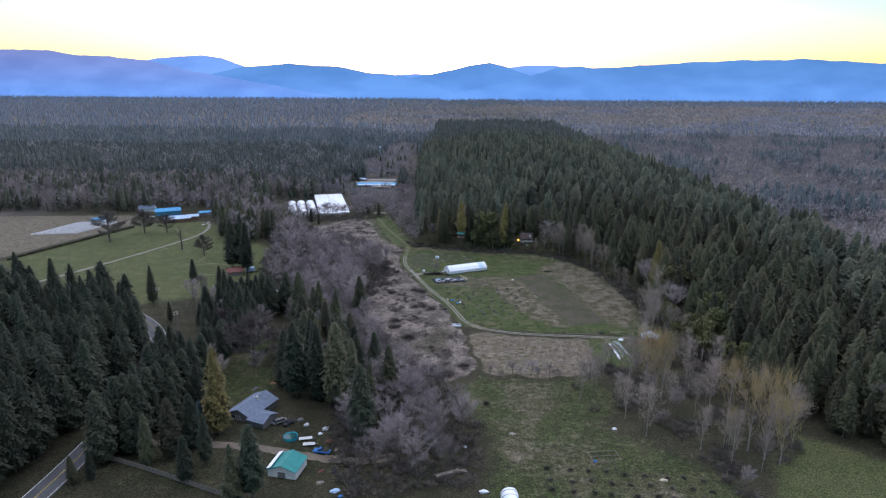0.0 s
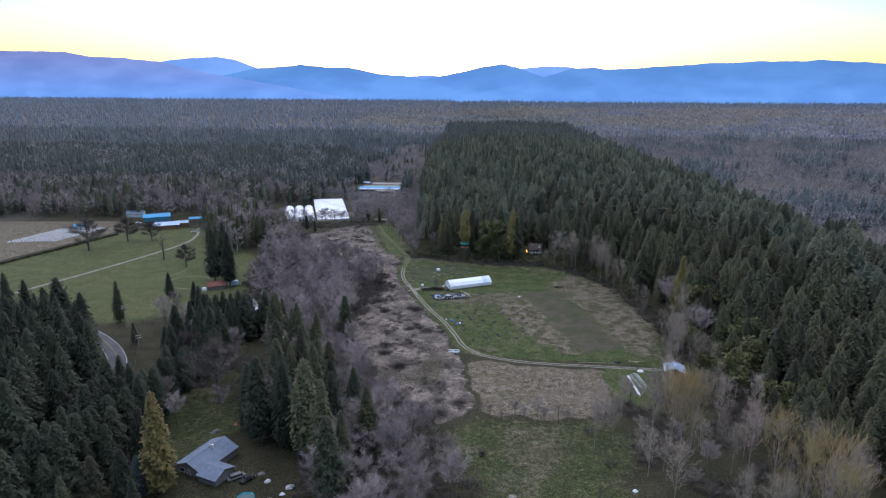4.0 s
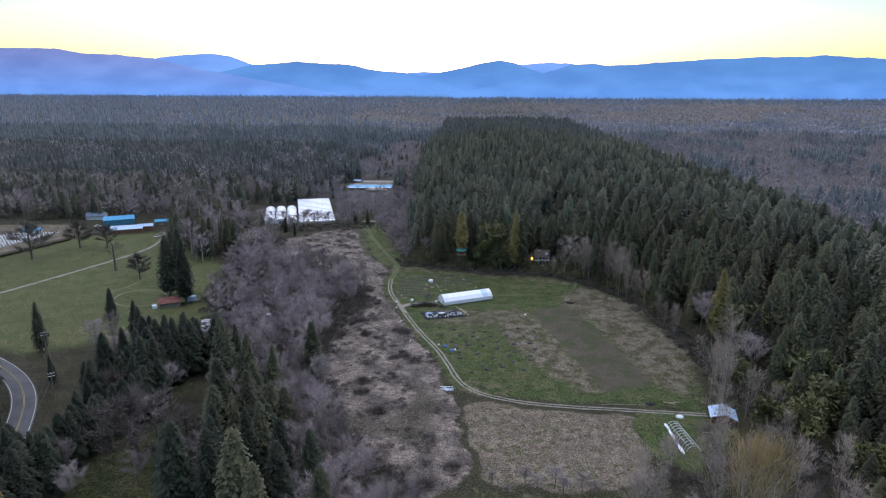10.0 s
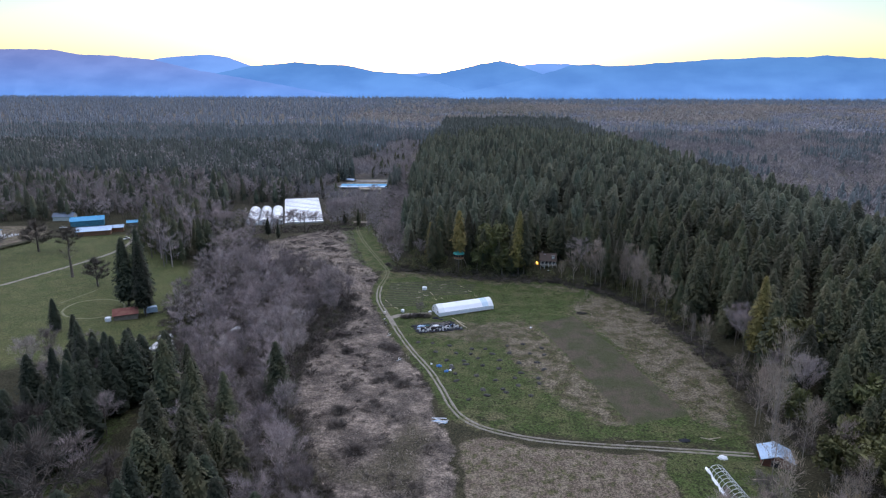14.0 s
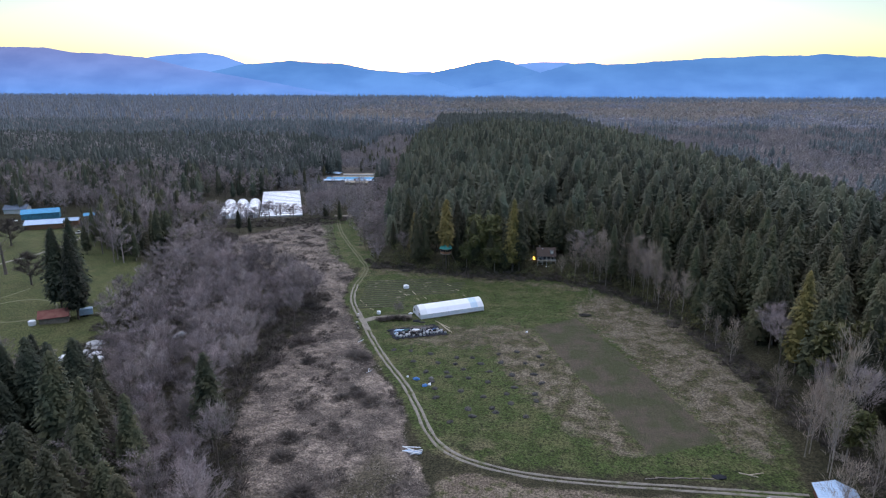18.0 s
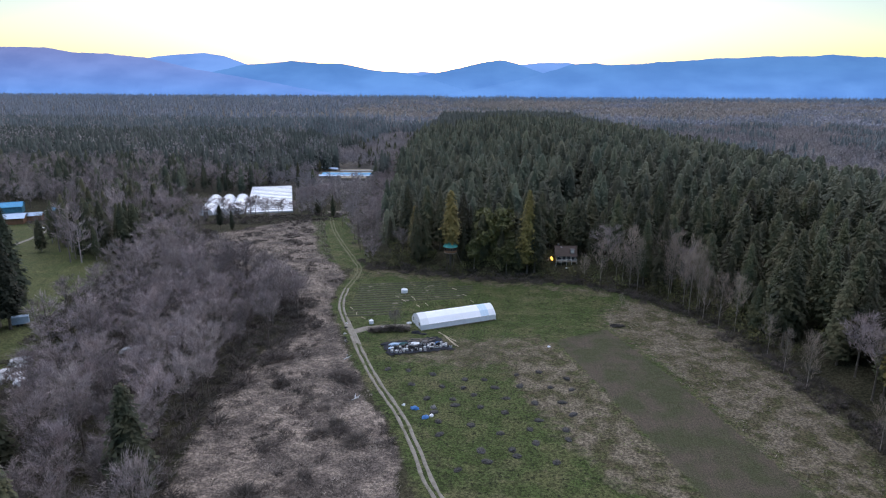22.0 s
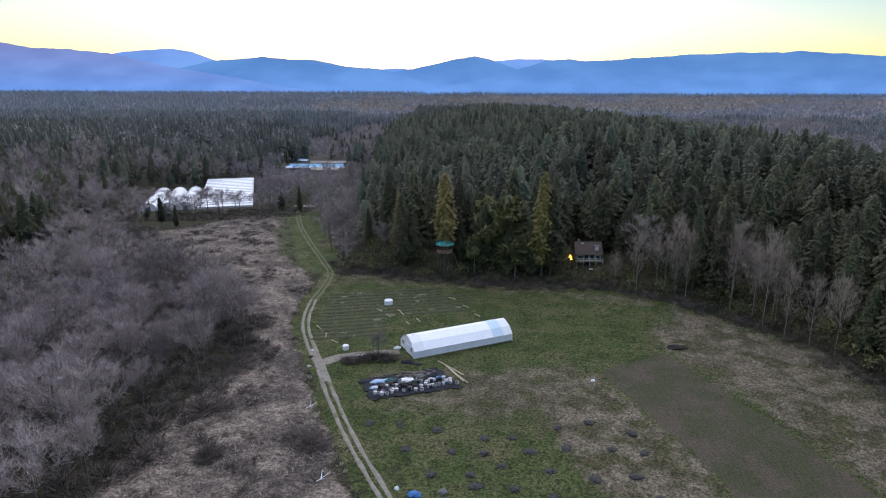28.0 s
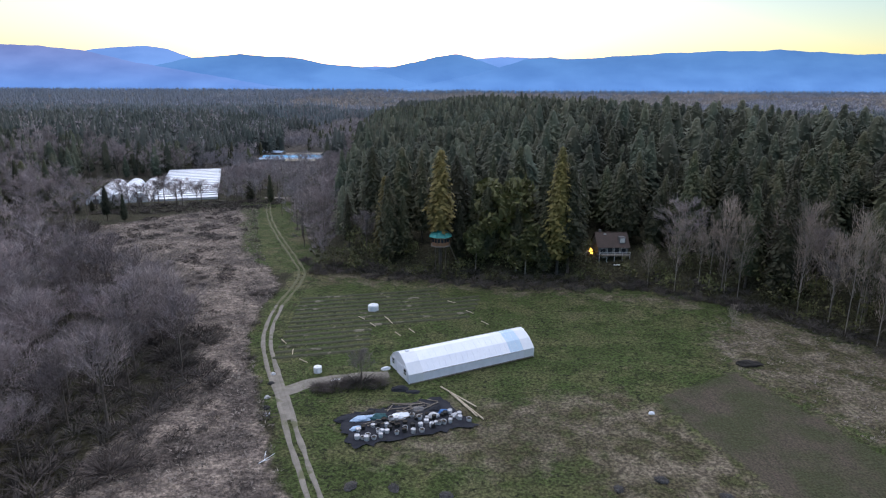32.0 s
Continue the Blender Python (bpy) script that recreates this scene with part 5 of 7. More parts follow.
POT_SOIL = material("dark_compost", (0.05, 0.04, 0.03), (0.035, 0.03, 0.025), 0.3, 0.95)

# ---------------------------------------------------------------- the long greenhouse in the field
def tunnel_outline(width, wall, top, n=4):
    """A cross-section with straight side walls and a shouldered roof."""
    half = width / 2
    pts = [(-half, 0), (-half, wall), (-half * 0.62, wall + (top - wall) * 0.62), (-half * 0.12, top), (half * 0.12, top), (half * 0.62, wall + (top - wall) * 0.62), (half, wall), (half, 0)]
    return pts


def shell(outline, x0, x1, thick=0.05, grow=0.0):
    """A strip of cover over an open outline of (y, z), from x0 to x1."""
    bm = bmesh.new()
    rings = []
    for x in (x0, x1):
        for g in (grow, grow - thick):
            rings.append([bm.verts.new((x, y * (1 + g / 5), z + g)) for y, z in outline])
    o0, i0, o1, i1 = rings
    for k in range(len(outline) - 1):
        bm.faces.new((o0[k], o0[k + 1], o1[k + 1], o1[k]))
        bm.faces.new((i0[k], i1[k], i1[k + 1], i0[k + 1]))
        bm.faces.new((o0[k], i0[k], i0[k + 1], o0[k + 1]))
        bm.faces.new((o1[k], o1[k + 1], i1[k + 1], i1[k]))
    for k in (0, len(outline) - 1):
        bm.faces.new((o0[k], o1[k], i1[k], i0[k]))
    bmesh.ops.recalc_face_normals(bm, faces=bm.faces[:])
    return bm


GH_W, GH_L, GH_WALL, GH_TOP = 8.7, 26.5, 1.85, 4.45
gh = empty("greenhouse", pose(-8.3 - 0.448 * GH_W / 2, 347.85 + 0.894 * GH_W / 2, 0.15, 0, 0, 26.6), "long white poly-film greenhouse standing in the field", "greenhouse")
out = tunnel_outline(GH_W, GH_WALL, GH_TOP)
part("roof_cover", shell(out[1:7], 2.6, GH_L - 5.2, 0.04), FILM, gh, "milky translucent roof film")
part("clear_bay", shell(out[1:7], GH_L - 5.2, GH_L - 2.2, 0.04), FILM_BLUE, gh, "clearer bluish film bay")
for x0, x1 in ((-0.25, 2.6), (GH_L - 2.2, GH_L + 0.25)):
    part("end_band", shell(out, x0, x1, 0.06, 0.03), PLASTIC, gh, "opaque white film band at the end")
for s in (-1, 1):
    part("side_curtain", box(2.6, s * GH_W / 2 - 0.03, 0.12, GH_L - 2.2, s * GH_W / 2 + 0.03, GH_WALL - 0.06), FILM_SIDE, gh, "whitish roll-up side curtain")
    part("hip_rail", rod((2.6, s * (GH_W / 2 + 0.05), GH_WALL), (GH_L - 2.2, s * (GH_W / 2 + 0.05), GH_WALL), 0.06), STEEL, gh)
    part("base_board", box(0, s * (GH_W / 2 + 0.06) - 0.03, 0, GH_L, s * (GH_W / 2 + 0.06) + 0.03, 0.22), WOOD, gh)
for k in range(19):
    x = 2.6 + k * (GH_L - 4.8) / 18
    bm = bmesh.new()
    for (y0, z0), (y1, z1) in zip(out[1:6], out[2:7]):
        rod((x, y0 * 1.004, z0 + 0.03), (x, y1 * 1.004, z1 + 0.03), 0.02, n=5, bm=bm)
    part("hoop", bm, FILM, gh)
for x, s in ((0.0, -1), (GH_L, 1)):
    ends = prism(out, 0.1)
    bmesh.ops.rotate(ends, verts=ends.verts[:], cent=(0, 0, 0), matrix=Matrix.Rotation(radians(90), 3, "Z"))
    bmesh.ops.translate(ends, verts=ends.verts[:], vec=(x, 0, 0))
    part("end_wall", ends, PLASTIC, gh, "white film end wall")
part("door", box(-0.2, -1.3, 0, -0.12, 1.3, 2.4), FILM_SIDE, gh, "grey film door")
for y in (-2.7, 2.7):
    panel = part("door_panel", box(-0.26, y - 0.9, 0.3, -0.14, y + 0.9, 2.7, 0.02), PLASTIC, gh)
    part("window", box(-0.3, y - 0.45, 1.3, -0.25, y + 0.45, 2.3), GLASS, panel)
    part("window_bar", box(-0.33, y - 0.45, 1.75, -0.29, y + 0.45, 1.83), PLASTIC, panel)
part("ridge_vent", box(1.0, -0.3, GH_TOP, 1.7, 0.3, GH_TOP + 0.25, 0.04), PLASTIC, gh)


def hoop_house(name, x, y, turn, width, length, top, label, film=PLASTIC, rib=3.0, rib_mat=STEEL, group="", boxy=0.85):
    """An arched film house; its axis runs along local y."""
    ob = empty(name, lies(x, y, turn, -0.1), label, "greenhouse", group)
    arc = [(-width / 2 * math.cos(a), top * math.sin(a) ** boxy) for a in [math.pi * k / 12 for k in range(13)]]
    bm = shell(arc, 0, length, 0.06)
    bmesh.ops.rotate(bm, verts=bm.verts[:], cent=(0, 0, 0), matrix=Matrix.Rotation(radians(90), 3, "Z"))
    part("cover", bm, film, ob)
    for y0 in (0.0, length - 0.1):
        bm = prism(arc, 0.1)
        bmesh.ops.translate(bm, verts=bm.verts[:], vec=(0, y0, 0))
        part("end_wall", bm, film, ob)
    for k in range(int(length / rib) + 1):
        bm = bmesh.new()
        for (x0, z0), (x1, z1) in zip(arc, arc[1:]):
            rod((x0 * 1.01, k * rib, z0 + 0.04), (x1 * 1.01, k * rib, z1 + 0.04), 0.09, n=4, bm=bm)
        part("rib", bm, rib_mat, ob)
    part("door", box(-1.2, -0.12, 0, 1.2, -0.02, 2.4), GREY_PAINT, ob)
    return ob


RIB = material("grey_rib", (0.45, 0.47, 0.52), (0.38, 0.4, 0.45), 1.0, 0.6)
big_house = empty("large_greenhouse", lies(-126.4, 539, 17.9, -0.1), "very large white film greenhouse with cross ribs", "greenhouse")
rise = [(13.6 * k, 0.9 + 4.9 * (k / 6) ** 0.8) for k in range(7)]
bm = prism([(a, z) for a, z in rise] + [(a, z - 0.15) for a, z in rise[::-1]], 29)
bmesh.ops.transform(bm, matrix=Matrix(((0, 1, 0, -14.5), (1, 0, 0, 0), (0, 0, 1, 0), (0, 0, 0, 1))), verts=bm.verts[:])
bmesh.ops.recalc_face_normals(bm, faces=bm.faces[:])
part("cover", bm, PLASTIC, big_house)
for k in range(17):
    zr = 0.98 + 4.9 * (k / 16.5) ** 0.8
    part("rib", box(-14.6, 5.0 * k - 0.25, zr - 0.12, 14.6, 5.0 * k + 0.25, zr + 0.12), RIB, big_house)
for s in (-1, 1):
    part("side_wall", slab([(s * 14.5 - 0.05, 0, 0.85), (s * 14.5 + 0.05, 0, 0.85), (s * 14.5 + 0.05, 81.6, 5.6), (s * 14.5 - 0.05, 81.6, 5.6)], 0.8), FILM, big_house)
    for k in range(9):
        part("post", box(s * 14.3 - 0.1, 10 * k, 0, s * 14.3 + 0.1, 10 * k + 0.2, 0.9 + 4.8 * (k / 8.2) ** 0.8), STEEL, big_house)
part("front_curb", box(-14.5, -0.1, 0, 14.5, 0.1, 0.9), PLASTIC, big_house)
for k in range(3):
    hoop_house("hoop_house", -145.6 - 8.7 * k, 532.6 - 2.9 * k, 17.9, 8.5, 58, 4.4, "white arched film hoop house beside two others", rib=6, rib_mat=RIB, group="row of hoop houses")


def gable(name, x, y, turn, w, d, wall, top, roof_mat, wall_mat, label, category="shed", over=0.35, group="", up=0.0, seams=0.6):
    """A gabled building: ridge along local y, w wide, d deep, centred on its place."""
    ob = empty(name, lies(x, y, turn, -0.15 + up), label, category, group)
    body = prism([(-w / 2, 0), (-w / 2, wall), (0, top - 0.08), (w / 2, wall), (w / 2, 0)], d)
    bmesh.ops.translate(body, verts=body.verts[:], vec=(0, -d / 2, 0))
    part("wall", body, wall_mat, ob)
    slope = (top - wall) / (w / 2)
    for s in (-1, 1):
        e = s * (w / 2 + over)
        pts = [(0, -d / 2 - over, top), (e, -d / 2 - over, wall - over * slope), (e, d / 2 + over, wall - over * slope), (0, d / 2 + over, top)]
        roof = part("roof", slab([(a, b, c + 0.14) for a, b, c in (pts if s > 0 else pts[::-1])], 0.1), roof_mat, ob)
        if seams:
            for k in range(int((d + 2 * over) / seams)):
                yy = -d / 2 - over + 0.05 + k * seams
                part("seam", slab([(0.02 * s, yy, top + 0.18), (e, yy, wall - over * slope + 0.18), (e, yy + 0.07, wall - over * slope + 0.18), (0.02 * s, yy + 0.07, top + 0.18)], 0.05), roof_mat, roof)
    part("ridge_cap", box(-0.15, -d / 2 - over, top + 0.12, 0.15, d / 2 + over, top + 0.2), roof_mat, ob)
    return ob


def opening(ob, name, x0, x1, z0, z1, y, mat, frame_mat=None):
    """A door or window set in the wall at local y (its outside), with a frame."""
    s = -1 if y < 0 else 1
    w = part(name, box(x0, y - 0.03, z0, x1, y + 0.03, z1), mat, ob)
    if frame_mat:
        for a, b, c, e in ((x0 - 0.08, x1 + 0.08, z1, z1 + 0.08), (x0 - 0.08, x1 + 0.08, z0 - 0.08, z0), (x0 - 0.08, x0, z0, z1), (x1, x1 + 0.08, z0, z1)):
            part("frame", box(a, y - 0.05, c, b, y + 0.05, e), frame_mat, w)
    return w


# the little barn at the end of the track
shed = gable("field_shed", 89.8, 246.2, -14, 7.4, 6.6, 2.3, 3.7, PALE_ROOF, RED_WOOD, "small red-brown shed with a pale metal roof", over=0.5)
# flat dark panel paints the shade inside an open door; wall is solid
opening(shed, "doorway", -1.5, 0.6, 0, 2.0, -3.32, DARK, WOOD)
part("brace", rod((-3.9, -3.5, 0.1), (-3.4, -3.4, 2.3), 0.08), FRESH_WOOD, shed)
part("post", box(3.2, -3.9, 0, 3.4, -3.7, 2.2), WOOD, shed)

# the house under the firs
HZ = 4.7 - float(height(45.5, 416)) + 0.15
house = gable("forest_house", 45.5, 416, 90, 8.5, 9.6, 5.4, 9.0, BROWN_SHINGLE, GREY_PAINT, "two-storey grey house with brown roof and balcony", "house", 0.5, up=HZ, seams=0)
for z0, rows in ((0.5, ((-4.2, -3.0, 2.1, WHITE_PAINT), (-2.4, -1.2, 2.0, WHITE_PAINT), (-0.6, 1.1, 1.9, GLASS), (1.8, 3.2, 1.9, WHITE_PAINT), (3.6, 4.4, 1.6, GLASS))),
                 (3.2, ((-4.1, -2.6, 1.6, GLASS), (-2.0, -0.4, 1.8, GLASS), (0.2, 1.8, 1.8, GLASS), (2.4, 4.2, 1.4, GLASS)))):
    for y0, y1, h, mat in rows:
        w = part("window" if mat is GLASS else "door", box(-4.32, y0, z0, -4.25, y1, z0 + h), mat, house)
        for a, b, c, e in ((y0 - 0.09, y1 + 0.09, z0 + h, z0 + h + 0.1), (y0 - 0.09, y0, z0, z0 + h), (y1, y1 + 0.09, z0, z0 + h)):
            part("frame", box(-4.36, a, c, -4.24, b, e), WHITE_PAINT, w)
deck = part("balcony", box(-6.4, -5.0, 2.75, -4.26, 5.0, 2.95), WOOD, house)
for k in range(5):
    part("post", box(-6.35, -4.9 + k * 2.42, 0, -6.2, -4.75 + k * 2.42, 2.75), WHITE_PAINT, house)
    part("rail_post", box(-6.35, -4.9 + k * 2.42, 2.95, -6.25, -4.8 + k * 2.42, 3.95), WHITE_PAINT, deck)
for zz in (3.4, 3.95):
    part("rail", box(-6.37, -5.0, zz, -6.25, 5.0, zz + 0.08), WHITE_PAINT, deck)
house.scale = (0.87, 0.87, 0.87)
dormer = part("dormer", box(-3.6, -3.9, 6.2, -1.4, -2.0, 8.2), GREY_PAINT, house)
part("dormer_window", box(-3.68, -3.7, 6.5, -3.6, -2.2, 7.9), WHITE_PAINT, dormer)
part("skylight", box(-0.9, 1.6, 8.55, -0.3, 2.4, 8.75), WHITE_PAINT, house)
part("chimney", box(0.3, 3.0, 8.4, 1.0, 3.7, 9.9), GREY_PAINT, house)
part("bench", box(-8.6, -1.4, 0.2, -7.9, 0.6, 0.55), WHITE_PAINT, house)

GLOW = bpy.data.materials.new("lamp_glow")
GLOW.use_nodes = True
GLOW.node_tree.nodes["Principled BSDF"].inputs["Base Color"].default_value = (0.9, 0.6, 0.1, 1)
GLOW.node_tree.nodes["Principled BSDF"].inputs["Emission Color"].default_value = (1.0, 0.5, 0.06, 1)
GLOW.node_tree.nodes["Principled BSDF"].inputs["Emission Strength"].default_value = 0.9
lamp = empty("yard_lamp", pose(39.6, 414.3, float(height(39.6, 414.3))), "string of lit amber lanterns on leaning poles", "lamp")
lz = 7.75 - float(height(39.6, 414.3))
for a, b in ((-1.6, 0.0), (-0.4, 0.15), (-2.2, -0.3)):
    part("pole", rod((a, -1.2, 0), (b, 0, lz + 0.5), 0.07, 0.05), FRESH_WOOD, lamp)
for a, c in ((0.0, 0.55), (0.42, 0.0), (-0.3, -0.1), (0.1, -0.7), (0.5, -0.75), (0.15, 0.05)):
    bm = bmesh.new()
    bmesh.ops.create_icosphere(bm, subdivisions=2, radius=0.27)
    bmesh.ops.translate(bm, verts=bm.verts[:], vec=(a, -0.3, lz + c))
    part("lantern", bm, GLOW, lamp, "glowing amber lantern")

# ---------------------------------------------------------------- the tree house
TZ = 9.75 - float(height(-2.8, 412.9))
cabin = empty("tree_house", lies(-2.8, 412.9, 22.5), "eight-sided cedar tree house with a teal roof", "tree house")


def octagon(r0, z0, r1, z1, n=8):
    bm = bmesh.new()
    a = [2 * math.pi * k / n for k in range(n)]
    low, top = [bm.verts.new((r0 * math.cos(q), r0 * math.sin(q), z0)) for q in a], [bm.verts.new((r1 * math.cos(q), r1 * math.sin(q), z1)) for q in a]
    bm.faces.new(low[::-1])
    bm.faces.new(top)
    for k in range(n):
        bm.faces.new((low[k], low[(k + 1) % n], top[(k + 1) % n], top[k]))
    return bm


part("floor", octagon(2.9, TZ - 0.25, 2.9, TZ), WOOD, cabin)
part("wall", octagon(2.5, TZ, 2.5, TZ + 2.6), CEDAR, cabin)
roof = part("roof", octagon(3.35, TZ + 2.45, 0.15, TZ + 5.4), TEAL, cabin, "teal metal roof")
for k in range(8):
    q = 2 * math.pi * k / 8
    part("hip", rod((3.35 * math.cos(q), 3.35 * math.sin(q), TZ + 2.5), (0.15 * math.cos(q), 0.15 * math.sin(q), TZ + 5.45), 0.05, n=4), TEAL, roof)
    m = q + math.pi / 8
    for d in (-0.22, 0.22):
        c = (2.36 * math.cos(m) - d * 2.2 * math.sin(m), 2.36 * math.sin(m) + d * 2.2 * math.cos(m), TZ + 1.5)
        bm = box(-0.06, -0.36, -0.55, 0.06, 0.36, 0.55)
        bmesh.ops.transform(bm, matrix=Matrix.Translation(c) @ Matrix.Rotation(m, 4, "Z"), verts=bm.verts[:])
        part("window", bm, GLASS, cabin)
    part("rail", rod((2.85 * math.cos(q), 2.85 * math.sin(q), TZ + 0.9), (2.85 * math.cos(q + 0.785), 2.85 * math.sin(q + 0.785), TZ + 0.9), 0.05, n=5), CEDAR, cabin)
    part("baluster", rod((2.85 * math.cos(q), 2.85 * math.sin(q), TZ), (2.85 * math.cos(q), 2.85 * math.sin(q), TZ + 0.95), 0.05, n=5), CEDAR, cabin)
for k in range(4):
    q = 2 * math.pi * k / 4 + 0.4
    part("post", rod((1.9 * math.cos(q), 1.9 * math.sin(q), -0.3), (2.1 * math.cos(q), 2.1 * math.sin(q), TZ - 0.2), 0.1), BARK, cabin)
part("stair", slab([(2.6, -0.5, TZ - 0.1), (2.6, 0.5, TZ - 0.1), (6.6, 0.5, 0.1), (6.6, -0.5, 0.1)], 0.15), WOOD, cabin)

# ---------------------------------------------------------------- tanks, beds and stakes behind the greenhouse
def tank(x, y, r, h, label):
    ob = empty("water_tank", lies(x, y, 15, -0.05), label, "tank")
    bm = bmesh.new()
    bmesh.ops.create_cone(bm, cap_ends=True, segments=20, radius1=r, radius2=r, depth=h)
    bmesh.ops.translate(bm, verts=bm.verts[:], vec=(0, 0, h / 2))
    bmesh.ops.bevel(bm, geom=[e for e in bm.edges if abs(e.verts[0].co.z - e.verts[1].co.z) < 0.01], offset=0.1 * r, segments=2, affect="EDGES")
    part("body", bm, PLASTIC, ob, "white plastic tank body")
    part("lid", rod((0, 0, h), (0, 0, h + 0.12), r * 0.25, n=12), PLASTIC, ob)
    for k in (0.25, 0.5, 0.75):
        part("band", rod((0, 0, h * k - 0.03), (0, 0, h * k + 0.03), r * 1.02, n=20), PLASTIC, ob)


tank(-18.8, 385, 1.25, 1.5, "large white plastic water tank among the beds")
tank(-25.5, 351.9, 0.75, 1.2, "small white plastic water tank beside the spur")
bed_soil = material("bed_soil", (0.042, 0.048, 0.024), (0.072, 0.07, 0.044), 1.1, 0.95, bump=0.08, stain=(0.17, 0.152, 0.12), stain_at=0.6)
weed_green = material("weedy_furrow", (0.045, 0.06, 0.02), (0.07, 0.085, 0.03), 1.2, 0.95, bump=0.08)
for k in range(14):
    y0, x0, x1 = 357.3 + k * 2.66, -35.3 - 0.16 * k, (-16 if k < 5 else 2 + 0.7 * k if k < 11 else -2)
    ob = empty("garden_bed", pose(x0, y0, 0, 0, 0, 16), "long low raised bed with weeds and pale soil", "garden bed", "rows of raised beds")
    n = int((x1 - x0) / 1.0)
    s = np.arange(n) * 1.04
    c, q = math.cos(radians(16)), math.sin(radians(16))
    ridge = [np.c_[s, s * 0 + b + 0.12 * wavy(s, s * 0 + k, 5, b), height(x0 + s * c - b * q, y0 + s * q + b * c) + up * (1 + 0.35 * wavy(s, s * 0, 4, k))] for b, up in ((-0.7, -0.1), (-0.35, 0.17), (0.35, 0.17), (0.7, -0.1))]
    i = np.arange(n - 1)
    me = np_mesh("soil", np.concatenate(ridge), np.concatenate([np.stack([i + a * n, i + 1 + a * n, i + 1 + (a + 1) * n, i + (a + 1) * n], 1) for a in range(3)]), [bed_soil])
    new("soil", me).parent = ob
    low = [np.c_[s, s * 0 + b + 0.1 * wavy(s, s * 0 + k, 4, b + 2), height(x0 + s * c - b * q, y0 + s * q + b * c) + up] for b, up in ((0.62, -0.05), (1.0, 0.07 + 0.0 * k), (1.4, -0.05))]
    me = np_mesh("furrow", np.concatenate(low), np.concatenate([np.stack([i + a * n, i + 1 + a * n, i + 1 + (a + 1) * n, i + (a + 1) * n], 1) for a in range(2)]), [weed_green])
    new("furrow", me).parent = ob
for x, y, t in ((-20.9, 379.5, 30), (-17.9, 375.5, 35), (-15.1, 379.6, 40), (-12, 370.5, 38), (-14.1, 377.5, 45), (0, 391.7, 20), (4.1, 384.7, 30), (7.2, 377.7, 35), (-32.1, 360.2, 60), (-29.1, 356.2, 20), (-35.1, 365.2, 35), (-9.1, 372.5, 40)):
    ob = empty("bed_board", lies(x, y, -t - 20), "pale wooden board lying across the beds", "board", "boards across the beds")
    part("plank", box(-1.3, -0.09, 0.16, 1.3, 0.09, 0.28, 0.02), FRESH_WOOD, ob)

# ---------------------------------------------------------------- the pot yard on black ground cloth
cloth = [(-19.5, 336.2), (-15.7, 327.3), (3.1, 334.5), (-3.2, 343.1)]
u, w = np.meshgrid(np.linspace(0, 1, 30), np.linspace(0, 1, 16))
c0, c1, c2, c3 = (np.array(p) for p in cloth)
P = ((1 - u) * (1 - w))[..., None] * c1 + (u * (1 - w))[..., None] * c2 + (u * w)[..., None] * c3 + ((1 - u) * w)[..., None] * c0
P = P.reshape(-1, 2) + 0.35 * rng.normal(size=(u.size, 2)) * ((u.ravel() < 0.01) | (u.ravel() > 0.99) | (w.ravel() < 0.01) | (w.ravel() > 0.99))[:, None]
q = np.arange(u.size).reshape(u.shape)
me = np_mesh("ground_cloth", np.c_[P, height(P[:, 0], P[:, 1]) + 0.2 + 0.05 * rng.random(len(P))], np.stack([q[:-1, :-1], q[:-1, 1:], q[1:, 1:], q[1:, :-1]], -1).reshape(-1, 4), [BLACK_PLASTIC])
tagged(new("ground_cloth", me), "crumpled black plastic ground cloth under pots", "ground cloth")


def tub(x, y, r, h, mat, full):
    ob = empty("plant_tub", lies(x, y, 360 * rng.random(), 0.2), "white fabric tub of compost" if mat is not RUBBER else "black plastic tub of compost", "tub", "tubs on the cloth")
    bm = bmesh.new()
    bmesh.ops.create_cone(bm, cap_ends=True, segments=12, radius1=r * 0.85, radius2=r, depth=h)
    bmesh.ops.translate(bm, verts=bm.verts[:], vec=(0, 0, h / 2))
    top = max(bm.faces, key=lambda f: f.calc_center_median().z)
    rim = bmesh.ops.inset_region(bm, faces=[top], thickness=r * 0.12, depth=-h * 0.12)
    part("tub", bm, mat, ob)
    part("filling", rod((0, 0, h * 0.8), (0, 0, h * 0.9), r * 0.84, n=12), mat if full else POT_SOIL, ob)


def on_cloth(u, w):
    p = (1 - u) * (1 - w) * c1 + u * (1 - w) * c2 + u * w * c3 + (1 - u) * w * c0
    return float(p[0]), float(p[1])


FABRIC = material("off_white_fabric", (0.74, 0.74, 0.76), (0.5, 0.5, 0.52), 0.5, 0.8, stain=(0.3, 0.29, 0.28), stain_at=0.6)
for k in range(64):
    row = k // 16
    u, w = 0.1 + 0.86 * (k % 16) / 15 + 0.025 * rng.normal(), (0.16, 0.28, 0.4, 0.52)[row] + 0.04 * rng.normal()
    if row == 3 and rng.random() < 0.5:
        continue
    tub(*on_cloth(u, w), 0.3 + 0.15 * rng.random(), 0.45 + 0.3 * rng.random(), FABRIC if rng.random() < (0.75, 0.75, 0.45, 0.3)[row] else RUBBER, rng.random() < 0.6)


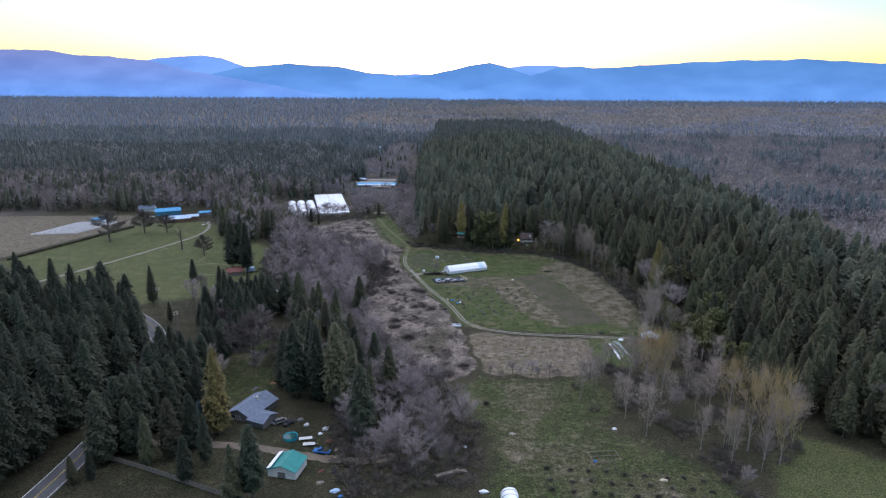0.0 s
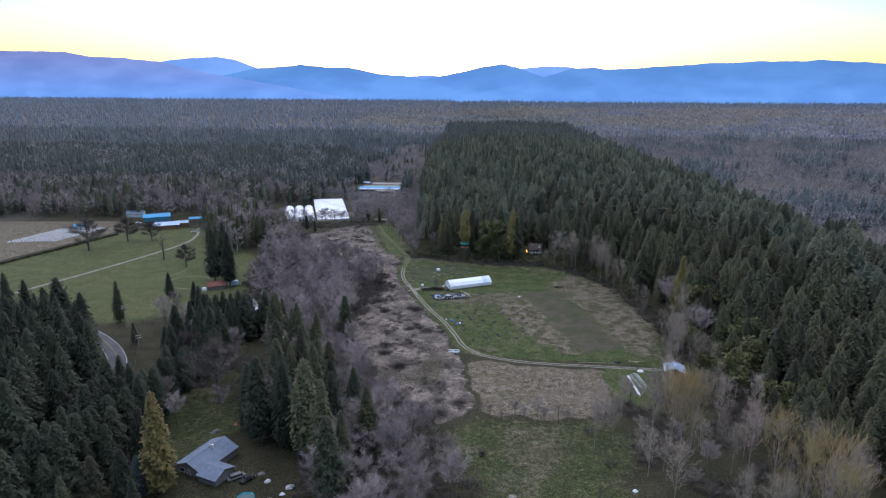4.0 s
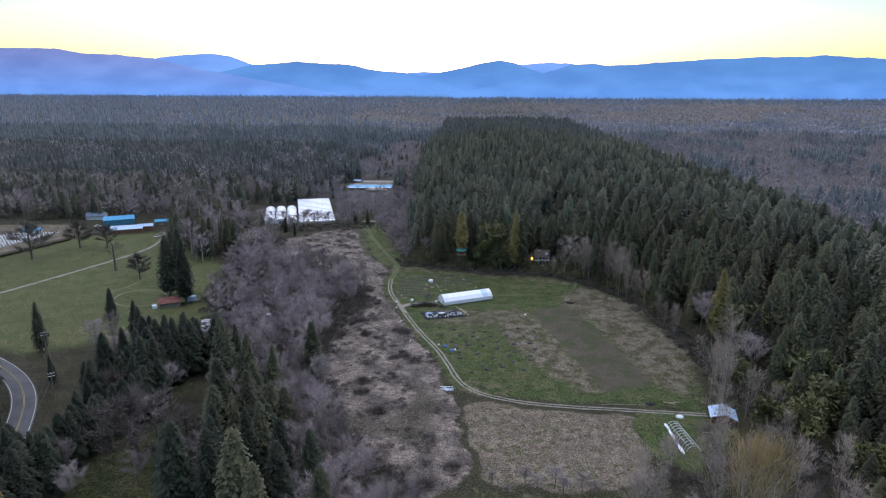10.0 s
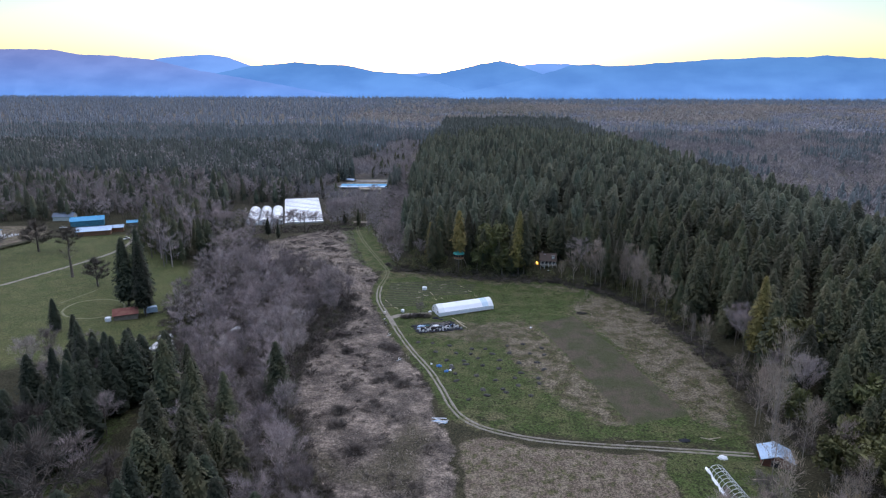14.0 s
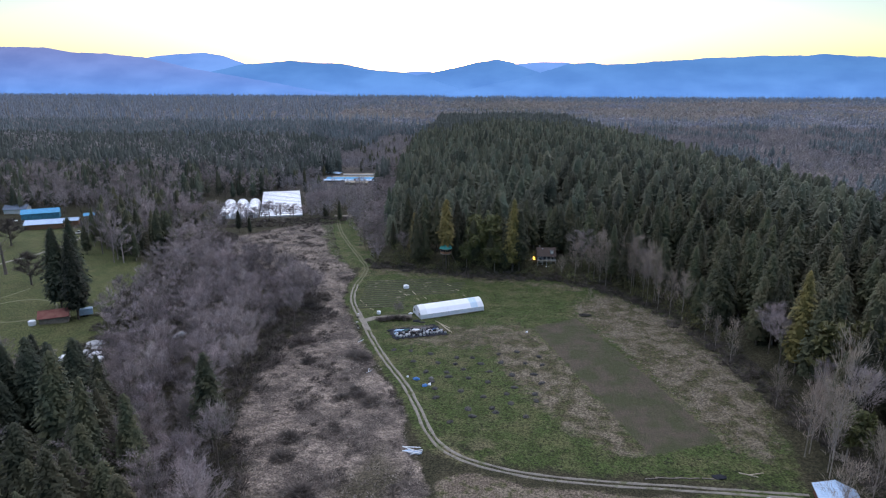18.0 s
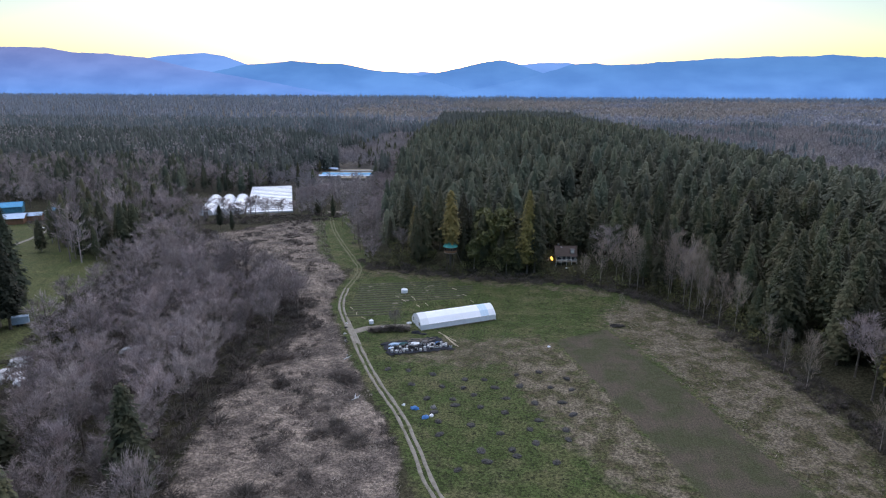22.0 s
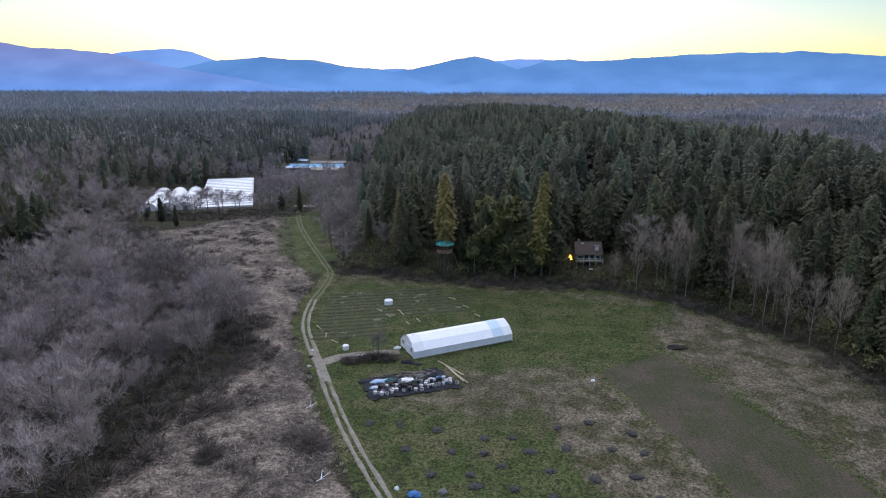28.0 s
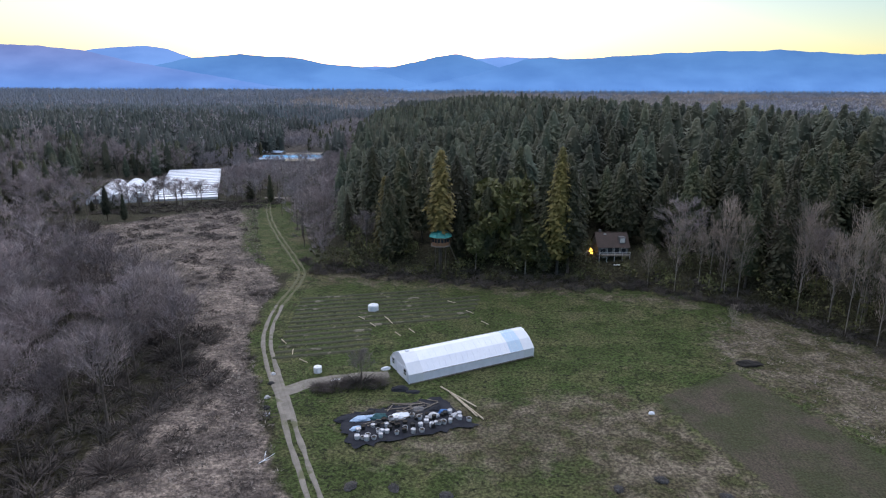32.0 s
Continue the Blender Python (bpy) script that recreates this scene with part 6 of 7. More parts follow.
def heap(name, x, y, sx, sy, h, mat, label, category, turn=0, up=0.0):
    """A crumpled bundle: a squashed, creased lump."""
    ob = empty(name, lies(x, y, turn, up), label, category)
    bm = bmesh.new()
    bmesh.ops.create_icosphere(bm, subdivisions=3, radius=1)
    k = rng.random() * 50
    for v in bm.verts:
        s = 1 + 0.28 * noise.noise(v.co * 1.7 + Vector((k, 0, 0))) + 0.16 * noise.noise(v.co * 4.3 + Vector((0, k, 0)))
        v.co = Vector((v.co.x * sx * s, v.co.y * sy * s, max(-0.05, v.co.z * h * s)))
    part("lump", bm, mat, ob)
    return ob


for x, y, sx, sy, h, mat, label in (
        (*on_cloth(0.2, 0.75), 2.0, 0.7, 0.6, PALE_ROOF, "pale blue folded plastic sheet"), (*on_cloth(0.33, 0.72), 1.6, 0.9, 0.5, material("dark_teal_net", (0.03, 0.1, 0.11), None, 0.7, 0.8), "dark teal shade net in a heap"),
        (*on_cloth(0.5, 0.62), 1.7, 0.8, 0.6, PLASTIC, "white plastic sheet in a heap"), (*on_cloth(0.1, 0.5), 1.0, 0.6, 0.4, PALE_ROOF, "pale plastic bundle on the cloth"),
        (*on_cloth(0.76, 0.45), 1.0, 0.7, 0.7, FABRIC, "stack of off-white bags"), (*on_cloth(0.87, 0.5), 1.0, 0.6, 0.5, BLUE_TARP, "small blue tarp among the tubs"),
        (*on_cloth(0.05, 0.85), 1.6, 0.9, 0.35, BLACK_PLASTIC, "black plastic bundle on the cloth"), (*on_cloth(0.62, 0.62), 1.1, 0.7, 0.5, RUBBER, "dark heap of torn plastic"),
        (*on_cloth(0.7, 0.72), 1.0, 0.6, 0.5, GREY_PAINT, "grey heap of old pots"), (*on_cloth(0.92, 0.35), 0.8, 0.5, 0.5, FABRIC, "pale sacks at the end of the cloth"), (*on_cloth(0.28, 0.9), 1.3, 0.6, 0.4, RUBBER, "dark folded netting on the cloth"),
        (*on_cloth(0.84, 0.66), 1.0, 0.7, 0.5, BLACK_PLASTIC, "black bags in a heap")):
    heap("plastic_bundle", x, y, sx, sy, h, mat, label, "bundle", 20, 0.2)
for u, w, t, ln in ((0.55, 0.85, 12, 4.5), (0.62, 0.75, 30, 3.0), (0.68, 0.9, 8, 4.0), (0.75, 0.7, 40, 3.0), (0.8, 0.88, -30, 2.5), (0.6, 0.55, 24, 3.5), (0.42, 0.5, 20, 3.2), (0.3, 0.5, 18, 4.0), (0.48, 0.9, 70, 2.0), (0.66, 0.95, 2, 5.0), (0.58, 0.7, -12, 3.2), (0.72, 0.8, 22, 2.6), (0.86, 0.78, 35, 2.2), (0.64, 0.84, 48, 2.4), (0.9, 0.9, -20, 2.0), (0.36, 0.6, 5, 2.6), (0.22, 0.58, 30, 2.2)):
    ob = empty("scrap_board", lies(*on_cloth(u, w), t, 0.3), "grey weathered board in the pot yard", "board", "boards in the pot yard")
    part("plank", box(-ln / 2, -0.08, 0, ln / 2, 0.08, 0.12, 0.02), WOOD, ob)
for k, (x, y, t) in enumerate(((0.9, 340.9, -62), (1.7, 339.9, -60), (0.1, 343.3, -50))):
    ob = empty("long_timber", lies(x, y, t, 0.1 + 0.05 * k), "long pale timber lying in the grass", "timber", "long timbers")
    part("timber", box(-4.6, -0.11, 0, 4.6, 0.11, 0.16, 0.02), FRESH_WOOD, ob)
heap("black_heap", -9.9, 345.8, 1.5, 0.9, 0.7, BLACK_PLASTIC, "black plastic heap beside the greenhouse", "heap")
heap("black_heap", -7.7, 344.9, 1.3, 0.6, 0.35, BLACK_PLASTIC, "flat black plastic in the grass", "heap")
for x, y, sx, sy, h, mat, label in ((-32.1, 342, 0.5, 0.4, 0.4, FABRIC, "white bucket heap beside the track"), (-31.2, 338.4, 0.6, 0.5, 0.5, RUBBER, "black tub beside the track"), (-30.6, 336.4, 0.55, 0.35, 0.4, FABRIC, "white sacks beside the track"),
                                    (-33.4, 350.6, 0.45, 0.4, 0.4, FABRIC, "white tub beside the track"), (-32.8, 347, 0.6, 0.6, 0.4, RUBBER, "black tyre heap beside the track"), (-21.7, 348.8, 1.0, 0.3, 0.3, PLASTIC, "white plastic strip on the spur"),
                                    (-13.1, 353.8, 0.9, 0.5, 0.5, PLASTIC, "white bundle by the door")):
    heap("roadside_bundle", x, y, sx, sy, h, mat, label, "bundle", 60 * rng.random())

# ---------------------------------------------------------------- loose things in the field
heap("blue_tarp", -4.9, 298.1, 1.05, 0.8, 0.7, BLUE_TARP, "crumpled blue tarp over a heap in the field", "tarp")
heap("blue_tarp", -2, 294.3, 0.95, 0.7, 0.55, BLUE_TARP, "second crumpled blue and white tarp", "tarp", 40)
heap("white_sack", -7.8, 299.5, 0.4, 0.4, 0.5, PLASTIC, "small white sack in the grass", "sack")
heap("white_sack", -0.6, 295.2, 0.5, 0.5, 0.5, PLASTIC, "white sack beside the tarp", "sack")
heap("grey_crate", -0.5, 299.1, 0.8, 0.6, 0.6, GREY_PAINT, "grey crate beside the tarp", "crate")
heap("white_sack", 31.1, 336.8, 0.5, 0.4, 0.45, PLASTIC, "pale blue sack at the ploughed corner", "sack")
heap("brush_pile", 54.6, 352.6, 2.4, 1.3, 0.7, material("charred_brush", (0.03, 0.028, 0.025), None, 0.5, 0.95), "dark burnt brush pile in the grass", "brush pile")
heap("white_pile", 76.3, 246.5, 1.3, 0.9, 0.8, PLASTIC, "white plastic heap beside the track", "heap")
heap("dark_pile", 68.7, 254.6, 1.8, 0.9, 0.5, BLACK_PLASTIC, "dark tarp heap by the log pile", "heap")
for k, (x, y, ln, t) in enumerate(((-2, 259.1, 4.6, -15), (-1, 259.7, 3.6, 10), (-2.7, 260.3, 3.8, -32), (-0.7, 258.5, 3.0, 24), (-1.7, 260.7, 4.0, -5))):
    ob = empty("pipe_bundle", lies(x, y, t, 0.1 + 0.1 * k), "white plastic pipes heaped beside the track", "pipe", "heap of pipes")
    part("pipe", rod((-ln / 2, 0, 0.1), (ln / 2, 0, 0.35), 0.12), PLASTIC, ob)
heap("pipe_cover", -1.7, 259.7, 2.2, 0.7, 0.4, PALE_ROOF, "pale sheet over the pipe heap", "sheet", -12)
for k in range(6):
    ob = empty("log", lies(52.2 + 2.6 * k + rng.random(), 252.8 + rng.random(), 8 * rng.normal()), "grey log lying beside the track", "log", "logs by the track")
    part("log", rod((-1.4, 0, 0.15), (1.4, 0, 0.15), 0.16, 0.12), WOOD, ob)
for x, y, t in ((75.6, 255.8, -20), (77.5, 256.3, 15), (82.2, 237.2, 5), (81.5, 228.9, -30), (84.4, 232.1, 20)):
    ob = empty("log", lies(x, y, t), "pale bleached log in the grass", "log", "logs by the track")
    part("log", rod((-2.0, 0, 0.15), (2.0, 0, 0.15), 0.15, 0.1), FRESH_WOOD, ob)
for x, y in ((-24.1, 327.3), (-16.8, 304.5)):
    ob = empty("fallen_branch", lies(x - 4, y - 4, 40), "bleached fallen branch in the marsh", "branch")
    for a, b in (((0, 0, 0.1), (2.6, 0.3, 0.5)), ((0.8, 0, 0.2), (1.8, 1.4, 0.7)), ((0.4, 0, 0.2), (1.2, -1.2, 0.9))):
        part("limb", rod(a, b, 0.08, 0.03, 5), PLASTIC, ob)

for x, y, sx, sy, h, t in ((-81.9, 329.9, 2.2, 1.0, 1.5, 20), (-90.5, 321.6, 2.6, 1.2, 1.4, 60), (-85.8, 326.8, 1.4, 0.8, 1.0, 10), (-114.6, 310.7, 3.0, 1.6, 1.6, 30), (-107.8, 302.6, 2.4, 1.4, 1.4, 80)):
    heap("tarped_heap", x, y, sx, sy, h, FABRIC, "heap under a dirty white tarp among the alders", "heap", t)

# mounds of lifted mulch in rows across the field
weeds_mesh = np_mesh("mound_weeds", BUSHES[1][0] * (1.3, 1.3, 0.75), BUSHES[1][1], [BRUSH])
MULCH = material("grey_mulch", (0.085, 0.083, 0.085), (0.045, 0.045, 0.043), 0.4, 0.95, bump=0.06)
for r in range(7):
    for k in range(8):
        x, y = -14.5 + 6.9 * k - 1.2 * r + 0.9 * rng.normal() + 5 * (r % 2) * 0.5, 317.2 - 6.6 * r + 2.0 * math.sin(k * 1.3 + r) + 0.8 * rng.normal()
        if inside(FIELD, np.array([x]), np.array([y]))[0] and not inside(PLOUGHED, np.array([x]), np.array([y]))[0] and min(abs(along(LANE, np.array([x]), np.array([y])))) > 4:
            heap("mulch_mound", x, y, 0.8 + 0.5 * rng.random(), 0.6 + 0.35 * rng.random(), 0.3 + 0.2 * rng.random(), MULCH, "low grey mulch mound round a small plant", "mound", 180 * rng.random())
            new("plant", weeds_mesh).parent = scene.objects[-1].parent
            scene.objects[-1].parent["group"] = "mulch mounds in rows"

# bare frame of hoops by the shed
frame_ob = empty("bare_tunnel", lies(71.3, 225.5, 8), "bare white hoop frame of a small tunnel", "tunnel")
for k in range(11):
    bm = bmesh.new()
    arc = [(2.7 - 2.1 * math.cos(a), 1.4 * k, 2.0 * math.sin(a)) for a in [math.pi * j / 9 for j in range(10)]]
    for a, b in zip(arc, arc[1:]):
        rod(a, b, 0.06, n=5, bm=bm)
    part("hoop", bm, PLASTIC, frame_ob)
for a in (0.8, 1.57, 2.34):
    part("purlin", rod((2.7 - 2.1 * math.cos(a), 0, 2.0 * math.sin(a)), (2.7 - 2.1 * math.cos(a), 14, 2.0 * math.sin(a)), 0.05, n=5), PLASTIC, frame_ob)
for k in range(4):
    heap("film_roll", 70.7 - 0.15 * k, 227 + 4.2 * k, 0.5, 2.2, 0.45, PLASTIC, "rolled white film beside the hoop frame", "film roll", 5)

# ---------------------------------------------------------------- the big bush by the spur and scrub in the marsh
def one_bush(x, y, w, h, label, k):
    ob = empty("bush", lies(x, y, 40 * k, -0.1) @ Matrix.Diagonal((w, w * 0.8, h, 1)), label, "bush", "bare bushes")
    new("twig_crown", BUSH_MESH[k % 3]).parent = ob


BUSH_MESH = [np_mesh("bush_twigs", *bush(560, s, 0.012), [BRUSH]) for s in (64, 65, 66)]
for k, (x, y, w, h) in enumerate(((-17.3, 346.8, 4.5, 2.6), (-21.1, 345.7, 4.0, 2.2), (-13.9, 347.4, 3.5, 2.0), (-24, 345.1, 3.0, 1.8), (-24.2, 310.5, 5.5, 2.6), (-27.2, 312.5, 4.5, 2.2), (-15.8, 282, 5.5, 2.6), (-19.8, 285, 4.5, 2.2), (-21.8, 289, 3.5, 2.0),
                                  (-46.8, 320.4, 5, 2.6), (-24.6, 283.8, 4, 2), (-40.7, 306.1, 4.5, 2.2), (-33, 262, 5, 2.6), (-23.7, 241.3, 5, 2.8), (-31.8, 253.7, 5, 2.6), (-55.2, 357.9, 6, 3.4), (-60.2, 363.9, 6, 3.6), (-65.1, 372, 6, 3.4), (-50.3, 351.9, 5, 3.0),
                                  (-43.9, 426.9, 3, 1.6), (11.5, 179.4, 2.4, 1.6), (-4, 202.7, 5, 3), (-7.9, 199.4, 5, 3.4), (2.7, 212.4, 4, 2.2))):
    one_bush(x, y, w, h, "dark leafless bush in the dry reeds" if x < -27 or y < 320 else "dark leafless bush beside the gravel spur", k)
plant("bare_tree", BARES, -16.8, 346.7, 7, "small bare tree in the bush by the spur", "tree", "bare trees beside the marsh")

for x, y, h in ((22.7, 204.4, 6), (25.8, 202.8, 5), (30.7, 204.5, 7), (32.7, 202.4, 5), (37.7, 203.6, 6), (40.7, 201.6, 4.5), (13.8, 205.2, 4), (17.9, 201, 3.5)):
    plant("bare_tree", BARES, x, y, h, "small dark bare tree at the field's edge", "tree", "bare trees at the field's edge", 1.4)

# ---------------------------------------------------------------- the house by the road and its yard
home = gable("bungalow", -70.5, 165.6, -20, 9.5, 14, 2.7, 4.7, SHINGLE, GREY_PAINT, "low grey bungalow with blue-grey shingle roof", "house", 0.6, seams=0)
wing = part("wing", prism([(-3.5, 0), (-3.5, 2.5), (0, 3.9), (3.5, 2.5), (3.5, 0)], 6.5), GREY_PAINT, home)
wing.location = (4.5, -4.5, 0)
wing.rotation_euler = (0, 0, radians(-90))
for s in (-1, 1):
    e = s * 4.0
    pts = [(0, -0.3, 4.1), (e, -0.3, 2.5), (e, 7.0, 2.5), (0, 7.0, 4.1)]
    part("wing_roof", slab(pts if s > 0 else pts[::-1], 0.12), SHINGLE, wing)
part("chimney", box(0.6, 1.2, 4.0, 1.3, 1.9, 5.6), WHITE_PAINT, home)
part("roof_vent", rod((-1.4, 2.6, 4.0), (-1.4, 2.6, 4.8), 0.14), WHITE_PAINT, home)
for yy in (-4.6, -1.6, 1.6, 4.6):
    part("window", box(-4.8, yy - 0.7, 0.9, -4.72, yy + 0.7, 2.1), GLASS, home)
opening(home, "door", -0.5, 0.5, 0.1, 2.15, -7.03, WOOD, WHITE_PAINT)
opening(home, "window", -3.4, -1.6, 0.9, 2.1, -7.03, GLASS, WHITE_PAINT)
work = gable("green_roofed_shed", -47.9, 132.1, -8, 8.6, 8.0, 2.6, 4.2, TEAL, WHITE_PAINT, "white shed with a teal metal roof", over=0.3)
opening(work, "door", -1.2, 1.2, 0, 2.2, -4.03, GREY_PAINT, WHITE_PAINT)
part("white_gable_sheet", slab([(-4.6, -4.3, 2.7), (-3.2, -4.3, 3.3), (-3.2, 4.3, 3.3), (-4.6, 4.3, 2.7)], 0.05), PLASTIC, work).location.z = 0.32
pool = empty("garden_pool", lies(-52.3, 149.6, 5), "round turquoise above-ground garden pool", "pool")
bm = bmesh.new()
bmesh.ops.create_cone(bm, cap_ends=True, segments=24, radius1=2.3, radius2=2.3, depth=1.1)
bmesh.ops.translate(bm, verts=bm.verts[:], vec=(0, 0, 0.5))
bmesh.ops.inset_region(bm, faces=[max(bm.faces, key=lambda f: f.calc_center_median().z)], thickness=0.2, depth=-0.3)
part("wall", bm, TURQUOISE, pool)
part("water", rod((0, 0, 0.7), (0, 0, 0.8), 2.05, n=24), material("pool_water", (0.03, 0.1, 0.1), None, 2.0, 0.08), pool)


def car(name, x, y, turn, body_mat, label, cab=(-0.9, 1.0), bed=None, length=4.6, wide=1.85):
    """A parked vehicle: lower body, cabin with windows, wheels and lights; its front points to local +x."""
    ob = empty(name, lies(x, y, turn, 0.05), label, "car", "parked vehicles")
    body = part("body", box(-length / 2, -wide / 2, 0.35, length / 2, wide / 2, 0.95, 0.12), body_mat, ob)
    bm = box(cab[0], -wide / 2 + 0.12, 0.95, cab[1], wide / 2 - 0.12, 1.55)
    for v in bm.verts:
        if v.co.z > 1.2:
            v.co.x += -0.45 if v.co.x > (cab[0] + cab[1]) / 2 else 0.25
            v.co.y *= 0.86
    part("cabin", bm, GLASS, ob)
    part("roof", box(cab[0] + 0.28, -wide / 2 + 0.24, 1.53, cab[1] - 0.48, wide / 2 - 0.24, 1.6, 0.03), body_mat, ob)
    if bed:
        part("load_bed", box(bed[0], -wide / 2 + 0.15, 0.9, bed[1], wide / 2 - 0.15, 0.98), RUBBER, ob)
    for sx in (-0.31, 0.31):
        for sy in (-1, 1):
            wheel = part("wheel", rod((sx * length, sy * (wide / 2 - 0.22), 0.34), (sx * length, sy * (wide / 2), 0.34), 0.34, n=14), RUBBER, ob)
            part("rim", rod((sx * length, sy * (wide / 2 - 0.02), 0.34), (sx * length, sy * (wide / 2 + 0.02), 0.34), 0.2, n=10), STEEL, wheel)
    for sy in (-0.65, 0.65):
        part("headlight", box(length / 2 - 0.02, sy - 0.17, 0.62, length / 2 + 0.03, sy + 0.17, 0.8), PLASTIC, ob)
    part("bumper", box(length / 2 - 0.05, -wide / 2, 0.35, length / 2 + 0.08, wide / 2, 0.5), STEEL, ob)
    return ob


car("pickup_truck", -40.2, 142.2, 172, BLUE_PAINT, "blue pickup truck with white stripe parked in the yard", (-0.2, 1.3), (-2.4, -0.3), 5.4, 1.95)
car("van", -58.9, 158.8, 40, GREY_PAINT, "grey van parked beside the bungalow", (-1.9, 1.9), None, 5.0)
car("car", -55.5, 158.3, 60, RUBBER, "dark car parked beside the bungalow")
car("car", -215.2, 452.9, 80, WHITE_PAINT, "white car parked at the end of the drive")
car("car", -271, 473.1, 10, WHITE_PAINT, "white car parked by the blue barn")
car("car", -259.9, 469.5, 30, GREY_PAINT, "grey car parked by the blue barn")
for x, y, t, ln in ((-47.3, 149.2, 15, 4.2), (-45.3, 146, 10, 3.8)):
    ob = empty("flat_trailer", lies(x, y, t, 0.05), "small white flatbed trailer parked in the yard", "trailer", "yard trailers")
    part("bed", box(-ln / 2, -0.8, 0.5, ln / 2, 0.8, 0.62, 0.03), WHITE_PAINT, ob)
    part("drawbar", rod((ln / 2, 0, 0.5), (ln / 2 + 1.1, 0, 0.45), 0.05), STEEL, ob)
    for s in (-1, 1):
        part("wheel", rod((0, s * 0.85, 0.3), (0, s * 1.0, 0.3), 0.3, n=12), RUBBER, ob)
for k, (x, y, sx, sy, h, mat) in enumerate(((-36.3, 144.4, 1.1, 0.7, 0.6, FRESH_WOOD), (-42.5, 156.4, 1.3, 0.9, 0.8, FABRIC), (-49.5, 158.4, 0.9, 0.7, 0.7, FABRIC), (-36.9, 126.7, 1.2, 0.8, 0.6, WOOD), (-31.8, 123.4, 1.4, 0.9, 0.6, PALE_ROOF), (-39.4, 148.8, 1.4, 0.9, 0.8, RED_WOOD),
                                            (-52.6, 161.6, 1.0, 0.8, 0.7, GREY_PAINT), (-34, 132.3, 1.0, 0.7, 0.5, BLACK_PLASTIC), (-27.9, 128, 1.3, 0.8, 0.5, RUBBER), (-38, 132.3, 1.2, 0.6, 0.5, RED_WOOD), (-43.5, 153.1, 0.8, 0.6, 0.6, PLASTIC), (-70.9, 188.2, 1.2, 0.9, 0.6, CEDAR),
                                            (-75.7, 182.7, 1.5, 0.8, 0.7, GREY_PAINT), (-35.2, 140.1, 0.9, 0.7, 0.5, FRESH_WOOD), (-29.8, 121.2, 0.7, 0.5, 0.4, BLUE_TARP))):
    heap("yard_clutter", x, y, sx, sy, h, mat, ("heap of boards and scrap in the yard", "pale tarped heap in the yard", "dark heap of scrap in the yard")[0 if mat in (WOOD, FRESH_WOOD, RED_WOOD, CEDAR) else 1 if mat in (FABRIC, PALE_ROOF, PLASTIC, BLUE_TARP) else 2], "heap", 70 * rng.random())
FENCE = curve_points([(-105.4, 133.3), (-88.5, 128.1), (-65.5, 119.6), (-53.5, 115.3)], 2.4)[0]
fence = empty("board_fence", pose(0, 0, 0), "weathered grey board fence beside the yard", "fence")
for (ax, ay), (bx2, by2) in zip(FENCE, FENCE[1:]):
    za, zb = float(height(ax, ay)), float(height(bx2, by2))
    part("post", box(ax - 0.08, ay - 0.08, za - 0.2, ax + 0.08, ay + 0.08, za + 1.9), WOOD, fence)
    for k in range(12):
        u0, u1 = (k + 0.05) / 12, (k + 0.92) / 12
        hh = 1.7 + 0.08 * rng.random()
        part("board", slab([(ax + (bx2 - ax) * u0, ay + (by2 - ay) * u0 - 0.02, za + (zb - za) * u0 + hh), (ax + (bx2 - ax) * u1, ay + (by2 - ay) * u1 - 0.02, za + (zb - za) * u1 + hh),
                            (ax + (bx2 - ax) * u1, ay + (by2 - ay) * u1 + 0.02, za + (zb - za) * u1 + hh), (ax + (bx2 - ax) * u0, ay + (by2 - ay) * u0 + 0.02, za + (zb - za) * u0 + hh)], 1.65), WOOD, fence)
footbridge = empty("footbridge", lies(-0.7, 134.1, 28, 0.6), "plank footbridge over the creek", "bridge")
for k in range(14):
    part("plank", box(-3.6 + k * 0.52, -0.7, 0.1, -3.12 + k * 0.52, 0.7, 0.18), WOOD, footbridge)
for s in (-1, 1):
    part("beam", box(-4.0, s * 0.6 - 0.1, -0.9, 4.0, s * 0.6 + 0.1, 0.1), WOOD, footbridge)
hoop_house("small_tunnel", 17.7, 114.2, 4, 5.0, 11, 2.6, "small white film tunnel at the lower field", rib=2.0)
for x, y, sx, sy, h, mat, label in ((9.9, 126.4, 1.4, 0.6, 0.7, PLASTIC, "white plastic heap by the small tunnel"), (20, 158.8, 1.2, 0.8, 0.25, GRAVEL, "ash ring of a fire pit in the field"), (62.6, 135.3, 1.2, 0.7, 0.4, FRESH_WOOD, "heap of pale boards in the orchard"),
                                    (44.4, 143.9, 0.6, 0.5, 0.5, BLUE_TARP, "small blue tub in the garden plot"), (3.7, 136.4, 1.3, 0.7, 0.4, WOOD, "pile of grey branches by the creek"), (54.8, 164, 0.8, 0.5, 0.6, PLASTIC, "white sack at the thicket"), (4.3, 149.7, 0.6, 0.5, 0.5, PLASTIC, "white bag among the trees")):
    heap("field_bundle", x, y, sx, sy, h, mat, label, "bundle")
plot = empty("garden_plot", lies(47.8, 146.8, 8), "fenced garden plot with wooden edging", "garden plot")
for a, b in (((-4.5, -2.5), (4.5, -2.5)), ((-4.5, 2.5), (4.5, 2.5)), ((-4.5, -2.5), (-4.5, 2.5)), ((4.5, -2.5), (4.5, 2.5)), ((-4.5, 0), (4.5, 0))):
    part("edging", rod((*a, 0.35), (*b, 0.35), 0.09, n=5), WOOD, plot)
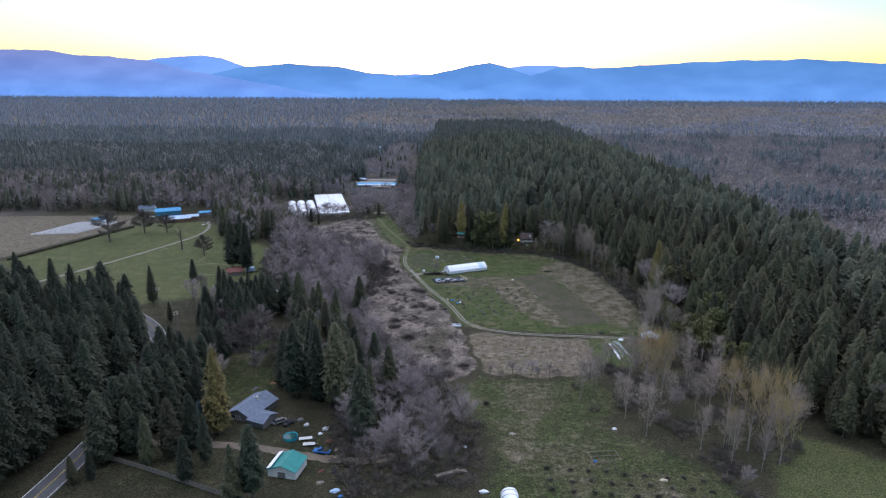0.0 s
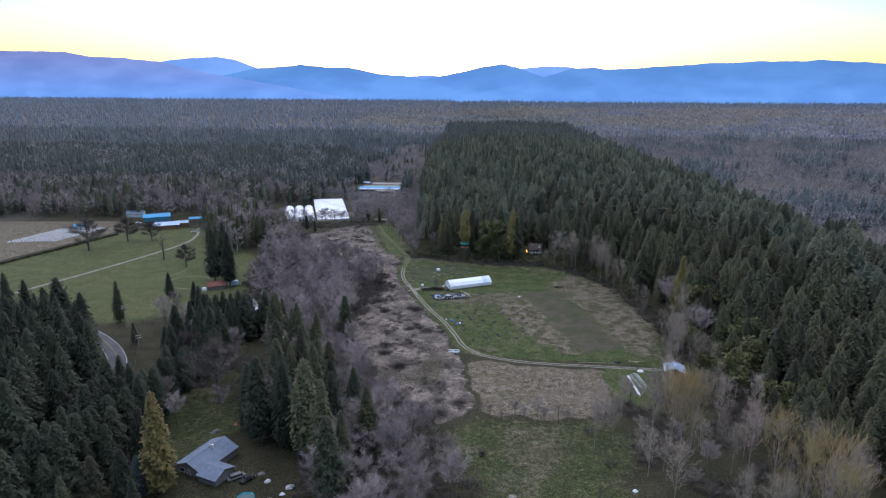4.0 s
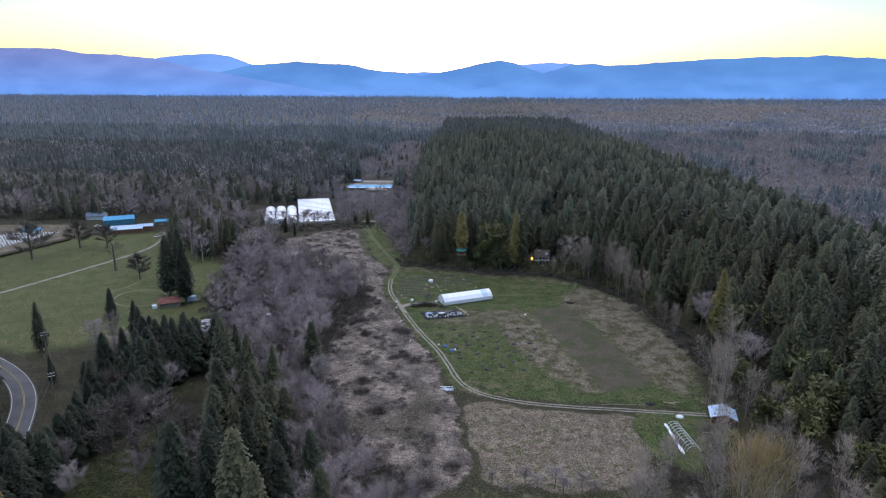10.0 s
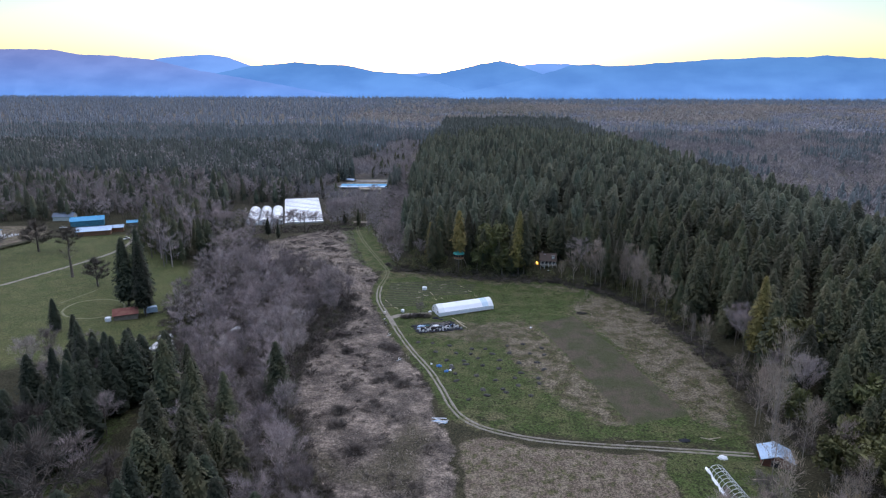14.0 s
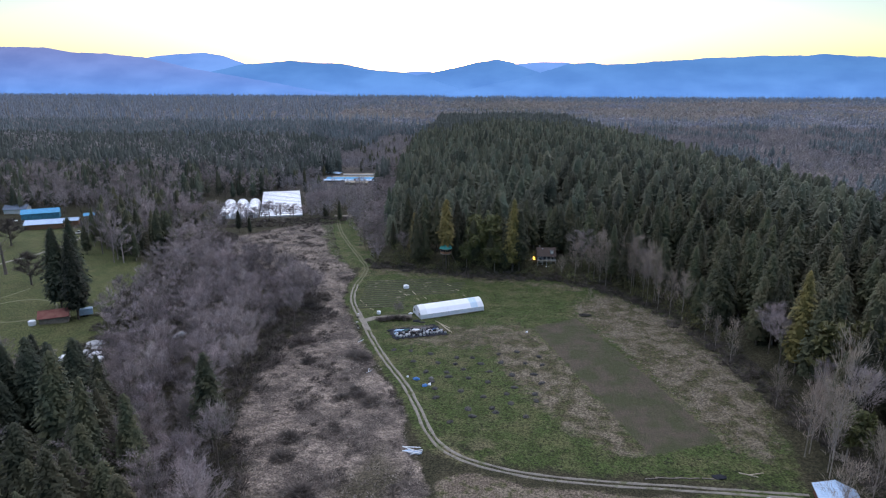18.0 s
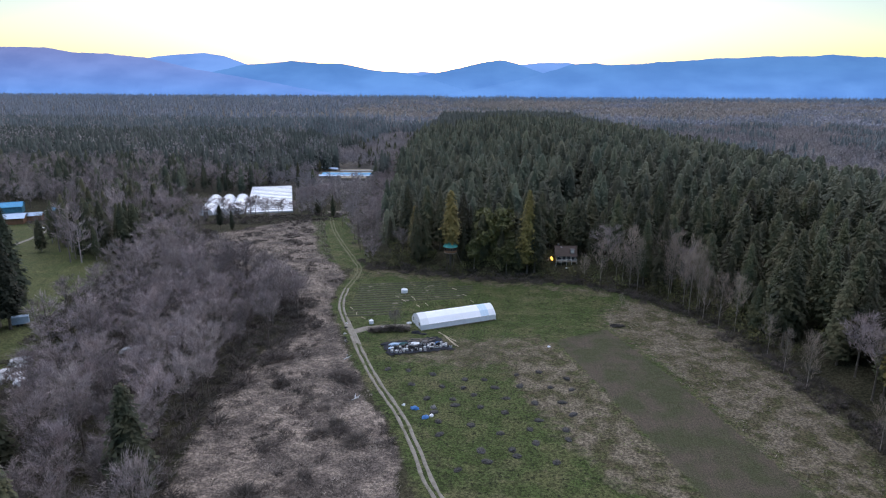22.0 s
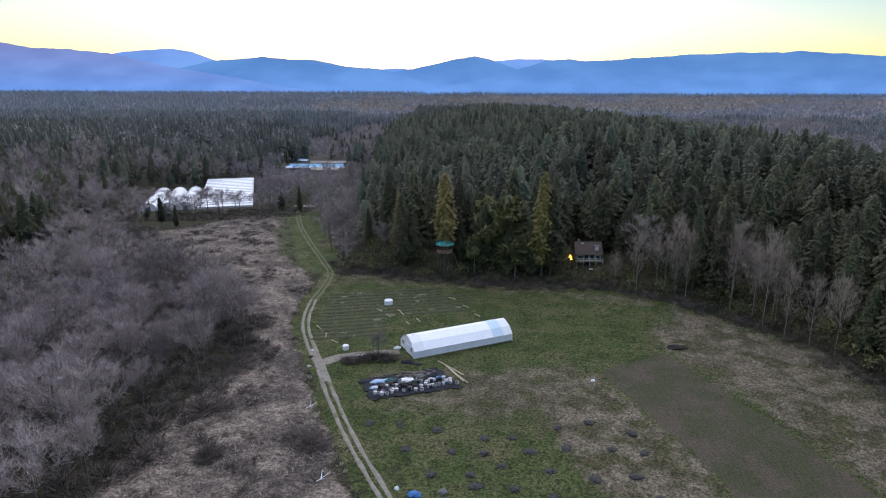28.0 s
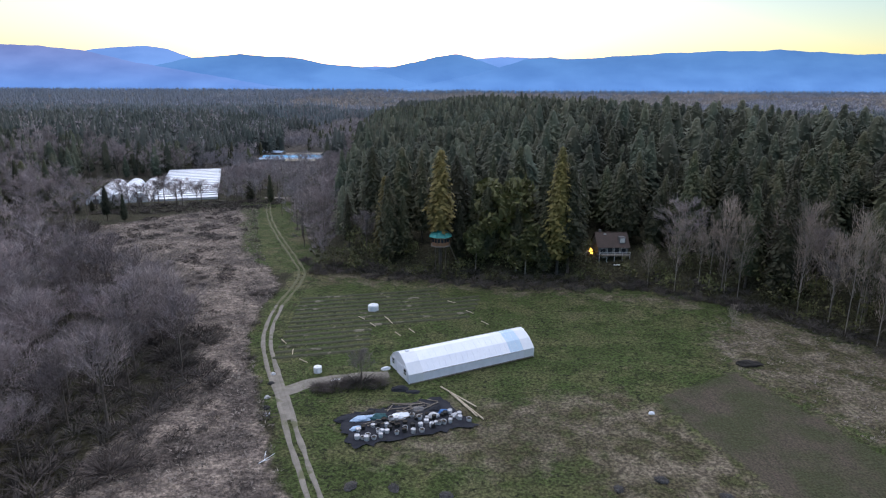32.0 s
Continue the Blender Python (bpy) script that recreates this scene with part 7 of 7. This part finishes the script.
for r in range(5):
    for k in range(9):
        one_bush(30 + 5.6 * k + 0.5 * rng.normal(), 139 - 5.2 * r - 0.45 * k + 0.5 * rng.normal(), 1.5, 0.9 + 0.3 * rng.random(), "small round orchard bush in a row", k)

# ---------------------------------------------------------------- the farm across the pasture
gable("blue_barn", -262.9, 487, -60, 10, 20, 4.0, 6.0, BLUE_ROOF, material("blue_siding", (0.1, 0.3, 0.42), None, 2.0, 0.7), "long barn with bright blue metal roof", "barn", 0.5, seams=1.0)
gable("machine_shed", -242.3, 463.1, -64, 11, 19, 3.2, 4.8, PALE_ROOF, CEDAR, "red-brown machine shed with pale metal roof", "shed", 0.8, seams=1.0)
gable("lean_to", -234, 472.8, -64, 6, 9, 3.0, 4.2, PALE_ROOF, CEDAR, "small shed with pale roof beside the machine shed", "shed", 0.5, seams=1.0)
gable("open_shed", -228.7, 491.6, -66, 6, 15, 3.2, 4.2, BLUE_ROOF, WOOD, "open shed with blue metal roof", "shed", 0.5, seams=1.0)
gable("field_shelter", -301.8, 448.3, -70, 7, 10, 2.6, 3.8, BLUE_ROOF, WHITE_PAINT, "white field shelter with blue metal roof", "shed", 0.5, seams=1.0)
gable("farmhouse", -288, 499, -75, 8, 13, 3.2, 5.4, SHINGLE, WHITE_PAINT, "white farmhouse with grey roof", "house", 0.5, seams=0)
gable("white_cottage", -240.7, 535.6, -80, 7, 14, 2.8, 4.6, SHINGLE, WHITE_PAINT, "white cottage with grey roof", "house", 0.5, seams=0)
gable("brown_cabin", -204, 463.5, -50, 7, 9, 2.8, 4.8, BROWN_SHINGLE, WOOD, "brown cabin under the trees", "house", 0.5, seams=0)
gable("red_shed", -140.8, 328.5, -62, 6, 9, 2.6, 4.4, RED_ROOF, WOOD, "shed with rusty red metal roof", "shed", 0.5, seams=0.8)
tank(-145.5, 323.2, 1.2, 1.7, "white water tank beside the red shed")
trailer = empty("box_trailer", lies(-133.6, 334.9, 35, 0.1), "pale blue box trailer parked under firs", "trailer")
part("box", box(-2.6, -1.2, 0.6, 2.6, 1.2, 3.0, 0.1), PALE_ROOF, trailer)
for sx in (-0.5, 0.5):
    for s in (-1, 1):
        part("wheel", rod((sx, s * 1.0, 0.4), (sx, s * 1.22, 0.4), 0.4, n=12), RUBBER, trailer)
part("drawbar", rod((2.6, 0, 0.6), (4.0, 0, 0.5), 0.07), STEEL, trailer)
for k, (x, y) in enumerate(((-111.6, 299.4), (-108.7, 302.6), (-113.6, 303.5), (-105.8, 299.6), (-110.7, 306.7), (-116.5, 299.3))):
    heap("tarped_pile", x, y, 2.4, 1.5, 1.4, PLASTIC if k % 2 else FABRIC, "white tarped pile among bare trees", "pile", 40 * k)
HEDGE = [(-289.7, 333.2), (-281.9, 366.8), (-274.4, 394.2), (-264.3, 434.1), (-250.4, 428.6)]
hp = curve_points(HEDGE[:4], 1.4)[0]
hv = [shape((*bush(60, s, 0.06), 0)) for s in (67, 68)]
joined("hedge", "clipped dark green hedge along the pasture", "hedge", hv, hp[:, 0], hp[:, 1], 1.7 + 0.3 * rng.random(len(hp)), [NEEDLES], 0.9)
u, w = np.meshgrid(np.arange(16), np.arange(22))
px, py = (-324 + 2.0 * u + 0.4 * w).ravel() + 0.2 * rng.normal(size=u.size), (400 + 2.1 * w + 0.5 * u).ravel() + 0.2 * rng.normal(size=u.size)
cube_v = np.array([(a, b, c) for c in (0, 1) for a, b in ((-0.5, -0.5), (0.5, -0.5), (0.5, 0.5), (-0.5, 0.5))], float)
cube_f = np.array([(4, 5, 6), (4, 6, 7), (0, 1, 5), (0, 5, 4), (1, 2, 6), (1, 6, 5), (2, 3, 7), (2, 7, 6), (3, 0, 4), (3, 4, 7)])
joined("nursery_pots", "rows of pale nursery pots on the ground", "pots", [shape((cube_v, cube_f, 0))], px, py, np.full(px.size, 0.8), [FABRIC], 1.0)

# ---------------------------------------------------------------- the far nursery and the valley fields
nur = empty("blue_tunnel", lies(-112.6, 714.8, 3), "long low nursery tunnel with pale blue roof", "greenhouse")
part("roof", slab([(-26, -2.5, 3.0), (26, -2.5, 3.0), (26, 2.5, 4.2), (-26, 2.5, 4.2)], 0.15), BLUE_ROOF, nur)
part("lower_roof", slab([(-28, -6.0, 2.0), (26, -6.0, 2.0), (26, -2.6, 2.9), (-28, -2.6, 2.9)], 0.15), PALE_ROOF, nur)
part("back_wall", box(-26, 2.3, 0, 26, 2.5, 4.0), GREY_PAINT, nur)
for k in range(14):
    part("post", box(-26 + 4 * k - 0.1, -5.9, 0, -26 + 4 * k + 0.1, -5.7, 2.0), WOOD, nur)
for k, (x, y, t, w, d) in enumerate(((-143.3, 761.9, 62, 5, 22), (-104.9, 695, 88, 5, 22))):
    gable("nursery_shed", x, y, t, w, d, 2.6, 3.8, PALE_ROOF if k == 0 else FRESH_WOOD, WOOD, "long low nursery shed", "shed", 0.4, seams=0)
for k in range(6):
    ob = empty("nursery_bed", lies(-118.3, 732.6 + 8 * k, 3, 0.1), "long pale nursery bed in the far field", "garden bed", "far nursery beds")
    part("bed", box(-22, -1.6, 0, 22, 1.6, 0.5, 0.1), (GRAVEL, FABRIC, FRESH_WOOD)[k % 3], ob)
for x, y, t in ((-256.6, 1320.4, 80), (-202, 1392.9, 70), (-168.3, 1409.1, 90), (-187.5, 1208.5, 60)):
    gable("valley_house", x, y, t, 9, 16, 3.2, 5.5, PALE_ROOF, WHITE_PAINT, "pale house far up the valley", "house", 0.5, group="far valley houses", seams=0)
for x, y, w in ((275.2, 1079, 20), (280.2, 956, 16), (-82.9, 545.6, 7)):
    heap("pale_clearing", x, y, w, w * 0.5, 0.3, STRAW, "pale open patch of straw", "clearing")
gate = empty("field_gate", lies(-70.7, 551.9, 10), "pale wooden gate and boards at the valley head", "gate")
for zz in (0.4, 0.8, 1.2):
    part("rail", box(-4, -0.05, zz, 4, 0.05, zz + 0.12), FRESH_WOOD, gate)
for xx in (-4, 0, 4):
    part("post", box(xx - 0.1, -0.1, 0, xx + 0.1, 0.1, 1.5), FRESH_WOOD, gate)

# ---------------------------------------------------------------- utility poles and wires
POLES = [(-155.9, 264.9, 11), (-132.4, 236.4, 10), (-106.3, 184.1, 10), (-102.5, 135.6, 10), (-212.4, 456, 10)]
tops = []
for x, y, h in POLES:
    ob = empty("utility_pole", lies(x, y, 40), "grey wooden utility pole with crossarms", "utility pole", "utility poles")
    part("pole", rod((0, 0, -0.3), (0, 0, h), 0.16, 0.11, 8), WOOD, ob)
    for zz in (h - 0.5, h - 1.5):
        part("crossarm", box(-1.1, -0.06, zz, 1.1, 0.06, zz + 0.14), WHITE_PAINT, ob)
    for xx in (-1.0, 0.0, 1.0):
        part("insulator", rod((xx, 0, h - 0.36), (xx, 0, h - 0.1), 0.06, n=6), GREY_PAINT, ob)
    tops.append((x, y, float(height(x, y)) + h - 0.3))
WIRE = material("wire", (0.12, 0.12, 0.13), None, 1.0, 0.6)
for a, b in zip(tops[:3], tops[1:4]):
    ob = empty("power_line", pose(0, 0, 0), "thin power lines between the poles", "power line", "power lines")
    for off in (-0.8, 0.8):
        pts = [Vector(a).lerp(Vector(b), k / 10) + Vector((off * 0.7, off * 0.7, -1.2 * (1 - (2 * k / 10 - 1) ** 2))) for k in range(11)]
        bm = bmesh.new()
        for p0, p1 in zip(pts, pts[1:]):
            rod(p0, p1, 0.025, n=4, bm=bm)
        part("wire", bm, WIRE, ob)

# ---------------------------------------------------------------- reeds, grass tufts, brush: what nobody could count
tx, ty = scatter(-140, 195, 5, 525, 1.45, lambda a, b: inside(MARSH, a, b) & (wavy(a, b, 9, 3) > -0.35))
joined("dry_reeds", "pale dry reeds matted across the marsh", "reeds", TUSSOCKS, tx, ty, 0.5 + 0.5 * rng.random(len(tx)), [STRAW], 1.3, 0.05)
tx, ty = scatter(-140, 195, 5, 525, 2.6, lambda a, b: inside(MARSH, a, b) & (wavy(a, b, 26, 8) + 0.5 * wavy(a, b, 9, 2) > 0.25))
joined("marsh_scrub", "low dark scrub in patches across the marsh", "scrub", BUSHES, tx, ty, 0.7 + 0.8 * rng.random(len(tx)), [BRUSH], 1.6, 0.05)
tx, ty = scatter(-42, 250, 100, 412, 1.9, lambda a, b: inside(FIELD, a, b) & ~inside(PLOUGHED, a, b) & (np.abs(along(LANE, a, b)) > 2) & (wavy(a, b, 13, 5) > -0.1))
joined("field_tufts", "uneven tufts of field grass", "grass", TUSSOCKS, tx, ty, 0.22 + 0.25 * rng.random(len(tx)), [TUFT], 1.6, 0.03)
tx, ty = scatter(28, 255, 100, 398, 1.7, lambda a, b: inside(DRY_RIGHT, a, b) & (wavy(a, b, 12, 7) > -0.2))
joined("dry_grass", "pale dry grass beside the ploughed strip", "grass", TUSSOCKS, tx, ty, 0.3 + 0.35 * rng.random(len(tx)), [STRAW], 1.4, 0.03)
tx, ty = scatter(-70, 160, 120, 425, 2.6, lambda a, b: (np.abs(along(FOOT, a, b) - 0.5) < 4.5 + 2 * wavy(a, b, 17)) & (b > 165))
joined("edge_brush", "dark leafless brush along the wood's edge", "brush", BUSHES, tx, ty, 1.0 + 1.6 * rng.random(len(tx)), [BRUSH], 1.2, 0.1)
SHRUBS = [shape((*leafy(170, s, 0.5), 0)) for s in (95, 96, 97)]
tx, ty = scatter(-60, 330, 110, 430, 3.9, lambda a, b: (along(FOOT, a, b) > -0.5) & (along(FOOT, a, b) < 14) & (wavy(a, b, 30, 3) > -0.35) & (np.hypot(a - 45, b - 409) > 7.5))
joined("edge_shrubs", "olive brown shrubs and young trees at the wood's edge", "shrubs", SHRUBS, tx, ty, 2.4 + 5.2 * rng.random(len(tx)) ** 1.4, [LEAVES], 1.0, 0.2)
tx, ty = scatter(-165, 120, 120, 475, 3.0, lambda a, b: inside(BELT, a, b) | (inside(CREEK, a, b) & (wavy(a, b, 30, 4) > 0.15)) | (np.abs(along(BELT, a, b)) < 5 + 3 * wavy(a, b, 21)))
joined("belt_brush", "dark leafless undergrowth beneath the bare trees", "brush", BUSHES, tx, ty, 1.2 + 2.0 * rng.random(len(tx)), [BRUSH], 1.2, 0.1)
tx, ty = scatter(-150, 470, -80, 540, 3.0, lambda a, b: (b > 500 + 0.32 * (a + 150) - 6) & (b < 522 + 0.32 * (a + 150)))
joined("hedge_brush", "dark brush in front of the far greenhouses", "brush", BUSHES, tx, ty, 0.8 + 1.6 * rng.random(len(tx)) ** 2, [BRUSH], 1.5, 0.1)
